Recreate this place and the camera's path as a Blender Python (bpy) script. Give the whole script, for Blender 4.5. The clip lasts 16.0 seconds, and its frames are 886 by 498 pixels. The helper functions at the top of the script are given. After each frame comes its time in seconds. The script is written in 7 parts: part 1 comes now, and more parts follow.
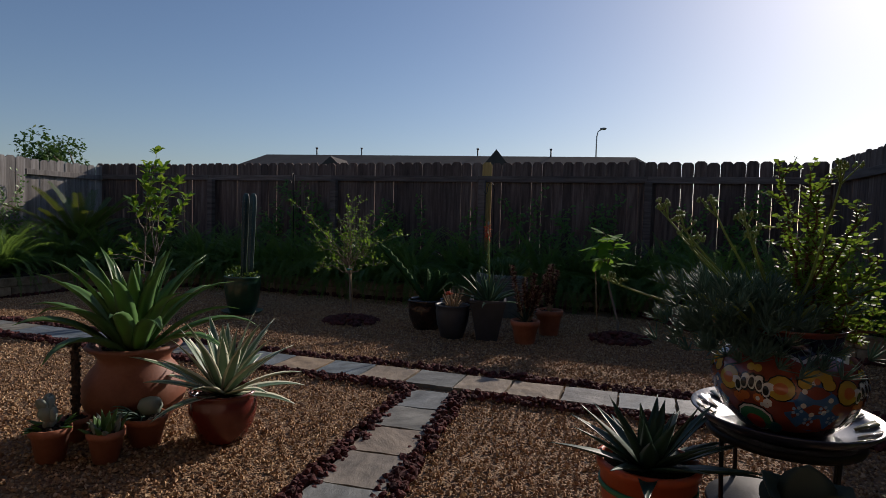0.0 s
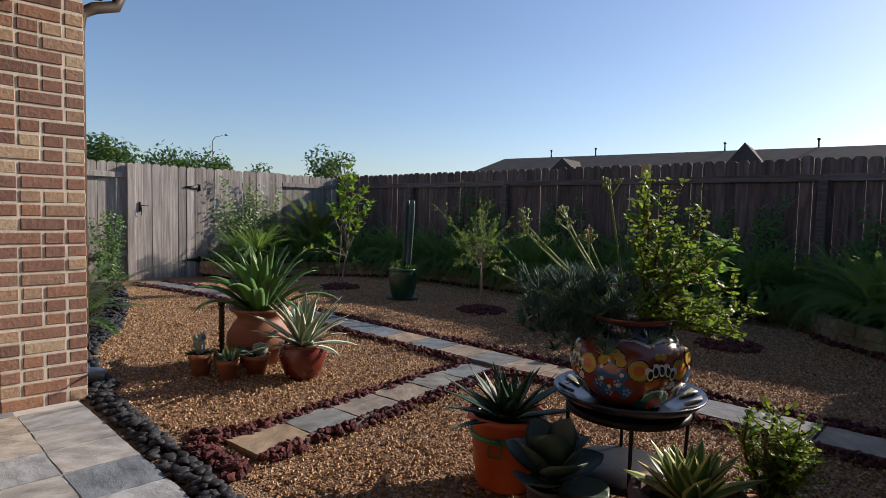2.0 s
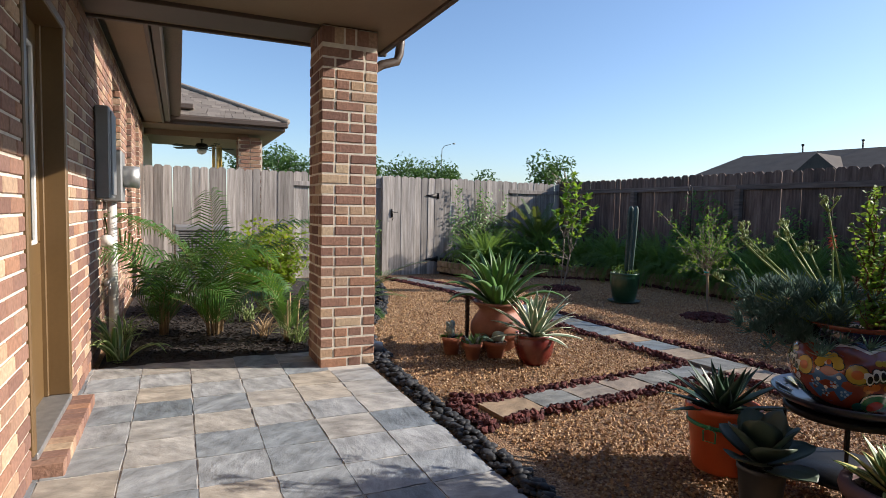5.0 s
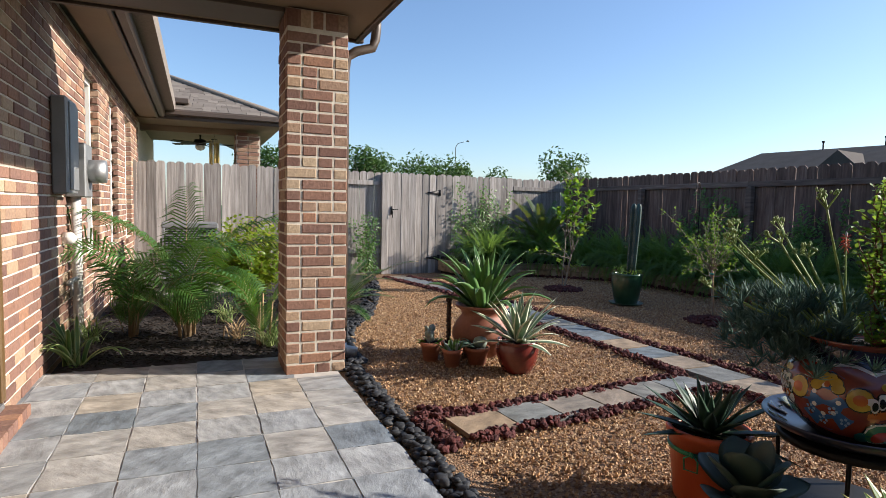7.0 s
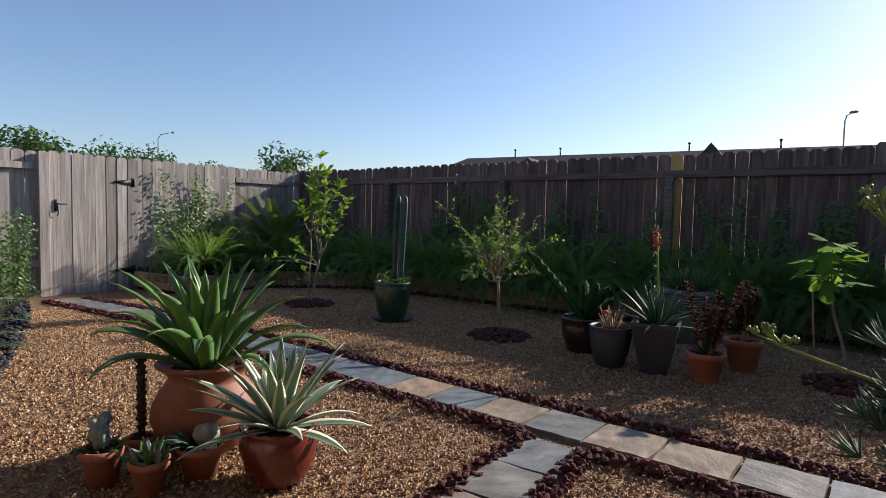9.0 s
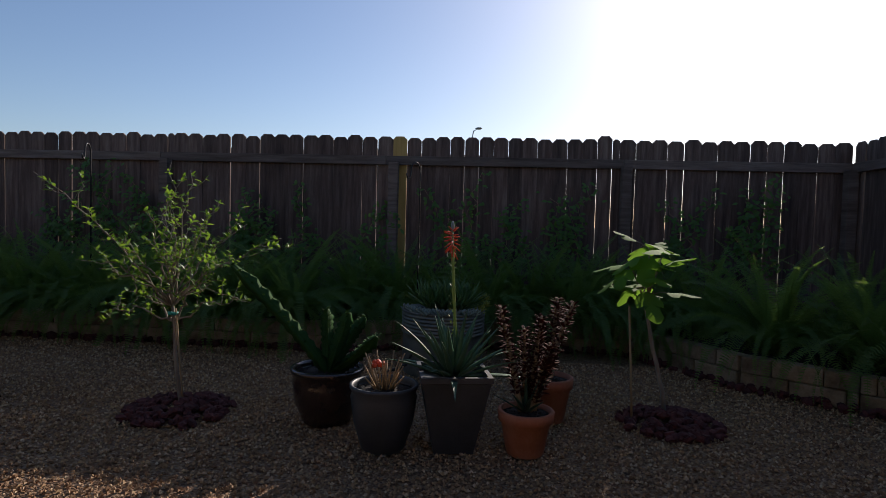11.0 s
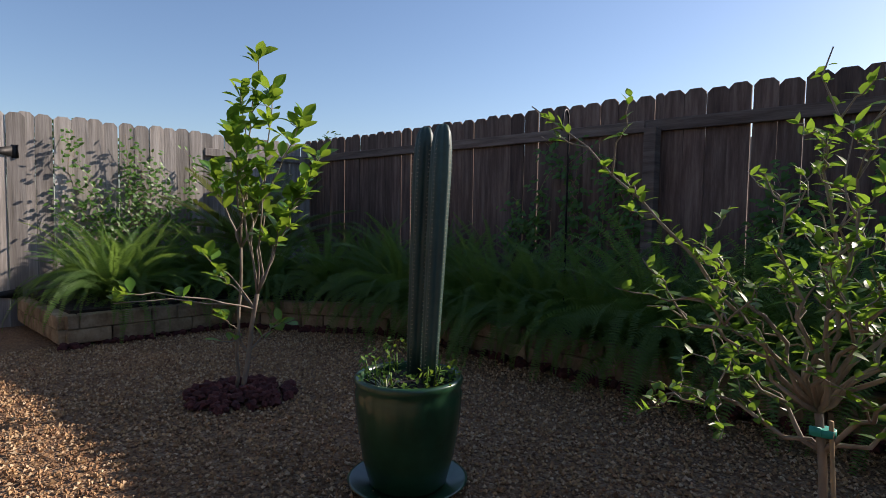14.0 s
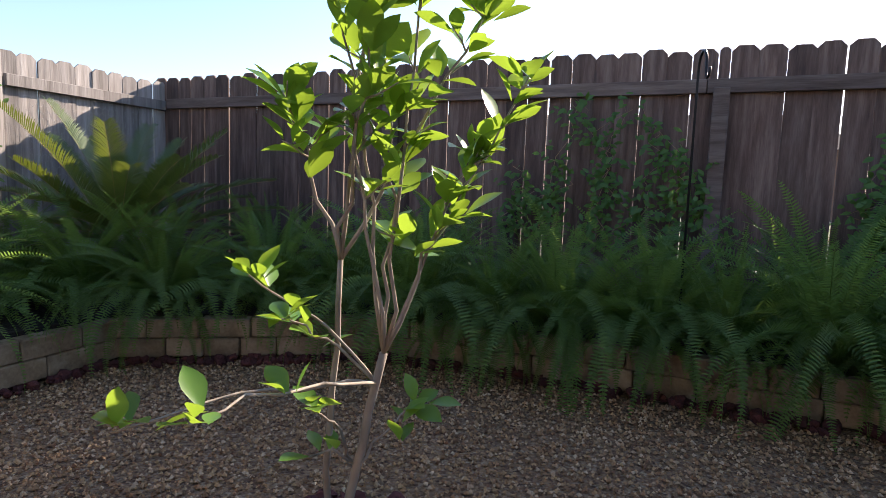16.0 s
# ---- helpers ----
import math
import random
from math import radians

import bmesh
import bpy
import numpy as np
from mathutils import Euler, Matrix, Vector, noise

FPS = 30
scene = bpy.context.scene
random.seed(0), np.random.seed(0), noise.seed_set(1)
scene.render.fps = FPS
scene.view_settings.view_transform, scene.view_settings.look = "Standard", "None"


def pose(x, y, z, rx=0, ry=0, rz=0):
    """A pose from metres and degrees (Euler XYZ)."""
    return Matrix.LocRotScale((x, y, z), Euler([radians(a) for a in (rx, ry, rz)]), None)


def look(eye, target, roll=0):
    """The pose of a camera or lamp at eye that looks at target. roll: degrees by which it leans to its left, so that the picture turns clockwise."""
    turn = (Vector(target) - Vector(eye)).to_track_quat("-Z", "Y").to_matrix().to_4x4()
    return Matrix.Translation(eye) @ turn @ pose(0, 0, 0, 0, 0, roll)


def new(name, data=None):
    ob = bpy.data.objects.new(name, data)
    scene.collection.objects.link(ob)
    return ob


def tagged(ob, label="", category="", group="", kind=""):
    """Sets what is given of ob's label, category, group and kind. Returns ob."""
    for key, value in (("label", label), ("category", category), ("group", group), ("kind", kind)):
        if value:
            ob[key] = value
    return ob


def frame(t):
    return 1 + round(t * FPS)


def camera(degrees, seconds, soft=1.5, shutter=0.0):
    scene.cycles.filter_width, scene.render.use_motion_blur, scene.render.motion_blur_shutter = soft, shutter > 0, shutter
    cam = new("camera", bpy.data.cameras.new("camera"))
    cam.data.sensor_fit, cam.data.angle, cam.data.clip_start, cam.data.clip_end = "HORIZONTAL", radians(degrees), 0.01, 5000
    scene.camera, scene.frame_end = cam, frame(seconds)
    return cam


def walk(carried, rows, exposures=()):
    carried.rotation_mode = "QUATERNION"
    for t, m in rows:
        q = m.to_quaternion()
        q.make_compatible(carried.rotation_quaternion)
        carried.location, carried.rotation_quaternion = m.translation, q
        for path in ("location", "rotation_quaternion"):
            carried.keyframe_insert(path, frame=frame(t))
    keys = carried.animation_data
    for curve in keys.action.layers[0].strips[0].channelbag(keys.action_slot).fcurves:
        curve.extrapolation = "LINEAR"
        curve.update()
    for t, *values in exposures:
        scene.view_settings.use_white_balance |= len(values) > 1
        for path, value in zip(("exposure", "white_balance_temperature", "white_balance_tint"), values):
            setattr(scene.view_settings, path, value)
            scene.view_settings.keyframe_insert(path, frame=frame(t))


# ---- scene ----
cam = camera(74.6, 16.0, 0.65)
# seconds, eye, target, roll
PATH = [
    (0, (0.836, 0.291, 1.049), (0.218, 2.191, 0.945), 1.6),
    (0.5, (1.192, 0.294, 1.045), (0.199, 2.026, 0.936), 1.5),
    (1, (1.597, 0.284, 1.074), (0.439, 1.911, 0.959), 1.4),
    (1.5, (1.973, 0.294, 1.097), (0.7, 1.831, 0.976), 1.3),
    (2, (2.287, 0.313, 1.106), (0.944, 1.79, 0.982), 1.4),
    (2.5, (2.491, 0.281, 1.117), (1.12, 1.731, 0.99), 1.3),
    (3, (2.613, 0.23, 1.14), (1.182, 1.621, 1.01), 1.3),
    (3.5, (2.673, 0.152, 1.144), (1.131, 1.419, 1.014), 1.3),
    (4, (2.678, 0.007, 1.16), (1.094, 1.221, 1.029), 1.3),
    (4.5, (2.648, -0.088, 1.151), (0.987, 1.017, 1.02), 1.2),
    (5.75, (2.720, -0.080, 1.155), (0.835, 0.588, 1.022), 1.2),
    (7, (2.529, 0.288, 1.15), (0.721, 1.131, 1.01), 1.3),
    (7.5, (2.228, 0.476, 1.128), (0.553, 1.562, 0.995), 1.3),
    (8, (1.843, 0.677, 1.119), (0.312, 1.957, 0.987), 1.4),
    (8.5, (1.409, 0.857, 1.105), (-0.009, 2.262, 0.979), 1.4),
    (9, (0.954, 1.111, 1.071), (-0.273, 2.686, 0.955), 1.3),
    (9.5, (0.538, 1.415, 1.008), (-0.455, 3.148, 0.923), 1.9),
    (10, (0.184, 1.723, 1.038), (-0.437, 3.621, 0.942), 1.6),
    (11.2, (-0.190, 2.820, 1.025), (-0.364, 4.810, 0.935), 1.6),
    (12.5, (-0.441, 3.868, 1.015), (-1.065, 5.767, 0.931), 1.7),
    (13, (-0.705, 4.027, 1.03), (-1.867, 5.652, 0.926), 1.1),
    (13.5, (-1.059, 4.054, 1.009), (-2.457, 5.478, 0.878), 0.9),
    (14, (-1.545, 4.077, 0.957), (-2.951, 5.494, 0.833), 0.9),
    (14.5, (-2.046, 4.093, 0.964), (-3.396, 5.562, 0.816), 1.5),
    (15, (-2.527, 4.119, 0.949), (-3.712, 5.721, 0.778), 1.3),
    (15.5, (-3.051, 4.159, 0.924), (-4.059, 5.875, 0.727), 1.4),
    (16, (-3.552, 4.241, 0.953), (-4.34, 6.067, 0.74), 2.0),
]
# seconds, stops, kelvin, tint
EXPOSURES = [(0.0, -0.46, 6380, 16), (0.5, -0.31, 6330, 16), (1.5, 0.19, 6430, 16), (2.5, 0.54, 6430, 16), (3.5, 0.73, 6380, 13), (4.5, 0.81, 6280, 13),
             (7.0, 0.89, 6210, 12), (8.0, 0.75, 6280, 13), (9.0, 0.54, 6330, 16), (10.0, 0.14, 6330, 16), (12.5, -0.03, 6560, 16), (13.0, 0.09, 6330, 16),
             (13.5, 0.29, 6430, 16), (14.5, 0.77, 6630, 18), (15.5, 1.34, 6810, 20), (16.0, 1.67, 6810, 20)]
walk(cam, [(t, look(e, g, r)) for t, e, g, r in PATH], EXPOSURES)

# ---- light: late sun behind the back fence, clear sky ----
SUN_AZ, SUN_EL = radians(20.5), radians(26)  # azimuth from +y towards +x
world = bpy.data.worlds.new("sky_world")
scene.world = world
world.use_nodes = True
wn = world.node_tree.nodes
sky = wn.new("ShaderNodeTexSky")
sky.sky_type = "NISHITA"
sky.sun_disc = False
sky.sun_elevation, sky.sun_rotation = SUN_EL, SUN_AZ
sky.air_density, sky.dust_density, sky.ozone_density = 1.0, 0.65, 3.2
wn["Background"].inputs[1].default_value = 0.105
world.node_tree.links.new(sky.outputs[0], wn["Background"].inputs[0])
sun_data = bpy.data.lights.new("sun", "SUN")
sun_data.energy, sun_data.angle, sun_data.color = 5.0, radians(0.53), (1.0, 0.9, 0.76)
sun_ob = new("sun", sun_data)
sd = Vector((math.sin(SUN_AZ) * math.cos(SUN_EL), math.cos(SUN_AZ) * math.cos(SUN_EL), math.sin(SUN_EL)))
sun_ob.matrix_basis = look(sd * 30, (0, 0, 0))


# ---- materials ----
def nodes_of(name):
    m = bpy.data.materials.new(name)
    m.use_nodes = True
    return m, m.node_tree.nodes, m.node_tree.links


def rgba(c):
    return (c[0], c[1], c[2], 1.0)


def surf(name, cols, scale=8.0, rough=0.8, bump=0.3, fine=60.0, stretch=(1, 1, 1), each=0.0, island=0.0, metal=0.0,
         coat=0.0, spec=0.5, dist=0.01):
    """Mottled solid: colours mixed by noise at two sizes, value shifted per object or per loose piece, with fine relief."""
    m, n, l = nodes_of(name)
    b = n["Principled BSDF"]
    geo, info = n.new("ShaderNodeNewGeometry"), n.new("ShaderNodeObjectInfo")
    sc = n.new("ShaderNodeVectorMath"); sc.operation = "MULTIPLY"; sc.inputs[1].default_value = stretch
    off = n.new("ShaderNodeVectorMath"); off.operation = "ADD"
    mul = n.new("ShaderNodeMath"); mul.operation = "MULTIPLY"; mul.inputs[1].default_value = 37.0 if each else 0.0
    l.new(info.outputs["Random"], mul.inputs[0]); l.new(geo.outputs["Position"], off.inputs[0]); l.new(mul.outputs[0], off.inputs[1])
    l.new(off.outputs[0], sc.inputs[0])
    n1, n2 = n.new("ShaderNodeTexNoise"), n.new("ShaderNodeTexNoise")
    n1.inputs["Scale"].default_value, n1.inputs["Detail"].default_value = scale, 5.0
    n2.inputs["Scale"].default_value, n2.inputs["Detail"].default_value = fine, 3.0
    l.new(sc.outputs[0], n1.inputs["Vector"]); l.new(sc.outputs[0], n2.inputs["Vector"])
    mixf = n.new("ShaderNodeMath"); mixf.operation = "MULTIPLY_ADD"; mixf.inputs[1].default_value = 0.3
    l.new(n2.outputs["Fac"], mixf.inputs[0]); l.new(n1.outputs["Fac"], mixf.inputs[2])
    ramp = n.new("ShaderNodeValToRGB")
    els = ramp.color_ramp.elements
    while len(els) < len(cols):
        els.new(0.5)
    for i, c in enumerate(cols):
        els[i].position = 0.42 + 0.46 * i / max(1, len(cols) - 1)
        els[i].color = rgba(c)
    l.new(mixf.outputs[0], ramp.inputs[0])
    out = ramp.outputs[0]
    for amount, src in ((each, info.outputs["Random"]), (island, geo.outputs["Random Per Island"])):
        if amount:
            hsv = n.new("ShaderNodeHueSaturation")
            mr = n.new("ShaderNodeMapRange")
            mr.inputs[3].default_value, mr.inputs[4].default_value = 1 - amount, 1 + amount
            l.new(src, mr.inputs[0]); l.new(mr.outputs[0], hsv.inputs["Value"]); l.new(out, hsv.inputs["Color"])
            out = hsv.outputs[0]
    l.new(out, b.inputs["Base Color"])
    b.inputs["Roughness"].default_value, b.inputs["Metallic"].default_value = rough, metal
    b.inputs["Specular IOR Level"].default_value, b.inputs["Coat Weight"].default_value = spec, coat
    b.inputs["Coat Roughness"].default_value = 0.12
    if bump:
        bp = n.new("ShaderNodeBump"); bp.inputs["Strength"].default_value, bp.inputs["Distance"].default_value = bump, dist
        l.new(mixf.outputs[0], bp.inputs["Height"]); l.new(bp.outputs[0], b.inputs["Normal"])
    return m


def pick(name, cols, rough=0.8, bump=0.3, fine=80.0, per="island", spec=0.4):
    """Each loose piece (or object) takes one colour of a list, with fine mottling."""
    m, n, l = nodes_of(name)
    b = n["Principled BSDF"]
    geo, info = n.new("ShaderNodeNewGeometry"), n.new("ShaderNodeObjectInfo")
    ramp = n.new("ShaderNodeValToRGB")
    els = ramp.color_ramp.elements
    while len(els) < len(cols):
        els.new(0.5)
    for i, c in enumerate(cols):
        els[i].position = i / max(1, len(cols) - 1)
        els[i].color = rgba(c)
    l.new(geo.outputs["Random Per Island"] if per == "island" else info.outputs["Random"], ramp.inputs[0])
    nz = n.new("ShaderNodeTexNoise"); nz.inputs["Scale"].default_value, nz.inputs["Detail"].default_value = fine, 4.0
    l.new(geo.outputs["Position"], nz.inputs["Vector"])
    mr = n.new("ShaderNodeMapRange"); mr.inputs[3].default_value, mr.inputs[4].default_value = 0.55, 1.45
    l.new(nz.outputs["Fac"], mr.inputs[0])
    hsv = n.new("ShaderNodeHueSaturation")
    l.new(mr.outputs[0], hsv.inputs["Value"]); l.new(ramp.outputs[0], hsv.inputs["Color"]); l.new(hsv.outputs[0], b.inputs["Base Color"])
    b.inputs["Roughness"].default_value, b.inputs["Specular IOR Level"].default_value = rough, spec
    if bump:
        bp = n.new("ShaderNodeBump"); bp.inputs["Strength"].default_value, bp.inputs["Distance"].default_value = bump, 0.006
        l.new(nz.outputs["Fac"], bp.inputs["Height"]); l.new(bp.outputs[0], b.inputs["Normal"])
    return m


def leafy(name, c1, c2, glow=(0.2, 0.35, 0.04), trans=0.35, rough=0.4, stripe=None, margin=None, spec=0.5):
    """Leaf: colour differs leaf by leaf and along the veins, and light passes through it. stripe/margin: variegation across the blade."""
    m, n, l = nodes_of(name)
    b = n["Principled BSDF"]
    geo = n.new("ShaderNodeNewGeometry")
    nz = n.new("ShaderNodeTexNoise"); nz.inputs["Scale"].default_value = 25.0
    l.new(geo.outputs["Position"], nz.inputs["Vector"])
    add = n.new("ShaderNodeMath"); add.operation = "MULTIPLY_ADD"; add.inputs[1].default_value = 0.5
    half = n.new("ShaderNodeMath"); half.operation = "MULTIPLY"; half.inputs[1].default_value = 0.6
    l.new(geo.outputs["Random Per Island"], half.inputs[0]); l.new(nz.outputs["Fac"], add.inputs[0]); l.new(half.outputs[0], add.inputs[2])
    mix = n.new("ShaderNodeMix"); mix.data_type = "RGBA"
    mix.inputs["A"].default_value, mix.inputs["B"].default_value = rgba(c1), rgba(c2)
    l.new(add.outputs[0], mix.inputs["Factor"])
    col = mix.outputs["Result"]
    for band, lo, hi in ((stripe, 0.0, 0.30), (margin, 0.58, 1.0)):
        if band:
            uv = n.new("ShaderNodeUVMap"); uv.uv_map = "UVMap"
            sep = n.new("ShaderNodeSeparateXYZ"); l.new(uv.outputs[0], sep.inputs[0])
            d = n.new("ShaderNodeMath"); d.operation = "ABSOLUTE"
            s = n.new("ShaderNodeMath"); s.operation = "MULTIPLY_ADD"; s.inputs[1].default_value, s.inputs[2].default_value = 2.0, -1.0
            l.new(sep.outputs[0], s.inputs[0]); l.new(s.outputs[0], d.inputs[0])
            r = n.new("ShaderNodeMapRange")
            if hi == 1.0:
                r.inputs[1].default_value, r.inputs[2].default_value = lo, lo + 0.08
            else:
                r.inputs[1].default_value, r.inputs[2].default_value = hi + 0.06, hi
            l.new(d.outputs[0], r.inputs[0])
            mx = n.new("ShaderNodeMix"); mx.data_type = "RGBA"; mx.inputs["B"].default_value = rgba(band)
            l.new(col, mx.inputs["A"]); l.new(r.outputs[0], mx.inputs["Factor"]); col = mx.outputs["Result"]
    l.new(col, b.inputs["Base Color"])
    b.inputs["Roughness"].default_value, b.inputs["Specular IOR Level"].default_value = rough, spec
    if trans:
        tr = n.new("ShaderNodeBsdfTranslucent")
        tm = n.new("ShaderNodeMix"); tm.data_type = "RGBA"; tm.inputs["Factor"].default_value = 0.55
        tm.inputs["B"].default_value = rgba(glow); l.new(col, tm.inputs["A"]); l.new(tm.outputs["Result"], tr.inputs[0])
        ms = n.new("ShaderNodeMixShader"); ms.inputs[0].default_value = trans
        l.new(b.outputs[0], ms.inputs[1]); l.new(tr.outputs[0], ms.inputs[2]); l.new(ms.outputs[0], n["Material Output"].inputs[0])
    return m


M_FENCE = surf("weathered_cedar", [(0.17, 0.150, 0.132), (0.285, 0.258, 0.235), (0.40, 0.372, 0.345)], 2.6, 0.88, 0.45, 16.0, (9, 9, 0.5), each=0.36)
# Shade of the back and right fences is put into these two cedar tones.
M_FENCE_B = surf("shaded_brown_cedar", [(0.065, 0.04, 0.032), (0.125, 0.082, 0.064), (0.20, 0.145, 0.115)], 3.0, 0.88, 0.5, 22.0, (9, 9, 0.8), each=0.3)
M_RAIL = surf("shaded_weathered_rail", [(0.075, 0.052, 0.042), (0.14, 0.105, 0.085), (0.20, 0.16, 0.135)], 3.0, 0.88, 0.4, 20.0, (0.8, 0.8, 9), each=0.2)
M_YELLOW = surf("new_pine_board", [(0.42, 0.26, 0.07), (0.56, 0.37, 0.12)], 3.0, 0.75, 0.3, 22.0, (9, 9, 0.8))
BRICKS = [(0.145, 0.080, 0.062), (0.21, 0.115, 0.085), (0.26, 0.145, 0.102), (0.175, 0.100, 0.079), (0.31, 0.165, 0.10), (0.225, 0.128, 0.095), (0.38, 0.265, 0.17), (0.25, 0.145, 0.102), (0.43, 0.33, 0.22)]
M_BRICK = pick("red_brown_brick", BRICKS, 0.9, 0.7, 55.0, per="object")
M_BRICK_J = pick("red_brown_brick_joined", BRICKS, 0.9, 0.7, 55.0)
M_MORTAR = surf("pale_mortar", [(0.49, 0.445, 0.365), (0.64, 0.585, 0.49)], 20, 0.95, 0.4, 120)
M_SLATE = pick("slate_tile", [(0.15, 0.175, 0.195), (0.25, 0.27, 0.285), (0.36, 0.335, 0.295), (0.31, 0.325, 0.335), (0.19, 0.215, 0.235), (0.38, 0.335, 0.27), (0.29, 0.305, 0.315)], 0.55, 0.0, 6.0, per="object")
M_GROUT = surf("pale_grout", [(0.40, 0.38, 0.35), (0.52, 0.49, 0.45)], 12, 0.95, 0.3, 140)
M_GRAVEL = pick("gravel_stones", [(0.12, 0.058, 0.028), (0.34, 0.20, 0.098), (0.47, 0.305, 0.15), (0.23, 0.124, 0.058), (0.58, 0.435, 0.27), (0.36, 0.205, 0.098), (0.18, 0.095, 0.052)], 0.85, 0.0, 200)
M_LAVA = pick("red_lava_rock", [(0.05, 0.018, 0.017), (0.10, 0.027, 0.024), (0.07, 0.024, 0.024), (0.135, 0.04, 0.034)], 0.95, 0.9, 90)
M_RIVER = pick("black_river_stone", [(0.012, 0.013, 0.015), (0.026, 0.027, 0.03), (0.045, 0.047, 0.05), (0.018, 0.02, 0.022)], 0.6, 0.15, 60, spec=0.22)
M_BLOCK = surf("limestone_block", [(0.15, 0.10, 0.055), (0.28, 0.205, 0.12), (0.40, 0.31, 0.20)], 9, 0.92, 0.6, 60, each=0.2)
M_SOIL = surf("dark_mulch", [(0.008, 0.006, 0.005), (0.022, 0.016, 0.013), (0.04, 0.03, 0.023)], 22, 0.97, 1.0, 90, dist=0.03)
M_TRIM = surf("taupe_painted_trim", [(0.062, 0.043, 0.031), (0.085, 0.060, 0.044)], 3, 0.5, 0.05, 40)
M_SOFFIT = surf("tan_painted_soffit", [(0.19, 0.138, 0.09), (0.225, 0.167, 0.11)], 2, 0.7, 0.08, 50)
M_WHITE = surf("white_painted_frame", [(0.70, 0.68, 0.62), (0.80, 0.78, 0.73)], 4, 0.5, 0.05, 60)
M_SHINGLE = pick("grey_brown_shingle", [(0.11, 0.092, 0.078), (0.17, 0.145, 0.122), (0.22, 0.19, 0.16), (0.14, 0.12, 0.10)], 0.95, 0.4, 70)
M_METAL = surf("grey_metal_box", [(0.20, 0.205, 0.205), (0.25, 0.255, 0.255)], 6, 0.45, 0.03, 90, metal=0.3)
M_IRON = surf("black_iron", [(0.014, 0.013, 0.013), (0.03, 0.028, 0.027)], 20, 0.5, 0.15, 120, metal=0.6)
M_GALV = surf("galvanised_wire", [(0.32, 0.33, 0.33), (0.45, 0.45, 0.45)], 20, 0.5, 0.0, 120, metal=0.8)
M_PVC = surf("pale_conduit", [(0.55, 0.54, 0.51), (0.63, 0.62, 0.59)], 6, 0.5, 0.03, 80)
M_TERRA = surf("terracotta", [(0.30, 0.10, 0.05), (0.40, 0.145, 0.075), (0.47, 0.20, 0.12)], 7, 0.75, 0.25, 70, each=0.1)
M_TERRA_D = surf("smooth_terracotta", [(0.19, 0.062, 0.034), (0.25, 0.09, 0.05), (0.30, 0.125, 0.075)], 5, 0.6, 0.15, 60)
M_REDGLAZE = surf("oxblood_glaze", [(0.10, 0.016, 0.012), (0.155, 0.026, 0.018)], 6, 0.25, 0.05, 60, coat=0.5)
M_ORANGE = surf("orange_plastic", [(0.50, 0.09, 0.028), (0.58, 0.12, 0.04)], 4, 0.45, 0.05, 60)
M_PURPLE = surf("plum_clay", [(0.115, 0.065, 0.07), (0.16, 0.095, 0.10)], 9, 0.7, 0.25, 70)
M_DARKPOT = surf("dark_grey_pot", [(0.03, 0.034, 0.038), (0.055, 0.06, 0.065)], 8, 0.5, 0.15, 70)
M_GREENGLAZE = surf("green_glaze", [(0.008, 0.035, 0.014), (0.014, 0.06, 0.025), (0.028, 0.085, 0.042)], 5, 0.3, 0.08, 40, coat=0.4)
M_TUB = surf("galvanised_tub", [(0.10, 0.115, 0.10), (0.15, 0.165, 0.145), (0.20, 0.21, 0.185)], 7, 0.55, 0.1, 60, metal=0.5)
M_BARK = surf("pale_bark", [(0.15, 0.12, 0.09), (0.25, 0.21, 0.16), (0.33, 0.29, 0.23)], 14, 0.9, 0.5, 90, (1, 1, 0.3))
M_TAN = surf("dry_stem", [(0.28, 0.19, 0.10), (0.40, 0.28, 0.15)], 14, 0.85, 0.3, 90, (1, 1, 0.2))
M_FERN = leafy("fern_green", (0.045, 0.105, 0.028), (0.13, 0.23, 0.062), (0.36, 0.56, 0.08), 0.44, 0.55, spec=0.3)
M_CITRUS = leafy("citrus_leaf", (0.05, 0.15, 0.018), (0.14, 0.29, 0.035), (0.46, 0.62, 0.05), 0.42, 0.32)
M_BUSH = leafy("small_tree_leaf", (0.06, 0.16, 0.02), (0.12, 0.25, 0.035), (0.34, 0.50, 0.04), 0.5, 0.45)
M_FIG = leafy("fig_leaf", (0.07, 0.19, 0.025), (0.13, 0.27, 0.04), (0.32, 0.54, 0.05), 0.45, 0.75, spec=0.15)
M_JADE = leafy("elephant_bush_leaf", (0.055, 0.145, 0.022), (0.15, 0.27, 0.04), (0.40, 0.54, 0.05), 0.38, 0.5, spec=0.25)
M_AGAVE = leafy("agave_green", (0.065, 0.145, 0.045), (0.14, 0.265, 0.085), (0.28, 0.47, 0.11), 0.30, 0.40)
M_AGAVE_V = leafy("cream_edged_agave", (0.13, 0.22, 0.13), (0.20, 0.30, 0.19), (0.34, 0.42, 0.22), 0.22, 0.42, margin=(0.70, 0.71, 0.54))
M_AGAVE_S = leafy("yellow_striped_agave", (0.05, 0.12, 0.03), (0.09, 0.18, 0.045), (0.25, 0.33, 0.08), 0.18, 0.42, margin=(0.55, 0.53, 0.20))
M_ALOE_D = leafy("dark_agave", (0.02, 0.05, 0.03), (0.045, 0.09, 0.055), (0.07, 0.15, 0.06), 0.1, 0.42)
M_ALOE = leafy("aloe_blue_green", (0.045, 0.105, 0.06), (0.085, 0.155, 0.09), (0.12, 0.22, 0.08), 0.15, 0.55, spec=0.25)
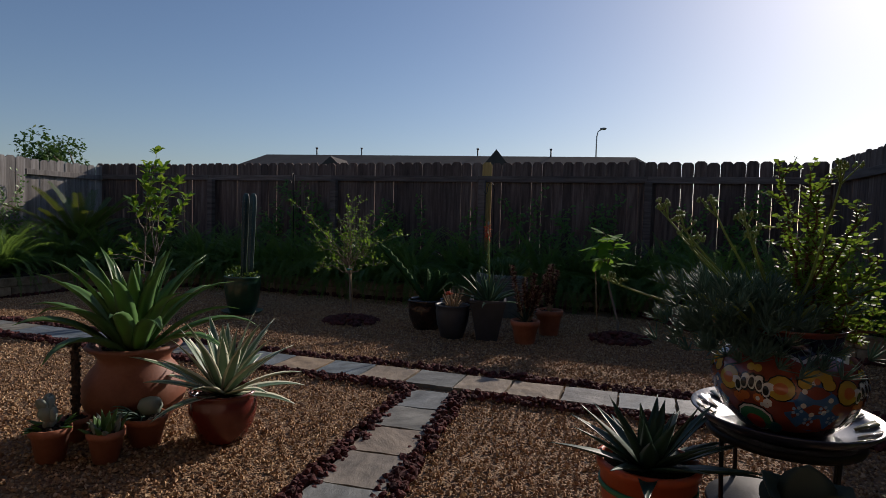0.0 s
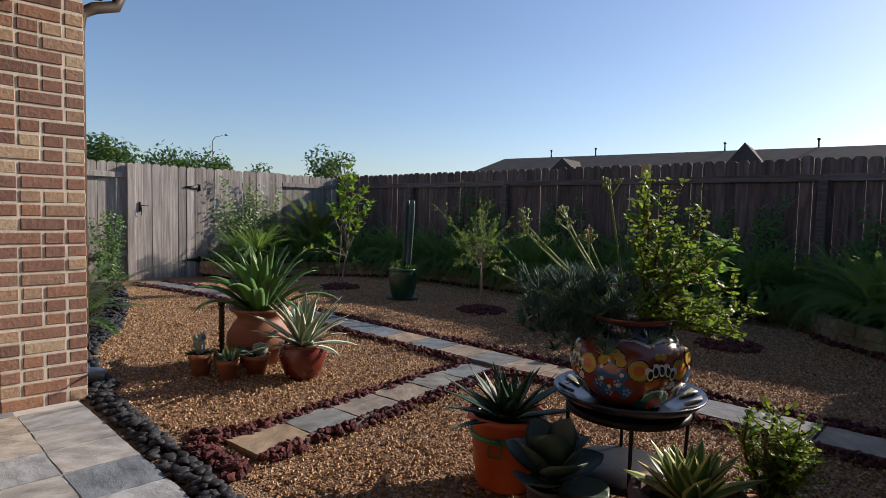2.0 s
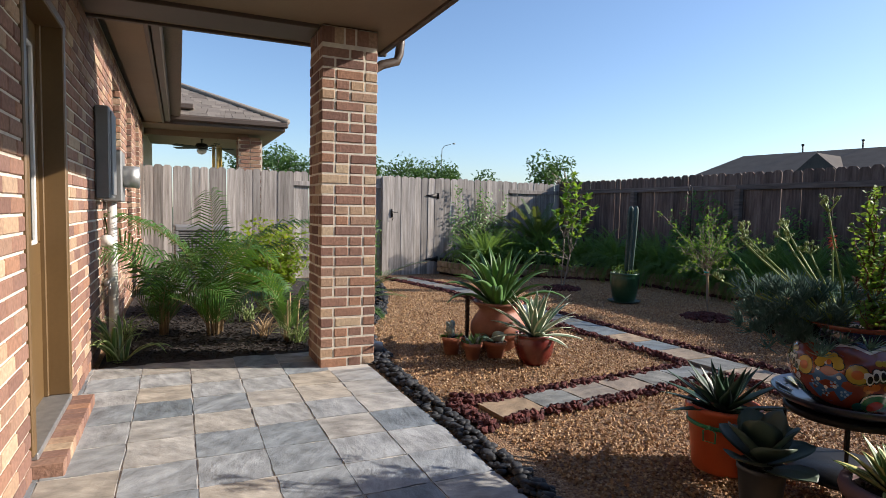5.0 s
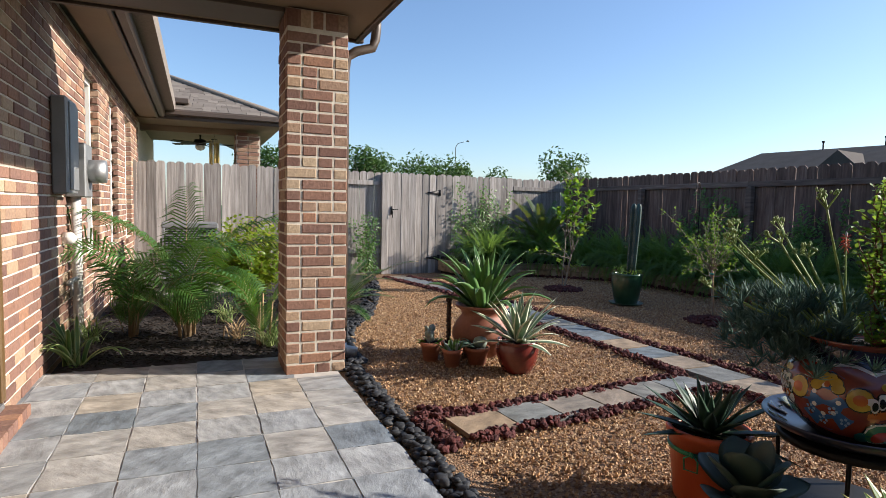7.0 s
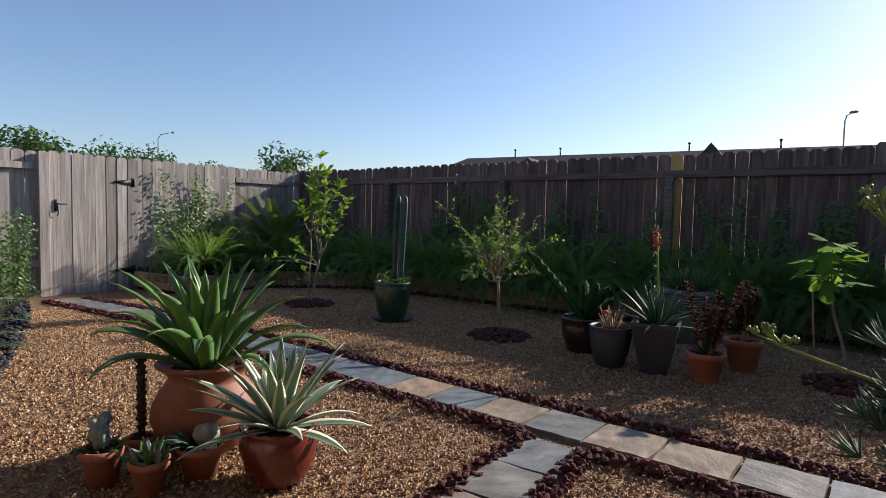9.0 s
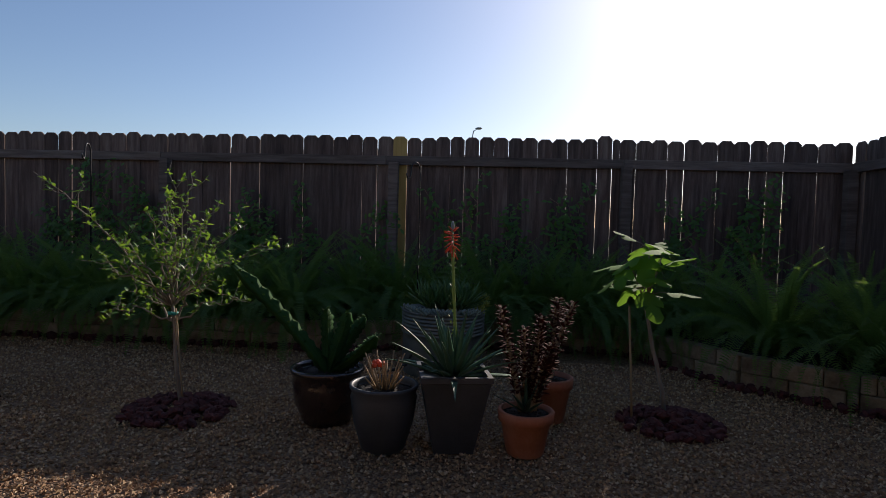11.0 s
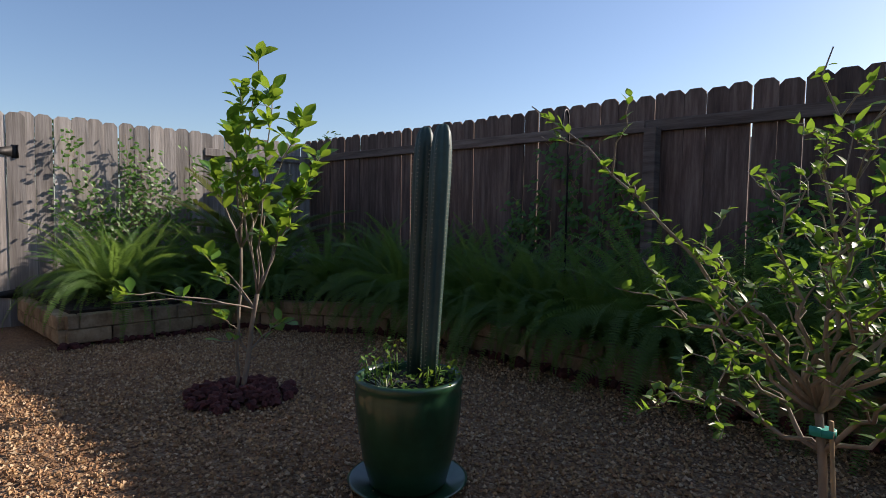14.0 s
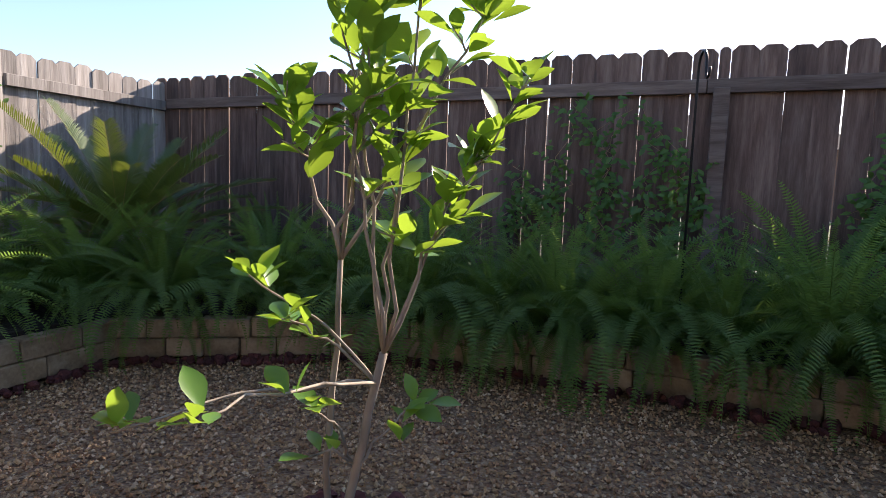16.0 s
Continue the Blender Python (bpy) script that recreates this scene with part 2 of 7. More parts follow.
M_PADDLE = leafy("paddle_leaf", (0.05, 0.08, 0.055), (0.085, 0.12, 0.085), (0.08, 0.13, 0.07), 0.1, 0.5)
M_CACTUS = surf("cactus_skin", [(0.012, 0.034, 0.027), (0.022, 0.055, 0.043), (0.036, 0.078, 0.058)], 6, 0.5, 0.15, 60)
M_SPINE = surf("pale_spines", [(0.45, 0.40, 0.30), (0.62, 0.57, 0.46)], 30, 0.8, 0.0)
M_EUPH = leafy("euphorbia_green", (0.018, 0.055, 0.014), (0.035, 0.095, 0.022), (0.10, 0.22, 0.03), 0.15, 0.75, spec=0.12)
M_FINGER = leafy("blue_finger_succulent", (0.065, 0.13, 0.095), (0.13, 0.215, 0.17), (0.16, 0.28, 0.16), 0.18, 0.6, spec=0.2)
M_STALK = leafy("pale_flower_stalk", (0.17, 0.25, 0.06), (0.28, 0.36, 0.10), (0.4, 0.5, 0.1), 0.2, 0.5)
M_FLOWER = leafy("coral_flower", (0.50, 0.06, 0.025), (0.65, 0.13, 0.04), (0.85, 0.2, 0.05), 0.35, 0.45)
M_DARKRED = leafy("dark_red_leaf", (0.030, 0.010, 0.010), (0.075, 0.022, 0.016), (0.25, 0.08, 0.02), 0.16, 0.8, spec=0.06)
M_GHOST = leafy("pale_rosette", (0.20, 0.26, 0.22), (0.30, 0.35, 0.30), (0.3, 0.4, 0.25), 0.15, 0.5)
M_YROSE = leafy("yellow_green_rosette", (0.26, 0.32, 0.05), (0.38, 0.42, 0.09), (0.5, 0.55, 0.1), 0.3, 0.4)
M_PALM = leafy("areca_palm", (0.03, 0.09, 0.014), (0.075, 0.175, 0.028), (0.18, 0.34, 0.03), 0.22, 0.45)
M_SAGO = leafy("sago_palm", (0.035, 0.085, 0.018), (0.09, 0.14, 0.028), (0.34, 0.38, 0.04), 0.22, 0.45)
M_SHRUB = leafy("yellow_green_shrub", (0.08, 0.20, 0.02), (0.24, 0.32, 0.03), (0.55, 0.60, 0.04), 0.45, 0.45)
M_STRAP = leafy("strap_leaf", (0.07, 0.16, 0.035), (0.14, 0.24, 0.06), (0.28, 0.42, 0.08), 0.3, 0.4, margin=(0.40, 0.46, 0.18))
M_VINE = leafy("vine_leaf", (0.045, 0.12, 0.02), (0.10, 0.21, 0.04), (0.22, 0.40, 0.05), 0.38, 0.42)
M_TREE = leafy("far_tree_leaf", (0.035, 0.085, 0.02), (0.07, 0.14, 0.03), (0.12, 0.22, 0.03), 0.25, 0.6)
M_ROOFFAR = surf("dark_far_roof", [(0.05, 0.042, 0.038), (0.075, 0.064, 0.056)], 1.5, 0.95, 0.2, 12)


# ---- mesh helpers ----
class Mesh:
    """Gathers vertices, faces and a uv for each vertex; becomes one object."""

    def __init__(self):
        self.v, self.f, self.uv = [], [], []

    def add(self, verts, faces, uvs=None):
        k = len(self.v)
        self.v += [tuple(p) for p in verts]
        self.f += [tuple(i + k for i in q) for q in faces]
        self.uv += list(uvs) if uvs else [(0.5, 0.5)] * len(verts)

    def data(self, name, material, smooth=True):
        me = bpy.data.meshes.new(name)
        me.from_pydata(self.v, [], self.f)
        lay = me.uv_layers.new(name="UVMap")
        idx = np.empty(len(me.loops), dtype=np.int32)
        me.loops.foreach_get("vertex_index", idx)
        lay.data.foreach_set("uv", np.array(self.uv, dtype=np.float32)[idx].ravel())
        if smooth:
            me.polygons.foreach_set("use_smooth", np.ones(len(me.polygons), dtype=bool))
        me.materials.append(material)
        me.update()
        return me


def part(name, mesh, material, parent=None, label="", smooth=True):
    me = mesh if isinstance(mesh, bpy.types.Mesh) else mesh.data(name, material, smooth)
    ob = new(name, me)
    ob.parent = parent
    return tagged(ob, label)


def thing(name, label, category, x=0, y=0, z=0, rz=0, group="", kind=""):
    ob = new(name)
    ob.empty_display_size = 0.1
    ob.matrix_basis = pose(x, y, z, 0, 0, rz)
    return tagged(ob, label, category, group, kind)


def box(m, c, s, bev=0.0, rot=None):
    """A box of size s at centre c; with bev its edges are cut."""
    h = [a / 2 for a in s]
    vs, fs = [], []
    if not bev:
        vs = [Vector((h[0] * i, h[1] * j, h[2] * k)) for i in (-1, 1) for j in (-1, 1) for k in (-1, 1)]
        fs = [(0, 1, 3, 2), (4, 6, 7, 5), (0, 4, 5, 1), (2, 3, 7, 6), (0, 2, 6, 4), (1, 5, 7, 3)]
    else:
        ix = {}
        for i in (-1, 1):
            for j in (-1, 1):
                for k in (-1, 1):
                    sg = (i, j, k)
                    for a in range(3):
                        ix[sg, a] = len(vs)
                        vs.append(Vector([sg[b] * (h[b] if b == a else h[b] - bev) for b in range(3)]))
        for a in range(3):
            b, c2 = (a + 1) % 3, (a + 2) % 3
            for s1 in (-1, 1):
                q = []
                for sb, sc2 in ((-1, -1), (1, -1), (1, 1), (-1, 1)):
                    sg = [0, 0, 0]; sg[a], sg[b], sg[c2] = s1, sb, sc2
                    q.append(ix[tuple(sg), a])
                fs.append(tuple(q if s1 > 0 else q[::-1]))
            for sb in (-1, 1):
                for sc2 in (-1, 1):
                    p, q = [0, 0, 0], [0, 0, 0]
                    p[a], p[b], p[c2] = -1, sb, sc2
                    q[a], q[b], q[c2] = 1, sb, sc2
                    e = (ix[tuple(p), b], ix[tuple(q), b], ix[tuple(q), c2], ix[tuple(p), c2])
                    fs.append(e if sb * sc2 < 0 else e[::-1])
        for i in (-1, 1):
            for j in (-1, 1):
                for k in (-1, 1):
                    t = (ix[(i, j, k), 0], ix[(i, j, k), 1], ix[(i, j, k), 2])
                    fs.append(t if i * j * k > 0 else t[::-1])
    if rot is not None:
        vs = [rot @ p for p in vs]
    m.add([p + Vector(c) for p in vs], fs)


def tube(m, path, radii, n=6):
    """A tapered round stem along path."""
    path = [Vector(p) for p in path]
    if isinstance(radii, (int, float)):
        radii = [radii] * len(path)
    ref = None
    vs, fs = [], []
    for i, p in enumerate(path):
        d = (path[min(i + 1, len(path) - 1)] - path[max(i - 1, 0)])
        d = d.normalized() if d.length > 1e-9 else Vector((0, 0, 1))
        if ref is None:
            ref = d.orthogonal().normalized()
        ref = (ref - d * ref.dot(d)).normalized()
        s = d.cross(ref)
        for k in range(n):
            a = 2 * math.pi * k / n
            vs.append(p + (ref * math.cos(a) + s * math.sin(a)) * radii[i])
    for i in range(len(path) - 1):
        for k in range(n):
            a, b = i * n + k, i * n + (k + 1) % n
            fs.append((a, b, b + n, a + n))
    fs.append(tuple(range(n))[::-1])
    fs.append(tuple(range((len(path) - 1) * n, len(path) * n)))
    m.add(vs, fs)


def lathe(m, prof, n=36, wave=None, c=(0, 0, 0)):
    """Turns a profile of (radius, height) about the upright axis."""
    vs, fs = [], []
    for r, z in prof:
        for k in range(n):
            a = 2 * math.pi * k / n
            rr = r * (1 + (wave(a, z) if wave else 0))
            vs.append((c[0] + rr * math.cos(a), c[1] + rr * math.sin(a), c[2] + z))
    for i in range(len(prof) - 1):
        for k in range(n):
            a, b = i * n + k, i * n + (k + 1) % n
            fs.append((a, b, b + n, a + n))
    fs.append(tuple(range(n))[::-1])
    fs.append(tuple(range((len(prof) - 1) * n, len(prof) * n)))
    m.add(vs, fs)


def stone(m, c, s, rnd, rough=0.18, nu=6, nv=4, flat=None):
    """An uneven closed stone of half sizes s."""
    rot = Euler((rnd.uniform(-0.5, 0.5), rnd.uniform(-0.5, 0.5), rnd.uniform(0, 6.3))).to_matrix()
    if flat is not None:
        rot = Euler((rnd.uniform(-flat, flat), rnd.uniform(-flat, flat), rnd.uniform(0, 6.3))).to_matrix()
    vs, fs = [], []
    for i in range(1, nv):
        t = math.pi * i / nv
        for k in range(nu):
            a = 2 * math.pi * (k + 0.5 * (i % 2)) / nu
            q = 1 + rnd.uniform(-rough, rough)
            vs.append((s[0] * q * math.sin(t) * math.cos(a), s[1] * q * math.sin(t) * math.sin(a), s[2] * q * math.cos(t)))
    top, bot = len(vs), len(vs) + 1
    vs += [(0, 0, s[2]), (0, 0, -s[2])]
    for i in range(nv - 2):
        for k in range(nu):
            a, b = i * nu + k, i * nu + (k + 1) % nu
            fs.append((a, a + nu, b + nu, b))
    for k in range(nu):
        fs.append((top, k, (k + 1) % nu))
        fs.append((bot, (nv - 2) * nu + (k + 1) % nu, (nv - 2) * nu + k))
    m.add([rot @ Vector(p) + Vector(c) for p in vs], fs)


def heading(az, el):
    return Vector((math.cos(az) * math.cos(el), math.sin(az) * math.cos(el), math.sin(el)))


def blade(m, base, az, el, length, width, bend, thick=0.12, n=9, tip=0.5, keel=0.25, twist=0.0, root=0.75):
    """A thick tapering succulent leaf with a channel along the top, bending down by bend radians over its length."""
    p, vs, fs, uv = Vector(base), [], [], []
    side0 = Vector((-math.sin(az), math.cos(az), 0))
    for i in range(n + 1):
        t = i / n
        e = el - bend * t * t
        d = heading(az, e)
        up = side0.cross(d) * -1
        if up.dot(Vector((0, 0, 1))) < 0 and abs(e) < 1.5:
            up = -up
        side = (side0 * math.cos(twist * t) + up * math.sin(twist * t))
        w = width * 0.5 * ((root + (1 - root) * min(1, t / 0.35)) if t < 0.35 else max(0.02, 1 - ((t - 0.35) / 0.65) ** (1.0 + tip)))
        th = w * thick * 2 + 0.0008
        for u, lift in ((-1, keel), (-0.5, keel * 0.3), (0, 0), (0.5, keel * 0.3), (1, keel)):
            vs.append(p + side * (u * w) + up * (lift * w)); uv.append((0.5 + 0.5 * u, t))
        for u, lift in ((0.5, keel * 0.3), (0, 0), (-0.5, keel * 0.3)):
            vs.append(p + side * (u * w) + up * (lift * w - th)); uv.append((0.5 + 0.5 * u, t))
        p = p + d * (length / n)
    for i in range(n):
        for k in range(8):
            a, b = i * 8 + k, i * 8 + (k + 1) % 8
            fs.append((a, b, b + 8, a + 8))
    fs.append(tuple(range(n * 8, n * 8 + 8)))
    fs.append(tuple(range(8))[::-1])
    m.add(vs, fs, uv)


def leaf(m, base, d, up, length, width, fold=0.25, droop=0.25, n=4, peak=0.85):
    """A thin oval leaf folded along its midrib."""
    d = d.normalized()
    side = d.cross(up)
    side = side.normalized() if side.length > 1e-5 else d.orthogonal().normalized()
    nrm = side.cross(d)
    vs, fs, uv = [], [], []
    for i in range(n + 1):
        t = i / n
        w = width * 0.5 * math.sin(math.pi * min(1, (0.06 + 0.94 * t)) ** peak) if i < n else 0.0
        c = Vector(base) + d * (length * t) - nrm * (droop * length * t * t)
        for u in (-1, 0, 1):
            vs.append(c + side * (u * w) + nrm * (abs(u) * fold * w)); uv.append((0.5 + 0.5 * u, t))
    for i in range(n):
        a = i * 3
        fs += [(a, a + 1, a + 4, a + 3), (a + 1, a + 2, a + 5, a + 4)]
    m.add(vs, fs, uv)


def frond(m, base, az, el, length, bend, wide, count, rnd, pin=0.013, vee=0.2, twist=0.0, taper=0.7, stem=None, lean=0.5, hang=0.14):
    """A feather-shaped frond: leaflets on both sides of an arching rib. wide: half width of the frond."""
    p = Vector(base)
    side0 = Vector((-math.sin(az), math.cos(az), 0))
    pts = []
    for i in range(count + 1):
        t = i / count
        e = el - bend * t ** 1.3
        d = heading(az, e)
        up = (d.cross(side0)).normalized()
        pts.append(p.copy())
        if t > 0.12:
            s = (t - 0.12) / 0.88
            half = wide * (min(1, 0.45 + s * 3) * (1 - s) ** taper * 1.15 + 0.04)
            for sg in (-1, 1):
                sd = side0 * math.cos(twist) + up * math.sin(twist)
                nn = up * math.cos(twist) - side0 * math.sin(twist)
                out = (sd * sg + nn * (vee + rnd.uniform(-0.12, 0.12)) + d * lean).normalized()
                ln = half * rnd.uniform(0.85, 1.1)
                mid = p + out * ln * 0.5
                tip = p + out * ln - Vector((0, 0, ln * hang))
                w = d * pin * (1 - 0.35 * s)
                m.add([p - w * 0.4, p + w * 0.4, mid + w * 0.5, mid - w * 0.5, tip], [(0, 1, 2, 3), (3, 2, 4)])
        p = p + d * (length / count)
    tgt = stem if stem is not None else m
    tube(tgt, pts[::max(1, count // 6)] + [pts[-1]], [0.0035 * (1 - 0.8 * i / 7) for i in range(len(pts[::max(1, count // 6)]) + 1)], 3)


def gz(x, y=0):
    """Height of the ground: level, falling a little towards the gate."""
    return -0.14 * min(1.0, max(0.0, (-4.6 - x) / 3.4))


# ---- ground ----
def build_ground():
    xs = [-400, -120, -40, -15] + [-9 + 0.4 * i for i in range(32)] + [8, 15, 40, 120, 400]
    ys = [-400, -120, -40, -10] + [-4 + 0.5 * i for i in range(27)] + [15, 40, 120, 400]
    m = Mesh()
    m.add([(x, y, gz(x) - 0.004 if -9 < x < 4 else gz(x) - 0.02) for y in ys for x in xs],
          [(j * len(xs) + i, j * len(xs) + i + 1, (j + 1) * len(xs) + i + 1, (j + 1) * len(xs) + i) for j in range(len(ys) - 1) for i in range(len(xs) - 1)])
    mat, n, l = nodes_of("pea_gravel_ground")
    b = n["Principled BSDF"]
    geo = n.new("ShaderNodeNewGeometry")
    vo = n.new("ShaderNodeTexVoronoi"); vo.inputs["Scale"].default_value = 95
    l.new(geo.outputs["Position"], vo.inputs["Vector"])
    sepc = n.new("ShaderNodeSeparateColor"); l.new(vo.outputs["Color"], sepc.inputs[0])
    ramp = n.new("ShaderNodeValToRGB")
    cols = [(0.085, 0.040, 0.020), (0.215, 0.116, 0.056), (0.31, 0.185, 0.09), (0.155, 0.080, 0.039), (0.37, 0.26, 0.155)]
    els = ramp.color_ramp.elements
    while len(els) < len(cols):
        els.new(0.5)
    for i, c in enumerate(cols):
        els[i].position, els[i].color = i / 4, rgba(c)
    l.new(sepc.outputs[0], ramp.inputs[0])
    big = n.new("ShaderNodeTexNoise"); big.inputs["Scale"].default_value = 1.7
    l.new(geo.outputs["Position"], big.inputs["Vector"])
    mr = n.new("ShaderNodeMapRange"); mr.inputs[3].default_value, mr.inputs[4].default_value = 0.8, 1.2
    l.new(big.outputs["Fac"], mr.inputs[0])
    hsv = n.new("ShaderNodeHueSaturation"); l.new(mr.outputs[0], hsv.inputs["Value"]); l.new(ramp.outputs[0], hsv.inputs["Color"])
    # lawn and dirt past the fences
    sep = n.new("ShaderNodeSeparateXYZ"); l.new(geo.outputs["Position"], sep.inputs[0])
    inside = None
    for axis, op, lim in ((0, "GREATER_THAN", -8.1), (0, "LESS_THAN", 3.1), (1, "LESS_THAN", 8.25), (1, "GREATER_THAN", -6)):
        c = n.new("ShaderNodeMath"); c.operation = op; c.inputs[1].default_value = lim
        l.new(sep.outputs[axis], c.inputs[0])
        if inside is None:
            inside = c
        else:
            k = n.new("ShaderNodeMath"); k.operation = "MULTIPLY"; l.new(inside.outputs[0], k.inputs[0]); l.new(c.outputs[0], k.inputs[1]); inside = k
    mx = n.new("ShaderNodeMix"); mx.data_type = "RGBA"; mx.inputs["A"].default_value = (0.06, 0.085, 0.03, 1)
    l.new(inside.outputs[0], mx.inputs["Factor"]); l.new(hsv.outputs[0], mx.inputs["B"]); l.new(mx.outputs["Result"], b.inputs["Base Color"])
    b.inputs["Roughness"].default_value = 0.9
    bp = n.new("ShaderNodeBump"); bp.inputs["Strength"].default_value, bp.inputs["Distance"].default_value = 1.0, 0.008
    bp.invert = True
    l.new(vo.outputs["Distance"], bp.inputs["Height"]); l.new(bp.outputs[0], b.inputs["Normal"])
    tagged(part("ground", m, mat, None, "tan pea gravel ground of a walled back garden"), "", "gravel ground", kind="structure")


build_ground()


# ---- fences ----
def picket_data(width, z0, z1, material, rnd, warp=0.0):
    """A dog-eared board in the xz plane, thickness 16 mm."""
    m, h, e = Mesh(), width / 2, min(0.032, width * 0.28)
    pts = [(-h, z0), (h, z0), (h, z1 - e), (h - e, z1), (-h + e, z1), (-h, z1 - e)]
    vs = [(x, -0.008, z) for x, z in pts] + [(x, 0.008, z) for x, z in pts]
    fs = [(0, 1, 2, 3, 4, 5), (11, 10, 9, 8, 7, 6)] + [(i, i + 6, (i + 1) % 6 + 6, (i + 1) % 6) for i in range(6)]
    m.add(vs, fs)
    return m.data("picket", material, smooth=False)


def build_fences():
    rnd = random.Random(3)
    # back fence, in the shade-darkened cedar
    back = thing("wall_back_fence", "tall weathered cedar picket fence, darkened for shade, with rail towards the garden", "fence", 0, 8.23, 0, kind="structure")
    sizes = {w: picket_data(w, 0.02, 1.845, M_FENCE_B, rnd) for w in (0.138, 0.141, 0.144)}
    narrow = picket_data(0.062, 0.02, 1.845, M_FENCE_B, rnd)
    yellow = picket_data(0.140, 0.02, 1.845, M_YELLOW, rnd)
    x = -8.23
    for edge, n, w_odd, odd in ((-3.49, 32, 0.062, narrow), (-1.20, 15, 0.140, yellow), (0.885, 14, 0.062, narrow), (3.0, 14, 0, None)):
        step = (edge - x) / n
        for i in range(n):
            w = rnd.choice((0.138, 0.141, 0.144))
            cx = x + step * (i + 0.5) + rnd.uniform(-0.002, 0.002)
            ob = part("picket", sizes[w], None, back)
            ob.matrix_basis = pose(cx, rnd.uniform(-0.003, 0.003), rnd.uniform(-0.012, 0.012) + (0.03 if 0.75 < cx < 0.88 else 0.0), rnd.uniform(-0.3, 0.3), rnd.uniform(-0.12, 0.12), rnd.uniform(-1, 1)) @ Matrix.Diagonal(((step - rnd.choice((0.0005, 0.001, 0.003, 0.005, 0.007))) / w, 1, 1, 1))
        if odd:
            ob = part("picket", odd, None, back)
            ob.matrix_basis = pose(edge + w_odd / 2, 0.0, 0.004)
        x = edge + w_odd + 0.003
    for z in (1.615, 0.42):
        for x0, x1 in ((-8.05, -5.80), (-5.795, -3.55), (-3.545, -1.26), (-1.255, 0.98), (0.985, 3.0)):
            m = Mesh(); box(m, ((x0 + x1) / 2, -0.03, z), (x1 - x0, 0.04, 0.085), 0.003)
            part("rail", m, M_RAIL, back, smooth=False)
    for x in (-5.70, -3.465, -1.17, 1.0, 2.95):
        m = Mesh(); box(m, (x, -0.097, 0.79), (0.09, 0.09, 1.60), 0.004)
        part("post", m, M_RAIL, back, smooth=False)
    # left fence
    left = thing("wall_left_fence", "sunlit grey weathered cedar picket fence", "fence", -8.07, 0, 0, kind="structure")
    y = 8.16
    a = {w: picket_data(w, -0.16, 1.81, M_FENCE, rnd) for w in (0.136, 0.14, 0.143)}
    while y > -0.5:
        if 4.03 < y < 5.18:
            y = 3.99; continue
        w = rnd.choice((0.136, 0.14, 0.143))
        behind = 6.87 < y or 2.15 < y < 4.0
        ob = part("picket", a[w], None, left)
        ob.matrix_basis = pose((-0.05 if behind else 0.02) + rnd.uniform(-0.008, 0.008), y, rnd.uniform(-0.012, 0.012), 0, rnd.uniform(-0.3, 0.3), 90 + rnd.uniform(-2.6, 2.6))
        y -= w + rnd.choice((0.001, 0.003, 0.005))
    for y0, y1, xx in ((6.85, 8.2, -0.018), (2.15, 3.95, -0.018)):
        for z in (1.60, 0.30):
            m = Mesh(); box(m, (xx, (y0 + y1) / 2, z), (0.04, y1 - y0, 0.085), 0.003)
            part("rail", m, M_FENCE, left, smooth=False)
    for px, y, w, h in ((-0.09, 6.82, 0.09, 1.75), (0.02, 3.965, 0.125, 1.95), (-0.09, 2.10, 0.09, 1.75)):
        m = Mesh(); box(m, (px, y, h / 2 - 0.16), (0.09, w, h), 0.004)
        part("post", m, M_FENCE, left, smooth=False)
    # gate in the left fence
    gate = thing("door_1_gate", "closed grey weathered cedar gate with black iron hinges and latch", "gate", -8.07, 4.05, 0, kind="structure")
    yy = 0.0
    for i in range(8):
        ob = part("board", a[0.143], None, gate)
        ob.matrix_basis = pose(0.035 + rnd.uniform(-0.007, 0.007), 0.03 + 0.147 * i, 0.005 - 0.002 * i, 0, 0, 90 + rnd.uniform(-2, 2))
    for z in (1.45, 0.16):
        m = Mesh()
        box(m, (0.049, 1.05, z), (0.006, 0.05, 0.12), 0.002)
        m.add([(0.05, 1.03, z + 0.045), (0.05, 1.03, z - 0.045), (0.05, 0.79, z - 0.008), (0.05, 0.79, z + 0.008),
               (0.056, 1.03, z + 0.045), (0.056, 1.03, z - 0.045), (0.056, 0.79, z - 0.008), (0.056, 0.79, z + 0.008)],
              [(0, 1, 2, 3), (7, 6, 5, 4), (0, 4, 5, 1), (1, 5, 6, 2), (2, 6, 7, 3), (3, 7, 4, 0)])
        tube(m, [(0.06, 1.07, z - 0.06), (0.06, 1.07, z + 0.06)], 0.008)
        part("hinge", m, M_IRON, gate, "black iron strap hinge")
    m = Mesh()
    box(m, (0.055, 0.05, 1.085), (0.02, 0.035, 0.16), 0.004)
    tube(m, [(0.07, 0.02, 1.115), (0.09, 0.08, 1.105), (0.085, 0.17, 1.105)], 0.009)
    tube(m, [(0.065, 0.06, 1.085), (0.095, 0.06, 1.055), (0.095, 0.06, 0.975), (0.065, 0.06, 0.945)], 0.008)
    part("latch", m, M_IRON, gate, "black iron thumb latch")
    # right fence, in the same shade-darkened cedar
    right = thing("wall_right_fence", "cedar picket fence darkened for shade", "fence", 3.02, 0, 0, kind="structure")
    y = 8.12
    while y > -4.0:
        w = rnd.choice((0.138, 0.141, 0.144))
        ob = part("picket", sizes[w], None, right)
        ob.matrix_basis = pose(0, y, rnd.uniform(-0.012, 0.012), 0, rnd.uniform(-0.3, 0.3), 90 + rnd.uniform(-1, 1))
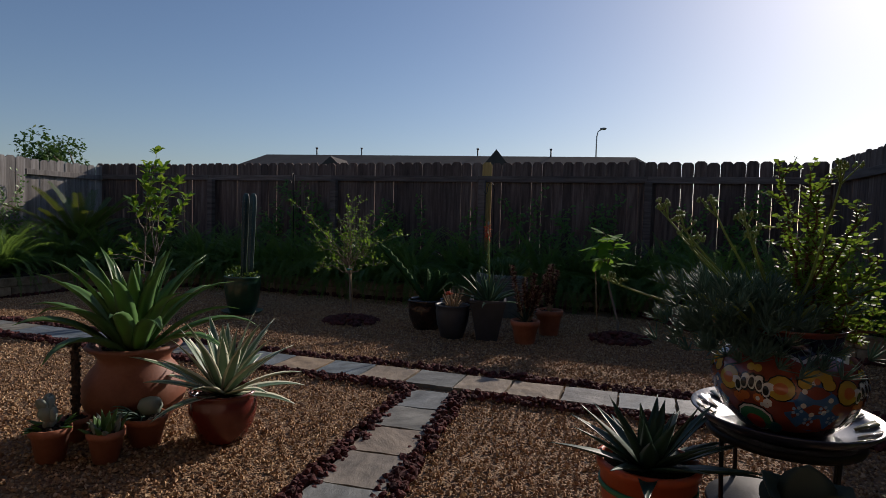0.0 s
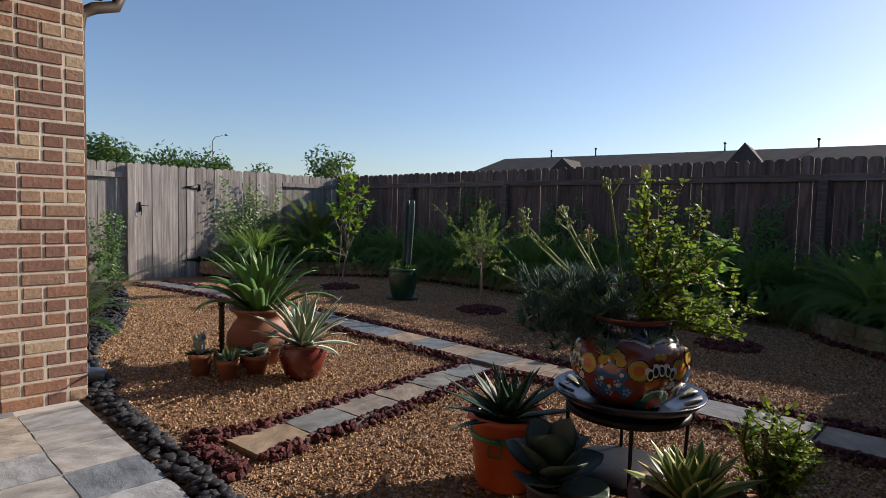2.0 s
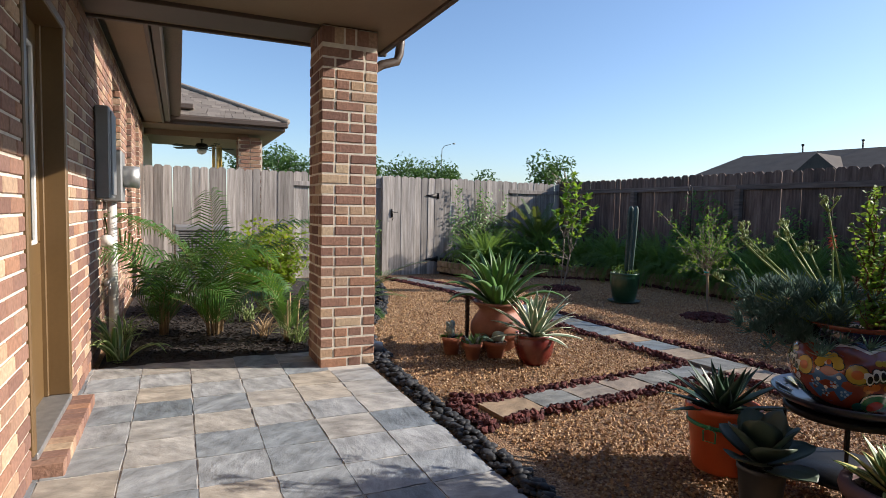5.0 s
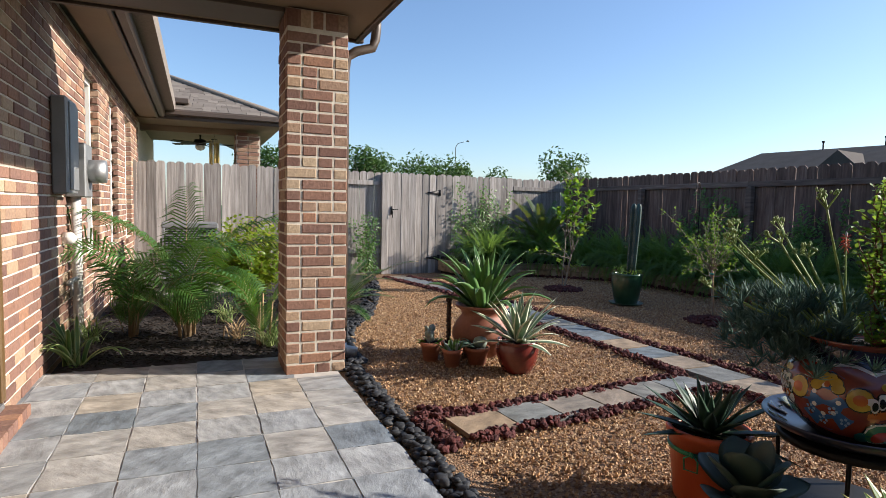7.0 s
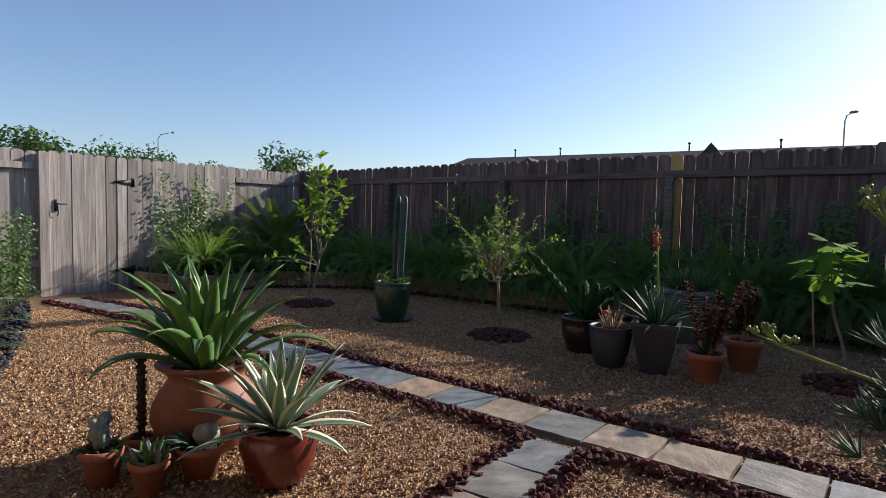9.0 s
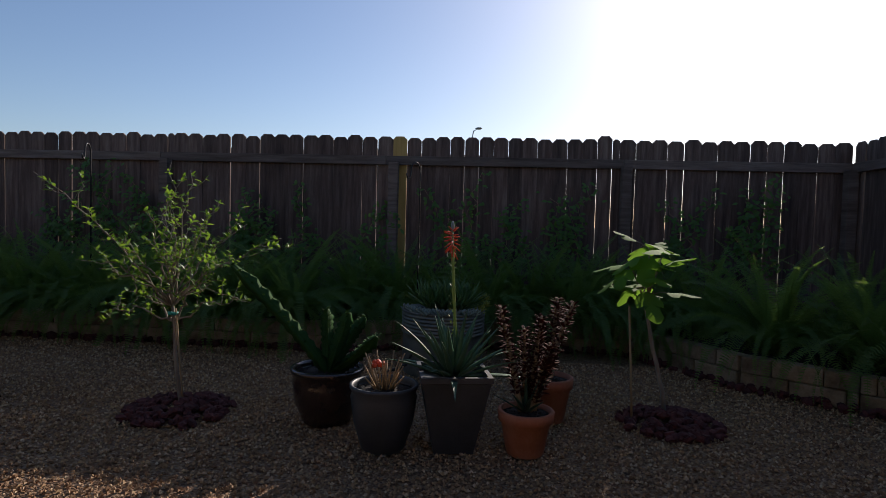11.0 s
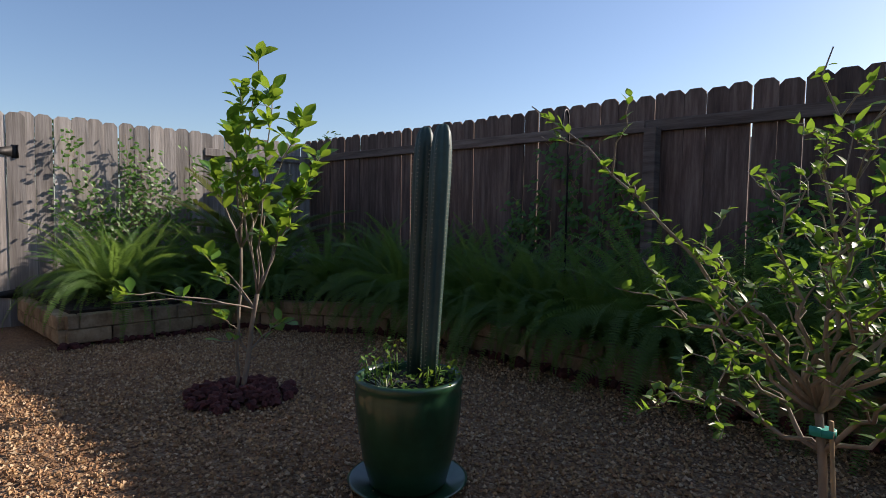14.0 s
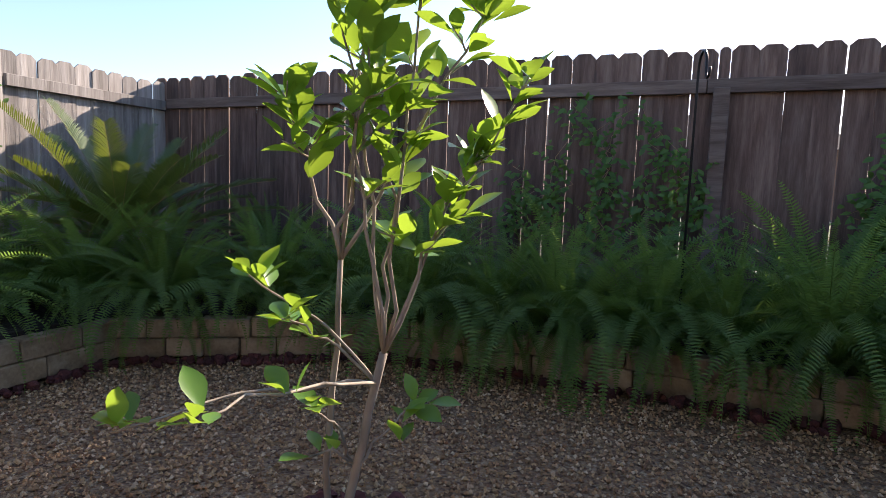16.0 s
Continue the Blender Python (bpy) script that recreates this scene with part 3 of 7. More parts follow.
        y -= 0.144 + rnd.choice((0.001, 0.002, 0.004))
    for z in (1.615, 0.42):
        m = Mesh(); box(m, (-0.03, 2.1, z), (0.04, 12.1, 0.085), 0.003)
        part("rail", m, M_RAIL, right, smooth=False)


def build_wire(name, x, y0, y1, z0, z1, label):
    """Hexagon wire netting on the back of the open rails."""
    m, s = Mesh(), 0.03
    rows, k = int((z1 - z0) / (1.5 * s)), int((y1 - y0) / (s * 1.732))
    for r in range(rows):
        for c in range(k):
            cy, cz = y0 + (c + 0.5 * (r % 2)) * s * 1.732, z0 + r * 1.5 * s
            pts = [(x, cy + s * math.sin(math.pi / 3 * q), cz + s * math.cos(math.pi / 3 * q)) for q in (1, 2, 3, 4)]
            tube(m, pts, 0.0007, 3)
    tagged(part(name, m, M_GALV, None, label), "", "wire netting", kind="stuff")


build_fences()
build_wire("wire_netting", -8.045, 6.98, 8.15, 0.7, 1.56, "galvanised hexagon wire netting stapled to the fence")
build_wire("wire_netting", -8.045, 2.2, 3.93, 0.0, 1.56, "galvanised hexagon wire netting stapled to the fence")


# ---- patio, path, stones ----
def slate_data(sx, sy, th, rnd):
    """A cleft slate slab with an uneven top."""
    m, n = Mesh(), 4
    hx, hy = sx / 2, sy / 2
    vs = [((i / n - 0.5) * sx + (rnd.uniform(-0.004, 0.004) if i in (0, n) else 0), (j / n - 0.5) * sy + (rnd.uniform(-0.004, 0.004) if j in (0, n) else 0),
           th + rnd.uniform(-0.0022, 0.0022)) for j in range(n + 1) for i in range(n + 1)]
    fs = [(j * (n + 1) + i, j * (n + 1) + i + 1, (j + 1) * (n + 1) + i + 1, (j + 1) * (n + 1) + i) for j in range(n) for i in range(n)]
    rim = [i for i in range(n)] + [j * (n + 1) + n for j in range(n)] + [n * (n + 1) + n - i for i in range(n)] + [(n - j) * (n + 1) for j in range(n)]
    k = len(vs)
    vs += [(vs[i][0], vs[i][1], -0.01) for i in rim]
    fs += [(rim[i], k + i, k + (i + 1) % len(rim), rim[(i + 1) % len(rim)]) for i in range(len(rim))]
    m.add(vs, fs)
    return m


def cleft(mat):
    """Adds the layered cleft of slate: streaks turned a different way on each piece."""
    n, l = mat.node_tree.nodes, mat.node_tree.links
    b = n["Principled BSDF"]
    wv, geo, info = n.new("ShaderNodeTexNoise"), n.new("ShaderNodeNewGeometry"), n.new("ShaderNodeObjectInfo")
    rot = n.new("ShaderNodeVectorRotate"); rot.rotation_type = "Z_AXIS"
    mul = n.new("ShaderNodeMath"); mul.operation = "MULTIPLY"; mul.inputs[1].default_value = 6.28
    l.new(info.outputs["Random"], mul.inputs[0]); l.new(mul.outputs[0], rot.inputs["Angle"]); l.new(geo.outputs["Position"], rot.inputs["Vector"])
    st = n.new("ShaderNodeVectorMath"); st.operation = "MULTIPLY"; st.inputs[1].default_value = (4, 8, 4)
    l.new(rot.outputs[0], st.inputs[0]); l.new(st.outputs[0], wv.inputs["Vector"])
    wv.inputs["Scale"].default_value, wv.inputs["Detail"].default_value, wv.inputs["Roughness"].default_value = 1.6, 7.0, 0.65
    bp = n.new("ShaderNodeBump"); bp.inputs["Strength"].default_value, bp.inputs["Distance"].default_value = 0.8, 0.012
    l.new(wv.outputs["Fac"], bp.inputs["Height"]); l.new(bp.outputs[0], b.inputs["Normal"])
    old = b.inputs["Base Color"].links[0].from_socket
    mr = n.new("ShaderNodeMapRange"); mr.inputs[1].default_value, mr.inputs[2].default_value = 0.3, 0.7
    mr.inputs[3].default_value, mr.inputs[4].default_value = 0.6, 1.4
    l.new(wv.outputs["Fac"], mr.inputs[0])
    hs = n.new("ShaderNodeHueSaturation"); l.new(old, hs.inputs["Color"]); l.new(mr.outputs[0], hs.inputs["Value"]); l.new(hs.outputs[0], b.inputs["Base Color"])


def build_paving():
    rnd = random.Random(11)
    mat = M_SLATE
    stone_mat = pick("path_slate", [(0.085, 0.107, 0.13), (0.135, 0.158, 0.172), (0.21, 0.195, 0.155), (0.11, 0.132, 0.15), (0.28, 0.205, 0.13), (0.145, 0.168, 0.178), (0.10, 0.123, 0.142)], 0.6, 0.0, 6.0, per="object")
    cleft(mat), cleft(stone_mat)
    kinds = [slate_data(0.296, 0.292, 0.010, rnd).data("slate_tile", mat, False) for _ in range(6)]
    floor = thing("floor_patio", "grey and tan cleft slate tile patio with pale grout", "patio floor", 0, 0, 0, kind="structure")
    m = Mesh(); box(m, (0.53, -1.44, -0.0425), (4.82, 5.52, 0.1), 0.005)
    part("grout_bed", m, M_GROUT, floor, smooth=False)
    rest = Mesh()
    for i in range(16):
        for j in range(18):
            x, y = -1.735 + 0.3045 * i, 1.17 - 0.300 * j
            if abs(x + 1.57) < 0.25 and abs(y - 1.17) < 0.25:
                continue
            if j < 11:
                ob = part("slate_tile", rnd.choice(kinds), None, floor)
                ob.matrix_basis = pose(x, y, rnd.uniform(0.0, 0.003), rnd.uniform(-0.3, 0.3), rnd.uniform(-0.3, 0.3), rnd.choice((0, 180)))
            else:
                box(rest, (x, y, 0.004), (0.296, 0.292, 0.02), 0.003)
    tagged(part("slate_tiles_behind", rest, M_SLATE, floor, smooth=False), kind="stuff")

    path = thing("pavement_slate_path", "stepping path of slate slabs edged with red lava rock", "garden path", kind="structure")
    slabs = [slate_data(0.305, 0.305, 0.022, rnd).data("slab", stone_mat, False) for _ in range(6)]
    for i in range(6):
        y = 1.775 + 0.318 * i
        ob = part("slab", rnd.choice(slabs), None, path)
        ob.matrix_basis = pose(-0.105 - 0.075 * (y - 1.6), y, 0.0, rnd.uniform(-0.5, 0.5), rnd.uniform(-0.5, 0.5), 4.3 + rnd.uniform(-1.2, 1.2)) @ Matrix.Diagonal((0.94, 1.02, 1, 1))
    for i in range(-21, 8):
        x = -0.331 + 0.322 * i
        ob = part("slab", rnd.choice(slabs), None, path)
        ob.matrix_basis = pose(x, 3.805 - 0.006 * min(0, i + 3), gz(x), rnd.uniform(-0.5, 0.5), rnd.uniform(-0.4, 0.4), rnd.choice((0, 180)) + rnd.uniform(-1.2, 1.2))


def stones_along(m, pts, wide, per, size, rnd, flat=None, rough=0.2, nu=6, nv=4, lift=0.4, layers=1.0):
    """Stones heaped along a line of points."""
    for (x0, y0), (x1, y1) in zip(pts, pts[1:]):
        d = Vector((x1 - x0, y1 - y0)); ln = d.length; d /= ln
        for _ in range(int(ln * per)):
            t, u = rnd.uniform(0, ln), rnd.uniform(-1, 1)
            x, y = x0 + d.x * t - d.y * u * wide, y0 + d.y * t + d.x * u * wide
            s = size * rnd.uniform(0.6, 1.35)
            z = gz(x) + s * lift + max(0, 1 - abs(u)) * size * rnd.uniform(0, layers)
            sq = 0.45 if flat is not None else rnd.uniform(0.6, 0.95)
            stone(m, (x, y, z), (s, s * rnd.uniform(0.65, 1), s * sq), rnd, rough, nu, nv, flat)


def build_edging():
    rnd = random.Random(21)
    m = Mesh()
    lines = [[(-0.265, 1.56), (-0.415, 3.56)], [(0.060, 1.58), (-0.095, 3.54)], [(-0.36, 1.50), (0.12, 1.50)],
             [(-0.42, 3.57), (-2.2, 3.60), (-7.2, 3.70)], [(-0.09, 3.56), (2.5, 3.58)], [(2.6, 4.06), (-2.4, 4.05), (-7.2, 4.13)]]
    for ln in lines:
        stones_along(m, ln, 0.052, 175, 0.0175, rnd, rough=0.42, nu=6, nv=4, lift=0.7, layers=1.6)
    stones_along(m, [(-0.42, 1.53), (-0.28, 1.75)], 0.07, 150, 0.022, rnd, rough=0.3)
    stones_along(m, [(-0.30, 1.49), (0.12, 1.49)], 0.05, 150, 0.022, rnd, rough=0.3)
    tagged(part("lava_rock_edging", m, M_LAVA, None, "dark red lava rock heaped along the slate path", smooth=False), "", "lava rock", kind="stuff")
    m = Mesh()
    for ln in ([(-6.40, 5.05), (-6.38, 6.35), (-5.1, 7.0), (-1.4, 7.02)], [(-1.4, 7.02), (-0.6, 7.38), (0.88, 7.4), (1.40, 6.52), (1.90, 6.12), (2.9, 5.37)]):
        stones_along(m, ln, 0.05, 60, 0.026, rnd, rough=0.3, nu=6, nv=4, lift=0.5)
    tagged(part("lava_rock_border", m, M_LAVA, None, "dark lava rock along the foot of the raised beds", smooth=False), "", "lava rock", kind="stuff")
    m = Mesh()
    stones_along(m, [(3.0, 1.19), (-1.45, 1.43)], 0.062, 190, 0.026, rnd, flat=0.35, rough=0.05, nu=8, nv=5, lift=0.3, layers=1.4)
    stones_along(m, [(-1.45, 1.47), (-2.0, 1.52), (-2.7, 1.72), (-3.3, 2.1), (-4.0, 2.38)], 0.09, 210, 0.028, rnd, flat=0.5, rough=0.05, nu=8, nv=5, lift=0.3, layers=1.2)
    stones_along(m, [(-4.0, 2.38), (-5.4, 2.9), (-6.6, 3.25), (-7.5, 3.5)], 0.10, 80, 0.03, rnd, flat=0.5, rough=0.06, nu=7, nv=4, lift=0.3, layers=1.5)
    tagged(part("river_stone_edging", m, M_RIVER, None, "smooth black river stones along the patio edge"), "", "river stones", kind="stuff")
    for x, y, r in ((-1.80, 5.48, 0.27), (-4.345, 5.44, 0.27), (0.77, 5.72, 0.26)):
        m = Mesh()
        for _ in range(190):
            a, q = rnd.uniform(0, 6.3), math.sqrt(rnd.random()) * r
            s = rnd.uniform(0.016, 0.032)
            stone(m, (q * math.cos(a), q * math.sin(a), 0.012 + 0.06 * (1 - q / r)), (s, s * 0.85, s * 0.75), rnd, 0.42)
        ob = part("lava_rock_mound", m, M_LAVA, None, "low mound of dark red lava rock round a tree", smooth=False)
        ob.location = (x, y, gz(x))
        tagged(ob, "", "lava rock", "tree mounds", "stuff")
    # loose gravel on top of the ground sheet
    g = np.random.RandomState(5)
    count = 150000
    px, py = g.uniform(-6.6, 2.8, count), g.uniform(1.5, 7.0, count)
    near = (px + 0.105 + 0.075 * (py - 1.6))
    keep = ~((np.abs(near) < 0.17) & (py > 1.6) & (py < 3.7)) & ~((np.abs(py - 3.81) < 0.17)) & ~((px < -1.3) & (py < np.interp(-px, [1.3, 2.0, 2.7, 3.3, 5.4, 7.9], [1.45, 1.52, 1.72, 2.1, 2.9, 3.5])))
    px, py = px[keep], py[keep]
    k = len(px)
    s = g.uniform(0.0045, 0.0118, k)
    base = np.array([(1, 0, 0), (-0.5, 0.87, 0), (-0.5, -0.87, 0), (0, 0, 0.85), (0, 0, -0.6)])
    ang = g.uniform(0, 6.3, k)
    jit = 1 + g.uniform(-0.3, 0.3, (k, 5, 1))
    loc = base[None] * jit * s[:, None, None]
    ca, sa = np.cos(ang)[:, None], np.sin(ang)[:, None]
    vx = loc[:, :, 0] * ca - loc[:, :, 1] * sa + px[:, None]
    vy = loc[:, :, 0] * sa + loc[:, :, 1] * ca + py[:, None]
    ground = np.array([gz(q) for q in px])
    vz = loc[:, :, 2] + ground[:, None] + 0.0035
    verts = np.stack([vx, vy, vz], 2).reshape(-1, 3)
    tri = np.array([(0, 1, 3), (1, 2, 3), (2, 0, 3), (1, 0, 4), (2, 1, 4), (0, 2, 4)])
    faces = (tri[None] + (np.arange(k) * 5)[:, None, None]).reshape(-1, 3)
    me = bpy.data.meshes.new("gravel_stones")
    me.from_pydata(verts.tolist(), [], faces.tolist())
    me.materials.append(M_GRAVEL)
    tagged(new("gravel_stones", me), "loose tan and brown pea gravel over the garden floor", "gravel", kind="stuff")


def build_beds():
    rnd = random.Random(31)

    def block_wall(parent, pts, courses=2, h=0.108):
        for (x0, y0), (x1, y1) in zip(pts, pts[1:]):
            d = Vector((x1 - x0, y1 - y0)); ln = d.length; a = math.atan2(d.y, d.x); d /= ln
            for c in range(courses):
                t = -0.12 * (c % 2)
                while t < ln - 0.02:
                    w = rnd.choice((0.30, 0.30, 0.28, 0.20))
                    t1 = min(t + w, ln); t0 = max(t, 0)
                    if t1 - t0 > 0.05:
                        m = Mesh(); box(m, (0, 0, 0), (t1 - t0 - 0.006, 0.10, h - 0.004), 0.007)
                        ob = part("block", m, M_BLOCK, parent, smooth=False)
                        q = (t0 + t1) / 2
                        x, y = x0 + d.x * q, y0 + d.y * q
                        ob.matrix_basis = pose(x, y, gz(x) * 0.6 + h * (c + 0.5), 0, 0, math.degrees(a) + rnd.uniform(-0.7, 0.7)) @ Matrix.Translation((0, rnd.uniform(-0.005, 0.005), 0))
                    t += w

    def soil(parent, pts, z):
        m = Mesh(); n = len(pts)
        m.add([(x, y, z) for x, y in pts] + [(x, y, -0.15) for x, y in pts], [tuple(range(n))] + [(i, i + n, (i + 1) % n + n, (i + 1) % n) for i in range(n)])
        part("soil", m, M_SOIL, parent, smooth=False)

    bed = thing("raised_bed", "tan limestone block raised bed along the fences", "raised bed")
    block_wall(bed, [(-6.45, 5.12), (-6.45, 6.42), (-5.15, 7.15), (-1.45, 7.12), (-0.6, 7.48), (0.95, 7.50), (1.47, 6.58), (1.97, 6.18), (2.95, 5.45)])
    block_wall(bed, [(-7.95, 5.12), (-6.45, 5.12)])
    soil(bed, [(-8.0, 5.16), (-6.49, 5.16), (-6.49, 6.44), (-5.17, 7.2), (-1.47, 7.17), (-0.6, 7.53), (0.98, 7.55), (1.52, 6.6), (2.02, 6.21), (2.98, 5.49), (2.98, 8.19), (-8.0, 8.19)], 0.19)


def brick_data(w, d, h, material):
    m = Mesh(); box(m, (0, 0, 0), (w, d, h), 0.004)
    return m.data("brick", material, False)


def build_column():
    rnd = random.Random(41)
    col = thing("column", "square red-brown brick porch column with pale mortar", "column", -1.57, 1.17, 0, kind="structure")
    m = Mesh(); box(m, (0, 0, 1.21), (0.396, 0.396, 2.42), 0.002)
    part("mortar_core", m, M_MORTAR, col, smooth=False)
    ws = {w: brick_data(w, 0.09, 0.0605, M_BRICK) for w in (0.2, 0.0935, 0.19, 0.088)}
    for c in range(31):
        z = 0.0735 * c + 0.037
        for side in range(4):
            turn = Matrix.Rotation(math.pi / 2 * side, 4, "Z")
            if (c + side) % 2:
                seq, t = [[0.088, 0.19, 0.088], [0.19, 0.088, 0.088], [0.088, 0.088, 0.19]][(c // 2 + side) % 3], -0.2
            else:
                seq, t = [[0.2], [0.0935, 0.0935]][(c // 2) % 2], -0.1
            for w in seq:
                key = min(ws, key=lambda q: abs(q - w))
                ob = part("brick", ws[key], None, col)
                ob.matrix_basis = turn @ pose(t + w / 2, -0.156 - rnd.uniform(0, 0.004), z + rnd.uniform(-0.0012, 0.0012), rnd.uniform(-0.5, 0.5), rnd.uniform(-0.5, 0.5), rnd.uniform(-0.5, 0.5))
                t += w + (0.017 if len(seq) == 3 else 0.013)
    sol = brick_data(0.070, 0.09, 0.115, M_BRICK)
    for side in range(4):
        for i in range(5):
            ob = part("brick", sol, None, col)
            ob.matrix_basis = Matrix.Rotation(math.pi / 2 * side, 4, "Z") @ pose(-0.164 + 0.082 * i, -0.155, 2.36)


DOOR = (-1.06, -0.08)  # the door's opening along the house wall


def build_house():
    rnd = random.Random(43)
    house = thing("wall_house", "red-brown brick house wall with windows and tan eaves", "house wall", 0, -0.05, 0, kind="structure")
    wins = ((-4.45, -3.60), (-6.05, -5.20), (-7.65, -6.80))
    z0, z1 = 0.62, 2.36
    # solid wall in pieces round the openings
    m, xs = Mesh(), [-13.0]
    for a, b in sorted(wins):
        box(m, ((xs[-1] + a) / 2, -0.575, 1.29), (a - xs[-1], 0.23, 2.62))
        box(m, ((a + b) / 2, -0.575, z0 / 2 - 0.01), (b - a, 0.23, z0 + 0.02))
        box(m, ((a + b) / 2, -0.575, (z1 + 2.6) / 2), (b - a, 0.23, 2.6 - z1))
        xs.append(b)
    box(m, ((xs[-1] + DOOR[0]) / 2, -0.575, 1.29), (DOOR[0] - xs[-1], 0.23, 2.62))
    box(m, (sum(DOOR) / 2, -0.575, (2.12 + 2.6) / 2), (DOOR[1] - DOOR[0], 0.23, 2.6 - 2.12))
    box(m, ((DOOR[1] + 3.06) / 2, -0.575, 1.29), (3.06 - DOOR[1], 0.23, 2.62))
    part("mortar_wall", m, M_MORTAR, house, smooth=False)
    L, H, J = 0.196, 0.0605, 0.0135
    full, half = brick_data(L, 0.05, H, M_BRICK), brick_data(0.091, 0.05, H, M_BRICK)
    rest = Mesh()
    made = 0
    for c in range(35):
        z = 0.037 + 0.0735 * c
        x = DOOR[0] - (0 if c % 2 else 0.1045)
        if not c % 2:
            ob = part("brick", half, None, house); ob.matrix_basis = pose(DOOR[0] - 0.0455, -0.477, z)
        while x - L > -9.0:
            cx = x - L / 2
            if not any(a - 0.02 < cx < b + 0.02 and z0 < z < z1 for a, b in wins):
                if x > -3.2 and made < 290:
                    ob = part("brick", full, None, house); made += 1
                    ob.matrix_basis = pose(cx, -0.477 + rnd.uniform(-0.003, 0.003), z, rnd.uniform(-0.5, 0.5), rnd.uniform(-0.4, 0.4), rnd.uniform(-0.5, 0.5))
                else:
                    box(rest, (cx, -0.477 + rnd.uniform(-0.003, 0.003), z), (L, 0.05, H), 0.004)
            x -= L + J
        # jambs of the windows and the return towards the door
        for a, b in wins:
            if z0 < z < z1:
                for xx in (a - 0.02, b + 0.02):
                    box(rest, (xx, -0.50, z), (0.07, 0.10, H), 0.004)
        q = DOOR[1] + (0 if c % 2 else 0.1045)
        if not c % 2:
            box(rest, (DOOR[1] + 0.0455, -0.477, z), (0.091, 0.05, H), 0.004)
        while q + L < 3.0:
            box(rest, (q + L / 2, -0.477, z), (L, 0.05, H), 0.004); q += L + J
        if z > 2.15:
            for i in range(5):
                box(rest, (DOOR[0] + 0.09 + 0.2 * i - 0.05 * (c % 2), -0.477, z), (0.186, 0.05, H), 0.004)
        else:
            for xx in DOOR:
                box(rest, (xx + (0.02 if xx == DOOR[1] else -0.02), -0.52, z), (0.045, 0.12, H), 0.004)
    tagged(part("bricks_beyond", rest, M_BRICK_J, house, smooth=False), kind="stuff")
    glass, n, l = nodes_of("window_glass")
    n["Principled BSDF"].inputs["Base Color"].default_value = (0.03, 0.035, 0.04, 1)
    n["Principled BSDF"].inputs["Roughness"].default_value = 0.05
    for a, b in wins:
        w = thing("window_1", "white framed house window with dark glass", "window", (a + b) / 2, -0.61, 0, group="side windows", kind="structure")
        m = Mesh(); hw = (b - a) / 2
        for sx in (-1, 1):
            box(m, (sx * (hw - 0.03), 0, (z0 + z1) / 2), (0.06, 0.07, z1 - z0), 0.004)
        for zz in (z0 + 0.03, (z0 + z1) / 2, z1 - 0.03):
            box(m, (0, 0.002, zz), (2 * hw - 0.12, 0.066, 0.05), 0.004)
        part("window_frame", m, M_WHITE, w, smooth=False)
        for zz in ((z0 * 3 + z1) / 4, (z0 + z1 * 3) / 4):
            m = Mesh(); box(m, (0, -0.01, zz), (2 * hw - 0.12, 0.01, (z1 - z0) / 2 - 0.05))
            part("pane", m, glass, w, smooth=False)
        m = Mesh(); box(m, (0, 0.09, z0 - 0.035), (2 * hw + 0.1, 0.12, 0.06), 0.006)
        part("window_sill", m, M_BRICK_J, w, smooth=False)
    # back door, set into the wall
    dx = sum(DOOR) / 2
    door = thing("door_2", "brown painted back door with a glazed upper half and brick step", "door", dx, -0.62, 0, kind="structure")
    brown = surf("brown_painted_door", [(0.115, 0.068, 0.026), (0.15, 0.09, 0.036)], 3, 0.45, 0.05, 50)
    for sx in (-1, 1):
        m = Mesh(); box(m, (sx * 0.452, 0.045, 1.11), (0.06, 0.16, 2.02), 0.006); box(m, (sx * 0.415, 0.0, 1.10), (0.02, 0.05, 2.0), 0.004); part("jamb", m, brown, door, smooth=False)
    m = Mesh(); box(m, (0, 0.045, 2.10), (0.96, 0.16, 0.05), 0.006); part("head", m, brown, door, smooth=False)
    m = Mesh()
    box(m, (0, -0.02, 0.52), (0.82, 0.045, 0.84), 0.004)
    for sx in (-1, 1):
        box(m, (sx * 0.34, -0.02, 1.51), (0.14, 0.045, 1.13), 0.004)
    box(m, (0, -0.02, 2.01), (0.54, 0.045, 0.13), 0.004)
    for sx in (-1, 1):
        box(m, (sx * 0.19, 0.006, 0.50), (0.27, 0.014, 0.58), 0.006)
    part("door_leaf", m, brown, door, smooth=False)
    m = Mesh()
    for sx in (-1, 1):
        box(m, (sx * 0.262, 0.006, 1.44), (0.022, 0.02, 1.0), 0.004)
    for zz in (0.95, 1.935):
        box(m, (0, 0.006, zz), (0.502, 0.02, 0.022), 0.004)
    part("glazing_bead", m, M_WHITE, door, "white bead round the glass", smooth=False)
    m = Mesh(); box(m, (0, -0.02, 1.44), (0.52, 0.008, 0.98)); part("pane", m, glass, door, smooth=False)
    m = Mesh(); tube(m, [(0.33, 0.0, 0.98), (0.33, 0.05, 0.98)], 0.012, 8); stone(m, (0.33, 0.065, 0.98), (0.028, 0.028, 0.028), rnd, 0.0, 12, 8, 0.0); part("knob", m, M_GALV, door)
    m = Mesh(); box(m, (0, 0.05, 0.085), (0.86, 0.16, 0.03), 0.004); part("threshold", m, M_GALV, door, smooth=False)
    for i in range(12):
        m = Mesh(); box(m, (-0.45 + 0.0818 * i, 0.13, 0.035), (0.073, 0.20, 0.07), 0.004); part("step_brick", m, M_BRICK, door, smooth=False)
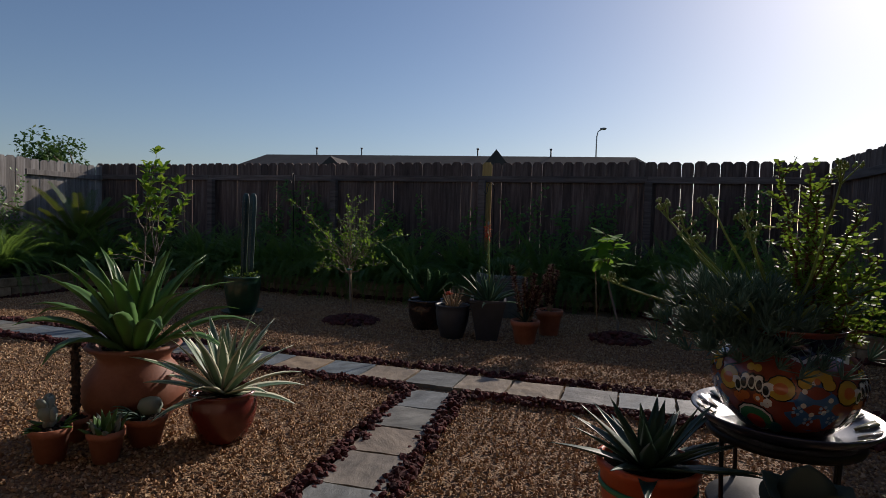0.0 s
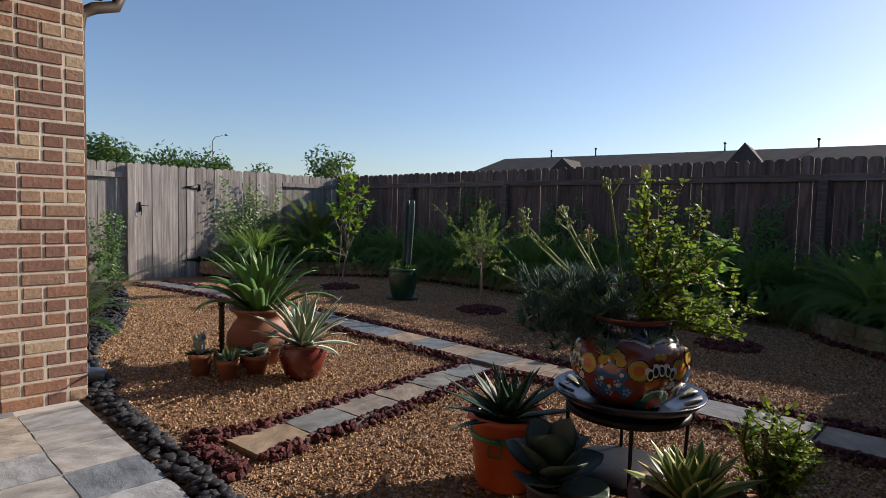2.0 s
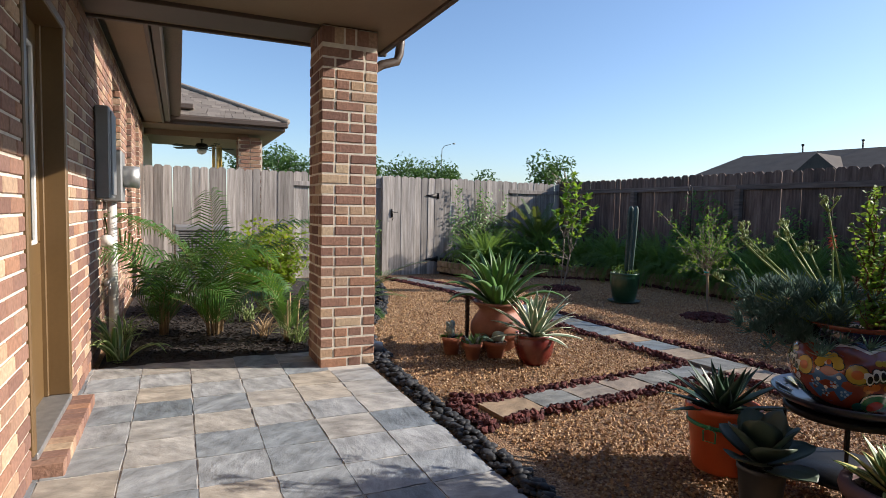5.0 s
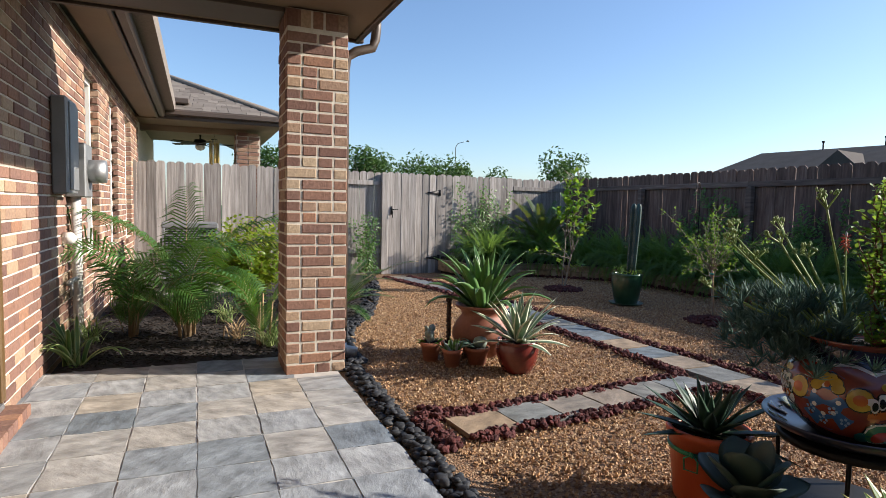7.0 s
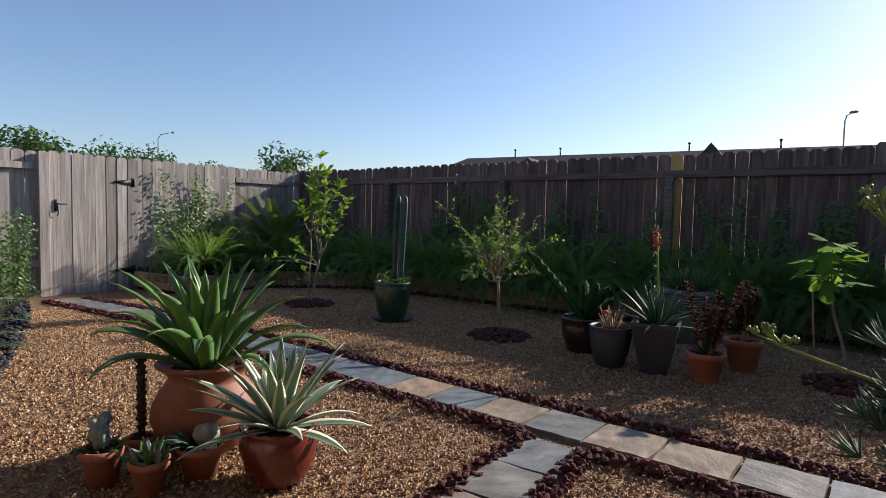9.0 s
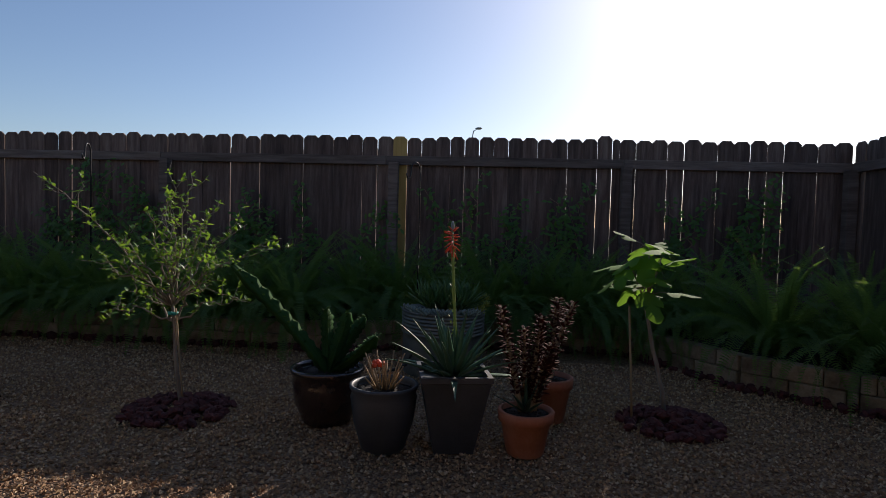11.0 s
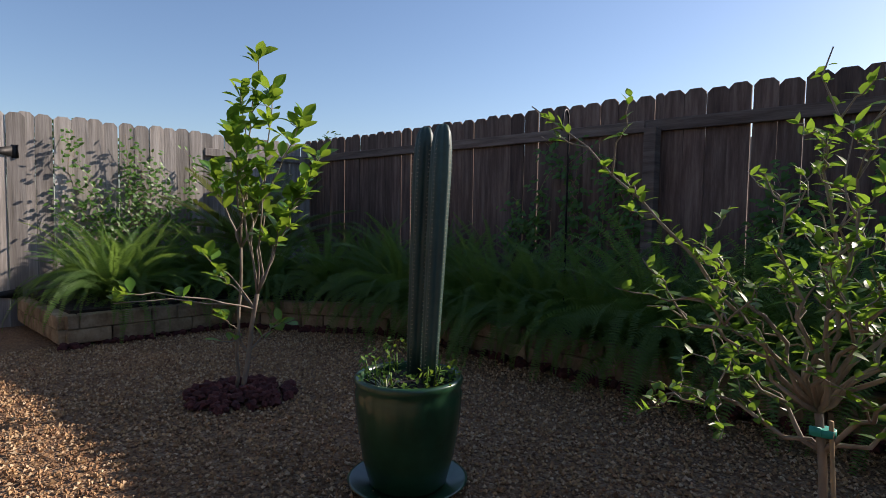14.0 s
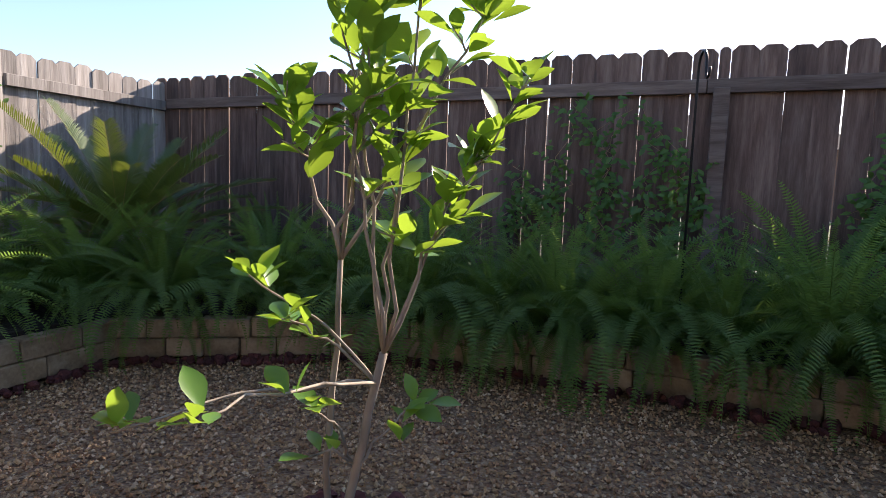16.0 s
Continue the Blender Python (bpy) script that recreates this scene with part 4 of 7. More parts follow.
    # eaves along the wall: soffit, fascia, gutter
    ceil = thing("ceiling_patio", "tan painted porch ceiling and eaves with brown fascia", "porch ceiling", kind="structure")
    m = Mesh(); box(m, (0.56, -1.38, 2.50), (4.96, 5.88, 0.14), 0.004)
    box(m, (-5.3, -0.32, 2.60), (6.75, 0.27, 0.06), 0.003)
    part("soffit", m, M_SOFFIT, ceil, smooth=False)
    m = Mesh()
    box(m, (-1.94, 0.56, 2.53), (0.04, 2.13, 0.24), 0.004)
    box(m, (-1.60, 0.24, 2.425), (0.36, 1.44, 0.05), 0.004)
    box(m, (0.56, 1.58, 2.53), (5.06, 0.04, 0.24), 0.004)
    box(m, (-5.3, -0.17, 2.635), (6.8, 0.035, 0.15), 0.004)
    part("fascia", m, M_TRIM, ceil, smooth=False)
    m = Mesh()
    for p0, p1 in (((-1.98, 1.65, 2.57), (3.1, 1.65, 2.57)), ((-8.66, -0.105, 2.64), (-1.97, -0.105, 2.64))):
        box(m, [(a + b) / 2 for a, b in zip(p0, p1)], (p1[0] - p0[0], 0.10, 0.11), 0.02)
    part("gutter", m, M_TRIM, ceil, "brown metal gutter", smooth=False)
    m = Mesh(); box(m, (0.56, -1.40, 2.72), (5.16, 6.1, 0.2)); box(m, (-6.9, -3.2, 2.78), (9.9, 6.6, 0.2))
    part("roof_deck", m, M_SHINGLE, ceil, smooth=False)
    sp = thing("downspout", "brown metal downspout elbowing from the gutter to the column", "downspout", kind="structure")
    m = Mesh()
    pts = [(-1.66, 1.65, 2.55), (-1.66, 1.648, 2.44), (-1.66, 1.64, 2.37), (-1.66, 1.62, 2.31), (-1.66, 1.50, 2.27), (-1.66, 1.43, 2.22), (-1.66, 1.415, 2.12), (-1.66, 1.415, 0.12)]
    tube(m, pts, 0.036, 8)
    part("pipe", m, M_TRIM, sp)
    m = Mesh(); tube(m, [(-1.66, 1.415, 0.13), (-1.66, 1.43, 0.08), (-1.66, 1.52, 0.05)], [0.038, 0.04, 0.045], 10)
    part("spout", m, M_GALV, sp, "ribbed flexible outlet at the foot")
    # meter boxes
    mb = thing("electric_meter", "grey metal electric box and round meter on the brick wall", "meter box", -2.40, -0.50, 0)
    m = Mesh(); box(m, (0, 0.05, 1.53), (0.36, 0.10, 0.68), 0.012); part("cabinet", m, M_METAL, mb, smooth=False)
    m = Mesh(); box(m, (-0.03, 0.104, 1.53), (0.30, 0.012, 0.62), 0.004); part("door", m, M_METAL, mb, smooth=False)
    m = Mesh(); box(m, (-0.42, 0.07, 1.38), (0.30, 0.14, 0.42), 0.01); part("meter_base", m, M_METAL, mb, smooth=False)
    m = Mesh(); tube(m, [(-0.42, 0.14, 1.38), (-0.42, 0.26, 1.38)], 0.09, 20); part("meter", m, M_GALV, mb, "round glass-fronted meter")
    m = Mesh(); tube(m, [(-0.34, 0.06, 1.17), (-0.34, 0.06, -0.02)], 0.036, 10); part("conduit", m, M_PVC, mb, "pale upright conduit")
    m = Mesh(); tube(m, [(-0.14, 0.03, 0.52), (-0.30, 0.06, 0.54), (-0.36, 0.06, 0.54)], 0.02, 8); tube(m, [(-0.16, 0.05, 0.42), (-0.16, 0.05, 0.54)], 0.012, 8)
    part("tap", m, M_GALV, mb)
    m = Mesh(); tube(m, [(-0.16, 0.0, 0.86), (-0.16, 0.06, 0.86), (-0.16, 0.085, 0.86)], [0.045, 0.045, 0.02], 14); part("outlet_cover", m, M_WHITE, mb)
    # mulch bed between patio and side fence
    m = Mesh()
    nx, ny = 24, 14

    def edge(x):
        """Front line of the bed, in the house's own turn."""
        line = ((-7.95, 3.5), (-5.4, 2.85), (-3.3, 2.08), (-2.7, 1.68), (-2.0, 1.42), (-1.8, 1.2))
        for (a, ya), (b, yb) in zip(line, line[1:]):
            if a <= x <= b:
                return ya + (yb - ya) * (x - a) / (b - a) + 0.0349 * (x + 1.37)
        return 1.2
    vs = []
    for j in range(ny + 1):
        for i in range(nx + 1):
            x = -7.9 + 6.04 * i / nx
            vs.append((x, -0.46 + (edge(x) + 0.46) * j / ny, 0.012 + gz(x) + 0.02 * noise.noise((i * 0.7, j * 0.9, 3)) * (0 if i == nx else 1)))
    m.add(vs, [(j * (nx + 1) + i, j * (nx + 1) + i + 1, (j + 1) * (nx + 1) + i + 1, (j + 1) * (nx + 1) + i) for j in range(ny) for i in range(nx)])
    tagged(part("mulch_bed", m, M_SOIL, None, "black shredded mulch bed beside the patio"), "", "mulch", kind="structure")
    chips = Mesh()
    for _ in range(3600):
        x = rnd.uniform(-5.2, -1.9); y = rnd.uniform(-0.4, edge(x) - 0.08)
        r = Euler((rnd.uniform(-0.4, 0.4), rnd.uniform(-0.4, 0.4), rnd.uniform(0, 6.3))).to_matrix()
        box(chips, (x, y, 0.028 + gz(x)), (rnd.uniform(0.02, 0.06), 0.008, 0.005), 0, r)
    tagged(part("mulch_chips", chips, surf("shredded_bark", [(0.010, 0.008, 0.007), (0.032, 0.023, 0.018)], 30, 0.95, 0.2, 90, island=0.6), None, "dark shredded bark chips on the bed"), "", "mulch", kind="stuff")


def build_neighbour():
    rnd = random.Random(47)
    h = thing("neighbour_house", "attached brick house wing with covered porch and grey shingle roof", "house", -8.5, -0.38, 0)
    m = Mesh()
    box(m, (-4.0, -2.6, 1.25), (0.2, 4.4, 2.6))
    part("wall", m, M_BRICK_J, h, smooth=False)
    m = Mesh(); box(m, (-0.95, 1.72, 1.2), (0.44, 0.44, 2.5)); part("porch_column", m, M_MORTAR, h, smooth=False)
    m = Mesh()
    for c in range(34):
        z = 0.037 + 0.0735 * c
        for i in range(2):
            o = 0.055 if c % 2 else 0
            box(m, (-0.727, 1.72 - 0.112 + 0.217 * i + o * (0.5 - i), z), (0.02, 0.196, 0.0605), 0.003)
            box(m, (-0.95 - 0.112 + 0.217 * i + o * (0.5 - i), 1.497, z), (0.196, 0.02, 0.0605), 0.003)
    tagged(part("column_bricks", m, M_BRICK_J, h, smooth=False), kind="stuff")
    m = Mesh(); box(m, (-1.9, 0.6, 2.58), (3.8, 3.3, 0.06)); box(m, (-0.95, 0.3, 2.50), (0.25, 2.8, 0.12)); part("porch_soffit", m, M_SOFFIT, h, smooth=False)
    m = Mesh(); box(m, (0.02, 1.18, 2.635), (0.04, 2.1, 0.16), 0.004); box(m, (-1.9, 2.24, 2.635), (3.8, 0.04, 0.16), 0.004); part("fascia", m, M_TRIM, h, smooth=False)
    m = Mesh(); box(m, (0.08, 1.2, 2.66), (0.1, 2.2, 0.1), 0.02); part("gutter", m, M_TRIM, h, smooth=False)
    # hipped roof with shingles in courses
    m = Mesh()
    m.add([(0.08, 2.3, 2.70), (0.08, -6, 2.70), (-4.2, -6, 4.6), (-4.2, -1.9, 4.6), (-9, -1.9, 4.6), (-9, 2.3, 2.70)], [(0, 3, 2, 1), (0, 5, 4, 3)])
    roof = part("roof", m, M_SHINGLE, h, smooth=False)
    sh = Mesh()
    sl = Matrix.Rotation(math.atan2(1.9, 4.28), 3, "Y")
    for r in range(26):
        s = 0.08 + r * 0.15
        x, z = 0.08 - s * 0.914, 2.715 + s * 0.406
        y = 2.28 - s * 0.9 - rnd.uniform(0, 0.1)
        while y > -1.4:
            w = rnd.choice((0.14, 0.18, 0.24, 0.3))
            box(sh, (x, y - w / 2, z), (0.17, w - 0.006, 0.012 + rnd.choice((0, 0.006))), 0, sl)
            y -= w
    tagged(part("shingles", sh, M_SHINGLE, roof, smooth=False), kind="stuff")
    m = Mesh(); tube(m, [(0.08, 2.3, 2.73), (-4.2, -1.9, 4.63)], 0.06, 6); part("ridge_cap", m, M_SHINGLE, roof)
    m = Mesh(); box(m, (-0.25, 0.55, 2.90), (0.3, 0.3, 0.1), 0.02); part("roof_vent", m, M_TRIM, roof, smooth=False)
    fan = thing("ceiling_fan", "dark bronze porch ceiling fan with a white globe light", "ceiling fan", -10.3, 0.5, 0)
    m = Mesh(); tube(m, [(0, 0, 2.55), (0, 0, 2.52), (0, 0, 2.50), (0, 0, 2.42)], [0.06, 0.05, 0.015, 0.015], 10); part("rod", m, M_IRON, fan)
    m = Mesh(); lathe(m, [(0.05, 2.30), (0.11, 2.32), (0.13, 2.37), (0.10, 2.42), (0.03, 2.43)], 18); part("motor", m, M_IRON, fan)
    m = Mesh(); lathe(m, [(0.01, 2.20), (0.07, 2.22), (0.10, 2.27), (0.09, 2.30)], 18); part("globe", m, M_WHITE, fan)
    for i in range(5):
        a = 1.2566 * i + 0.3
        m = Mesh(); box(m, (0.38 * math.cos(a), 0.38 * math.sin(a), 2.34), (0.5, 0.12, 0.012), 0.004, Euler((0.2, 0, a)).to_matrix()); part("fan_blade", m, M_IRON, fan, smooth=False)
    ch = thing("wind_chime", "brass tube wind chime hanging from the porch", "wind chime", -9.35, 0.74, 0)
    m = Mesh(); tube(m, [(0, 0, 2.53), (0, 0, 2.36)], 0.004, 4); lathe(m, [(0.005, 2.35), (0.06, 2.345), (0.06, 2.335), (0.005, 2.33)], 14); part("top_disc", m, M_IRON, ch)
    brass = surf("brass_tube", [(0.60, 0.43, 0.12), (0.72, 0.54, 0.2)], 5, 0.35, 0, metal=0.4)
    for i in range(5):
        a = 1.2566 * i
        m = Mesh(); x, y = 0.075 * math.cos(a), 0.075 * math.sin(a); tube(m, [(x, y, 2.28), (x, y, 1.74 + 0.03 * i)], 0.02, 8); tube(m, [(x, y, 2.34), (x, y, 2.28)], 0.002, 3); part("chime_tube", m, brass, ch)


def far_tree(x, y, top, rad, seed, label, blobs=9, gap=0.25):
    rnd = random.Random(seed)
    t = thing("tree", label, "tree", x, y, -0.2, group="trees past the fence")
    trunk, crown = Mesh(), Mesh()
    tube(trunk, [(0, 0, 0), (0.1, 0, top * 0.3), (0.05, 0.1, top * 0.62)], [0.22, 0.17, 0.10], 8)
    for i in range(blobs):
        a, q = rnd.uniform(0, 6.3), rad * math.sqrt(rnd.random())
        c = Vector((q * math.cos(a), q * math.sin(a), top * rnd.uniform(0.55, 0.86)))
        r = rad * rnd.uniform(0.28, 0.5)
        c.z = min(c.z, top - r * 0.8)
        tube(trunk, [(0.05, 0.05, top * 0.5), tuple(c * 0.6 + Vector((0, 0, top * 0.22))), tuple(c)], [0.07, 0.045, 0.015], 5)
        for _ in range(int(330 * (1 - gap))):
            d = Vector((rnd.gauss(0, 1), rnd.gauss(0, 1), rnd.gauss(0, 0.8)))
            p = c + d.normalized() * r * rnd.uniform(0.45, 1.08)
            leaf(crown, p, Vector((rnd.gauss(0, 1), rnd.gauss(0, 1), rnd.gauss(0, 0.6) - 0.2)), Vector((rnd.gauss(0, 0.5), rnd.gauss(0, 0.5), 1)), rnd.uniform(0.14, 0.30), rnd.uniform(0.10, 0.18), n=2)
    part("trunk", trunk, M_BARK, t)
    part("crown", crown, M_TREE, t)


def build_distance():
    a, b = Vector((-25.5, 37.9, 5.5)), Vector((0.8, 41.4, 5.5))
    d = (b - a).normalized(); n = Vector((d.y, -d.x, 0))
    if n.y > 0:
        n = -n
    h = thing("far_house", "long low building with a dark shingle roof behind the fence", "building")
    m = Mesh()
    e = [a - d * 2.5 + n * 5, b + d * 2.5 + n * 5, b + d * 2.5 - n * 5, a - d * 2.5 - n * 5]
    for p in e:
        p.z = 3.3
    m.add([tuple(p) for p in e] + [tuple(a), tuple(b)], [(0, 1, 5, 4), (1, 2, 5), (2, 3, 4, 5), (3, 0, 4)])
    part("roof", m, M_ROOFFAR, h, smooth=False)
    m = Mesh()
    w = [a - d * 2 + n * 4.5, b + d * 2 + n * 4.5, b + d * 2 - n * 4.5, a - d * 2 - n * 4.5]
    m.add([(p.x, p.y, -0.2) for p in w] + [(p.x, p.y, 3.3) for p in w], [(i, (i + 1) % 4, (i + 1) % 4 + 4, i + 4) for i in range(4)])
    part("wall", m, M_BRICK_J, h, smooth=False)
    for f, top in ((0.255, 4.95), (0.665, 5.45), (0.98, 4.95)):
        c = a + (b - a) * f
        m = Mesh()
        p = c + n * 4.4
        m.add([tuple(p - d * 1.5 + Vector((0, 0, 3.6 - 5.5))), tuple(p + d * 1.5 + Vector((0, 0, 3.6 - 5.5))), (p.x, p.y, top), (c.x, c.y, top),
               tuple(c - d * 1.5 + Vector((0, 0, -1.9))), tuple(c + d * 1.5 + Vector((0, 0, -1.9)))], [(0, 1, 2), (1, 5, 3, 2), (0, 2, 3, 4)])
        part("gable", m, M_ROOFFAR, h, smooth=False)
    for f in (0.15, 0.28, 0.60, 0.79):
        c = a + (b - a) * f
        m = Mesh(); tube(m, [(c.x, c.y, 5.3), (c.x, c.y, 5.95)], 0.05, 8); tube(m, [(c.x, c.y, 5.93), (c.x, c.y, 6.03)], 0.09, 8)
        part("roof_vent", m, M_IRON, h)
    for x, y, top, arm, lab in ((-2.95, 60.0, 10.35, (0.45, -0.2, 0.25), "grey street lamp with a curved neck"), (-76.0, 38.6, 11.05, (1.5, 0.7, 0.3), "grey street lamp with a long arm")):
        s = thing("street_lamp", lab, "street lamp", x, y, 0, group="street lamps")
        m = Mesh(); tube(m, [(0, 0, 0), (0, 0, top - 0.8), (arm[0] * 0.25, arm[1] * 0.25, top - 0.3), (arm[0], arm[1], top - 0.25 + arm[2] * 0.5)], [0.10, 0.06, 0.05, 0.04], 8); part("pole", m, M_GALV, s)
        m = Mesh(); stone(m, (arm[0] * 1.35, arm[1] * 1.35, top - 0.2 + arm[2] * 0.5), (0.36, 0.24, 0.12), random.Random(1), 0.0, 10, 6, 0.0); part("lamp_head", m, M_METAL, s)
    far_tree(-26.4, 23.0, 5.5, 2.0, 5, "sparse green tree beyond the fence corner", 8, 0.4)
    far_tree(-34.0, 16.6, 5.2, 2.6, 6, "round green tree beyond the gate", 12, 0.1)
    far_tree(-34.5, 19.6, 4.4, 1.9, 9, "low green tree beyond the gate", 8, 0.1)
    far_tree(-34.0, 11.5, 5.4, 2.4, 7, "dense green tree behind the side fence", 12, 0.05)
    far_tree(-36.0, 7.0, 6.0, 2.6, 8, "dense green tree behind the side fence", 12, 0.05)


build_edging()
build_beds()
build_distance()
before = set(scene.objects)
build_house()
build_column()
build_neighbour()
build_paving()
# the house stands two degrees askew to the fences
pivot = Matrix.Translation((-1.37, 1.37, 0)) @ Matrix.Rotation(radians(-2.0), 4, "Z") @ Matrix.Translation((1.37, -1.37, 0))
for ob in [o for o in scene.objects if o not in before and o.parent is None and not o.name.startswith("pavement")]:
    ob.matrix_basis = pivot @ ob.matrix_basis


# ---- pots ----
def pot(parent, prof, material, soil_z, soil_r, wall=0.014, n=40, wave=None, label="", name="pot"):
    """A hollow pot from its outer profile, with soil in it."""
    m = Mesh()
    r_top, z_top = prof[-1]
    inner = [(r_top - wall, z_top), (r_top - wall * 1.2, z_top - 0.02), (soil_r, soil_z - 0.005), (0.005, soil_z - 0.006)]
    lathe(m, [(0.004, prof[0][1])] + prof + inner, n, wave)
    part(name, m, material, parent, label)
    m = Mesh(); rnd = random.Random(int(soil_r * 1000))
    lathe(m, [(0.003, soil_z + 0.012), (soil_r * 0.5, soil_z + 0.008), (soil_r * 1.01, soil_z)], 18, lambda a, z: 0.02 * math.sin(5 * a))
    for _ in range(40):
        a, q = rnd.uniform(0, 6.3), soil_r * rnd.uniform(0, 0.95)
        s = rnd.uniform(0.003, 0.009)
        stone(m, (q * math.cos(a), q * math.sin(a), soil_z + 0.01), (s, s, s * 0.8), rnd, 0.3, 5, 3)
    part("soil", m, M_SOIL, parent)


def rosette(parent, z, count, length, width, material, rnd, el=(0.15, 1.45), bend=(0.2, 0.9), root=0.03, thick=0.10, keel=0.3, name="leaf", tip=0.5, droop=0.0, scale=(0.8, 1.05)):
    """Succulent leaves round a centre, the inner ones upright; each leaf is a part."""
    for i in range(count):
        t = i / max(1, count - 1)
        az = i * 2.39996 + rnd.uniform(-0.2, 0.2)
        e = el[0] + (el[1] - el[0]) * t ** 0.8 + rnd.uniform(-0.1, 0.1)
        b = bend[1] + (bend[0] - bend[1]) * t + rnd.uniform(-0.15, 0.15)
        m = Mesh()
        q = root * (1 - t * 0.8)
        blade(m, (q * math.cos(az), q * math.sin(az), z + 0.04 * length * t), az, e, length * rnd.uniform(*scale) * (1 - 0.25 * t if t > 0.8 else 1), width * rnd.uniform(0.85, 1.1),
              b, thick, 8, tip, keel, rnd.uniform(-0.25, 0.25))
        part(name, m, material, parent)


def build_front_pots():
    rnd = random.Random(51)
    a = thing("potted_agave", "large green agave in a round terracotta urn on the gravel", "potted plant", -1.44, 2.49, 0, group="agave pots")
    pot(a, [(0.11, 0.0), (0.150, 0.03), (0.205, 0.09), (0.232, 0.16), (0.226, 0.22), (0.192, 0.285), (0.162, 0.32), (0.158, 0.342), (0.174, 0.366), (0.206, 0.388), (0.214, 0.398), (0.205, 0.408)], M_TERRA_D, 0.37, 0.15, label="round terracotta urn")
    rosette(a, 0.36, 44, 0.56, 0.078, M_AGAVE, rnd, (0.50, 1.5), (0.10, 1.55), 0.07, 0.06, 0.42, tip=0.9)
    a = thing("potted_agave", "cream-edged variegated agave in a glazed oxblood pot", "potted plant", -0.93, 2.50, 0, group="agave pots")
    pot(a, [(0.085, 0.0), (0.10, 0.012), (0.135, 0.08), (0.15, 0.15), (0.147, 0.20), (0.138, 0.215), (0.147, 0.222), (0.15, 0.235)], M_REDGLAZE, 0.205, 0.128, label="glazed dark red pot")
    rosette(a, 0.215, 38, 0.40, 0.060, M_AGAVE_V, rnd, (0.0, 1.5), (0.05, 0.6), 0.04, 0.06, 0.3, tip=0.7)
    # four small terracotta pots
    for x, y, r, h, lab in ((-1.43, 2.05, 0.062, 0.125, "small terracotta pot of pale prickly pear pads"), (-1.22, 2.13, 0.058, 0.115, "small terracotta pot of dark stubby succulents"),
                            (-1.21, 2.33, 0.072, 0.115, "terracotta bowl with a ball cactus and trailing succulent"), (-1.52, 2.24, 0.055, 0.11, "small terracotta pot with a dark upright cactus")):
        t = thing("small_potted_cactus", lab, "potted plant", x, y, 0, group="small cactus pots")
        t.scale = (1.0, 1.0, 1.0) if "upright" in lab else (1.22, 1.22, 1.15)
        pot(t, [(r * 0.7, 0), (r * 0.95, h * 0.78), (r * 1.04, h * 0.79), (r * 1.06, h)], M_TERRA, h * 0.9, r * 0.9, 0.007, 24, label="small terracotta pot")
        if "prickly" in lab:
            for i in range(9):
                m = Mesh(); q = rnd.uniform(0, 0.045); az = rnd.uniform(0, 6.3)
                stone(m, (q * math.cos(az), q * math.sin(az), h + 0.02 + 0.03 * (i % 3)), (0.024, 0.013, 0.028), rnd, 0.05, 8, 6, 0.4); part("pad", m, M_GHOST, t)
            for i in range(14):
                m = Mesh(); az = rnd.uniform(0, 6.3); blade(m, (0.04 * math.cos(az), 0.04 * math.sin(az), h), az, rnd.uniform(0, 0.8), 0.05, 0.016, 0.4, 0.3, 4); part("leaf", m, M_BUSH, t)
        elif "stubby" in lab:
            for i in range(22):
                m = Mesh(); az = i * 2.4; q = rnd.uniform(0, 0.045)
                blade(m, (q * math.cos(az), q * math.sin(az), h * 0.9), az, rnd.uniform(0.6, 1.5), rnd.uniform(0.05, 0.10), 0.022, 0.2, 0.35, 5); part("leaf", m, M_AGAVE if i % 3 else M_GHOST, t)
        elif "ball" in lab:
            m = Mesh(); lathe(m, [(0.005, h - 0.01), (0.032, h), (0.042, h + 0.028), (0.033, h + 0.055), (0.004, h + 0.066)], 30, lambda a_, z_: 0.06 * math.cos(15 * a_), (0.0, 0.02, 0)); part("ball_cactus", m, M_GHOST, t)
            for i in range(26):
                m = Mesh(); az = rnd.uniform(2.5, 5.5); blade(m, (0.035 * math.cos(az), 0.035 * math.sin(az), h), az, rnd.uniform(0.2, 0.9), rnd.uniform(0.07, 0.12), 0.009, 1.6, 0.4, 6); part("leaf", m, M_FINGER, t)
        else:
            m = Mesh(); tube(m, [(0, 0, h * 0.8), (0.004, 0, 0.25), (-0.003, 0, 0.40), (0, 0, 0.43)], [0.014, 0.016, 0.017, 0.010], 8)
            for i in range(46):
                az, z = i * 2.4, 0.14 + 0.30 * i / 46
                stone(m, (0.015 * math.cos(az), 0.015 * math.sin(az), z), (0.008, 0.008, 0.010), rnd, 0.2, 5, 3)
            for i in range(5):
                stone(m, (0.017 * math.cos(i * 1.3), 0.017 * math.sin(i * 1.3), 0.445), (0.011, 0.011, 0.02), rnd, 0.2, 6, 4)
            part("stem", m, surf("brown_cactus", [(0.03, 0.02, 0.015), (0.07, 0.045, 0.03)], 30, 0.9, 0.5, 90), t)
    # orange pot with strap
    a = thing("potted_agave", "dark spiky agave in an orange plastic pot tied with green tape", "potted plant", 0.915, 2.24, 0, group="agave pots")
    a.scale = (1.33, 1.33, 0.95)
    pot(a, [(0.088, 0.0), (0.092, 0.01), (0.115, 0.285), (0.121, 0.287), (0.123, 0.312), (0.118, 0.316)], M_ORANGE, 0.285, 0.105, 0.006, label="orange plastic pot")
    green = surf("green_tape", [(0.02, 0.20, 0.09), (0.03, 0.26, 0.12)], 6, 0.5, 0.05)
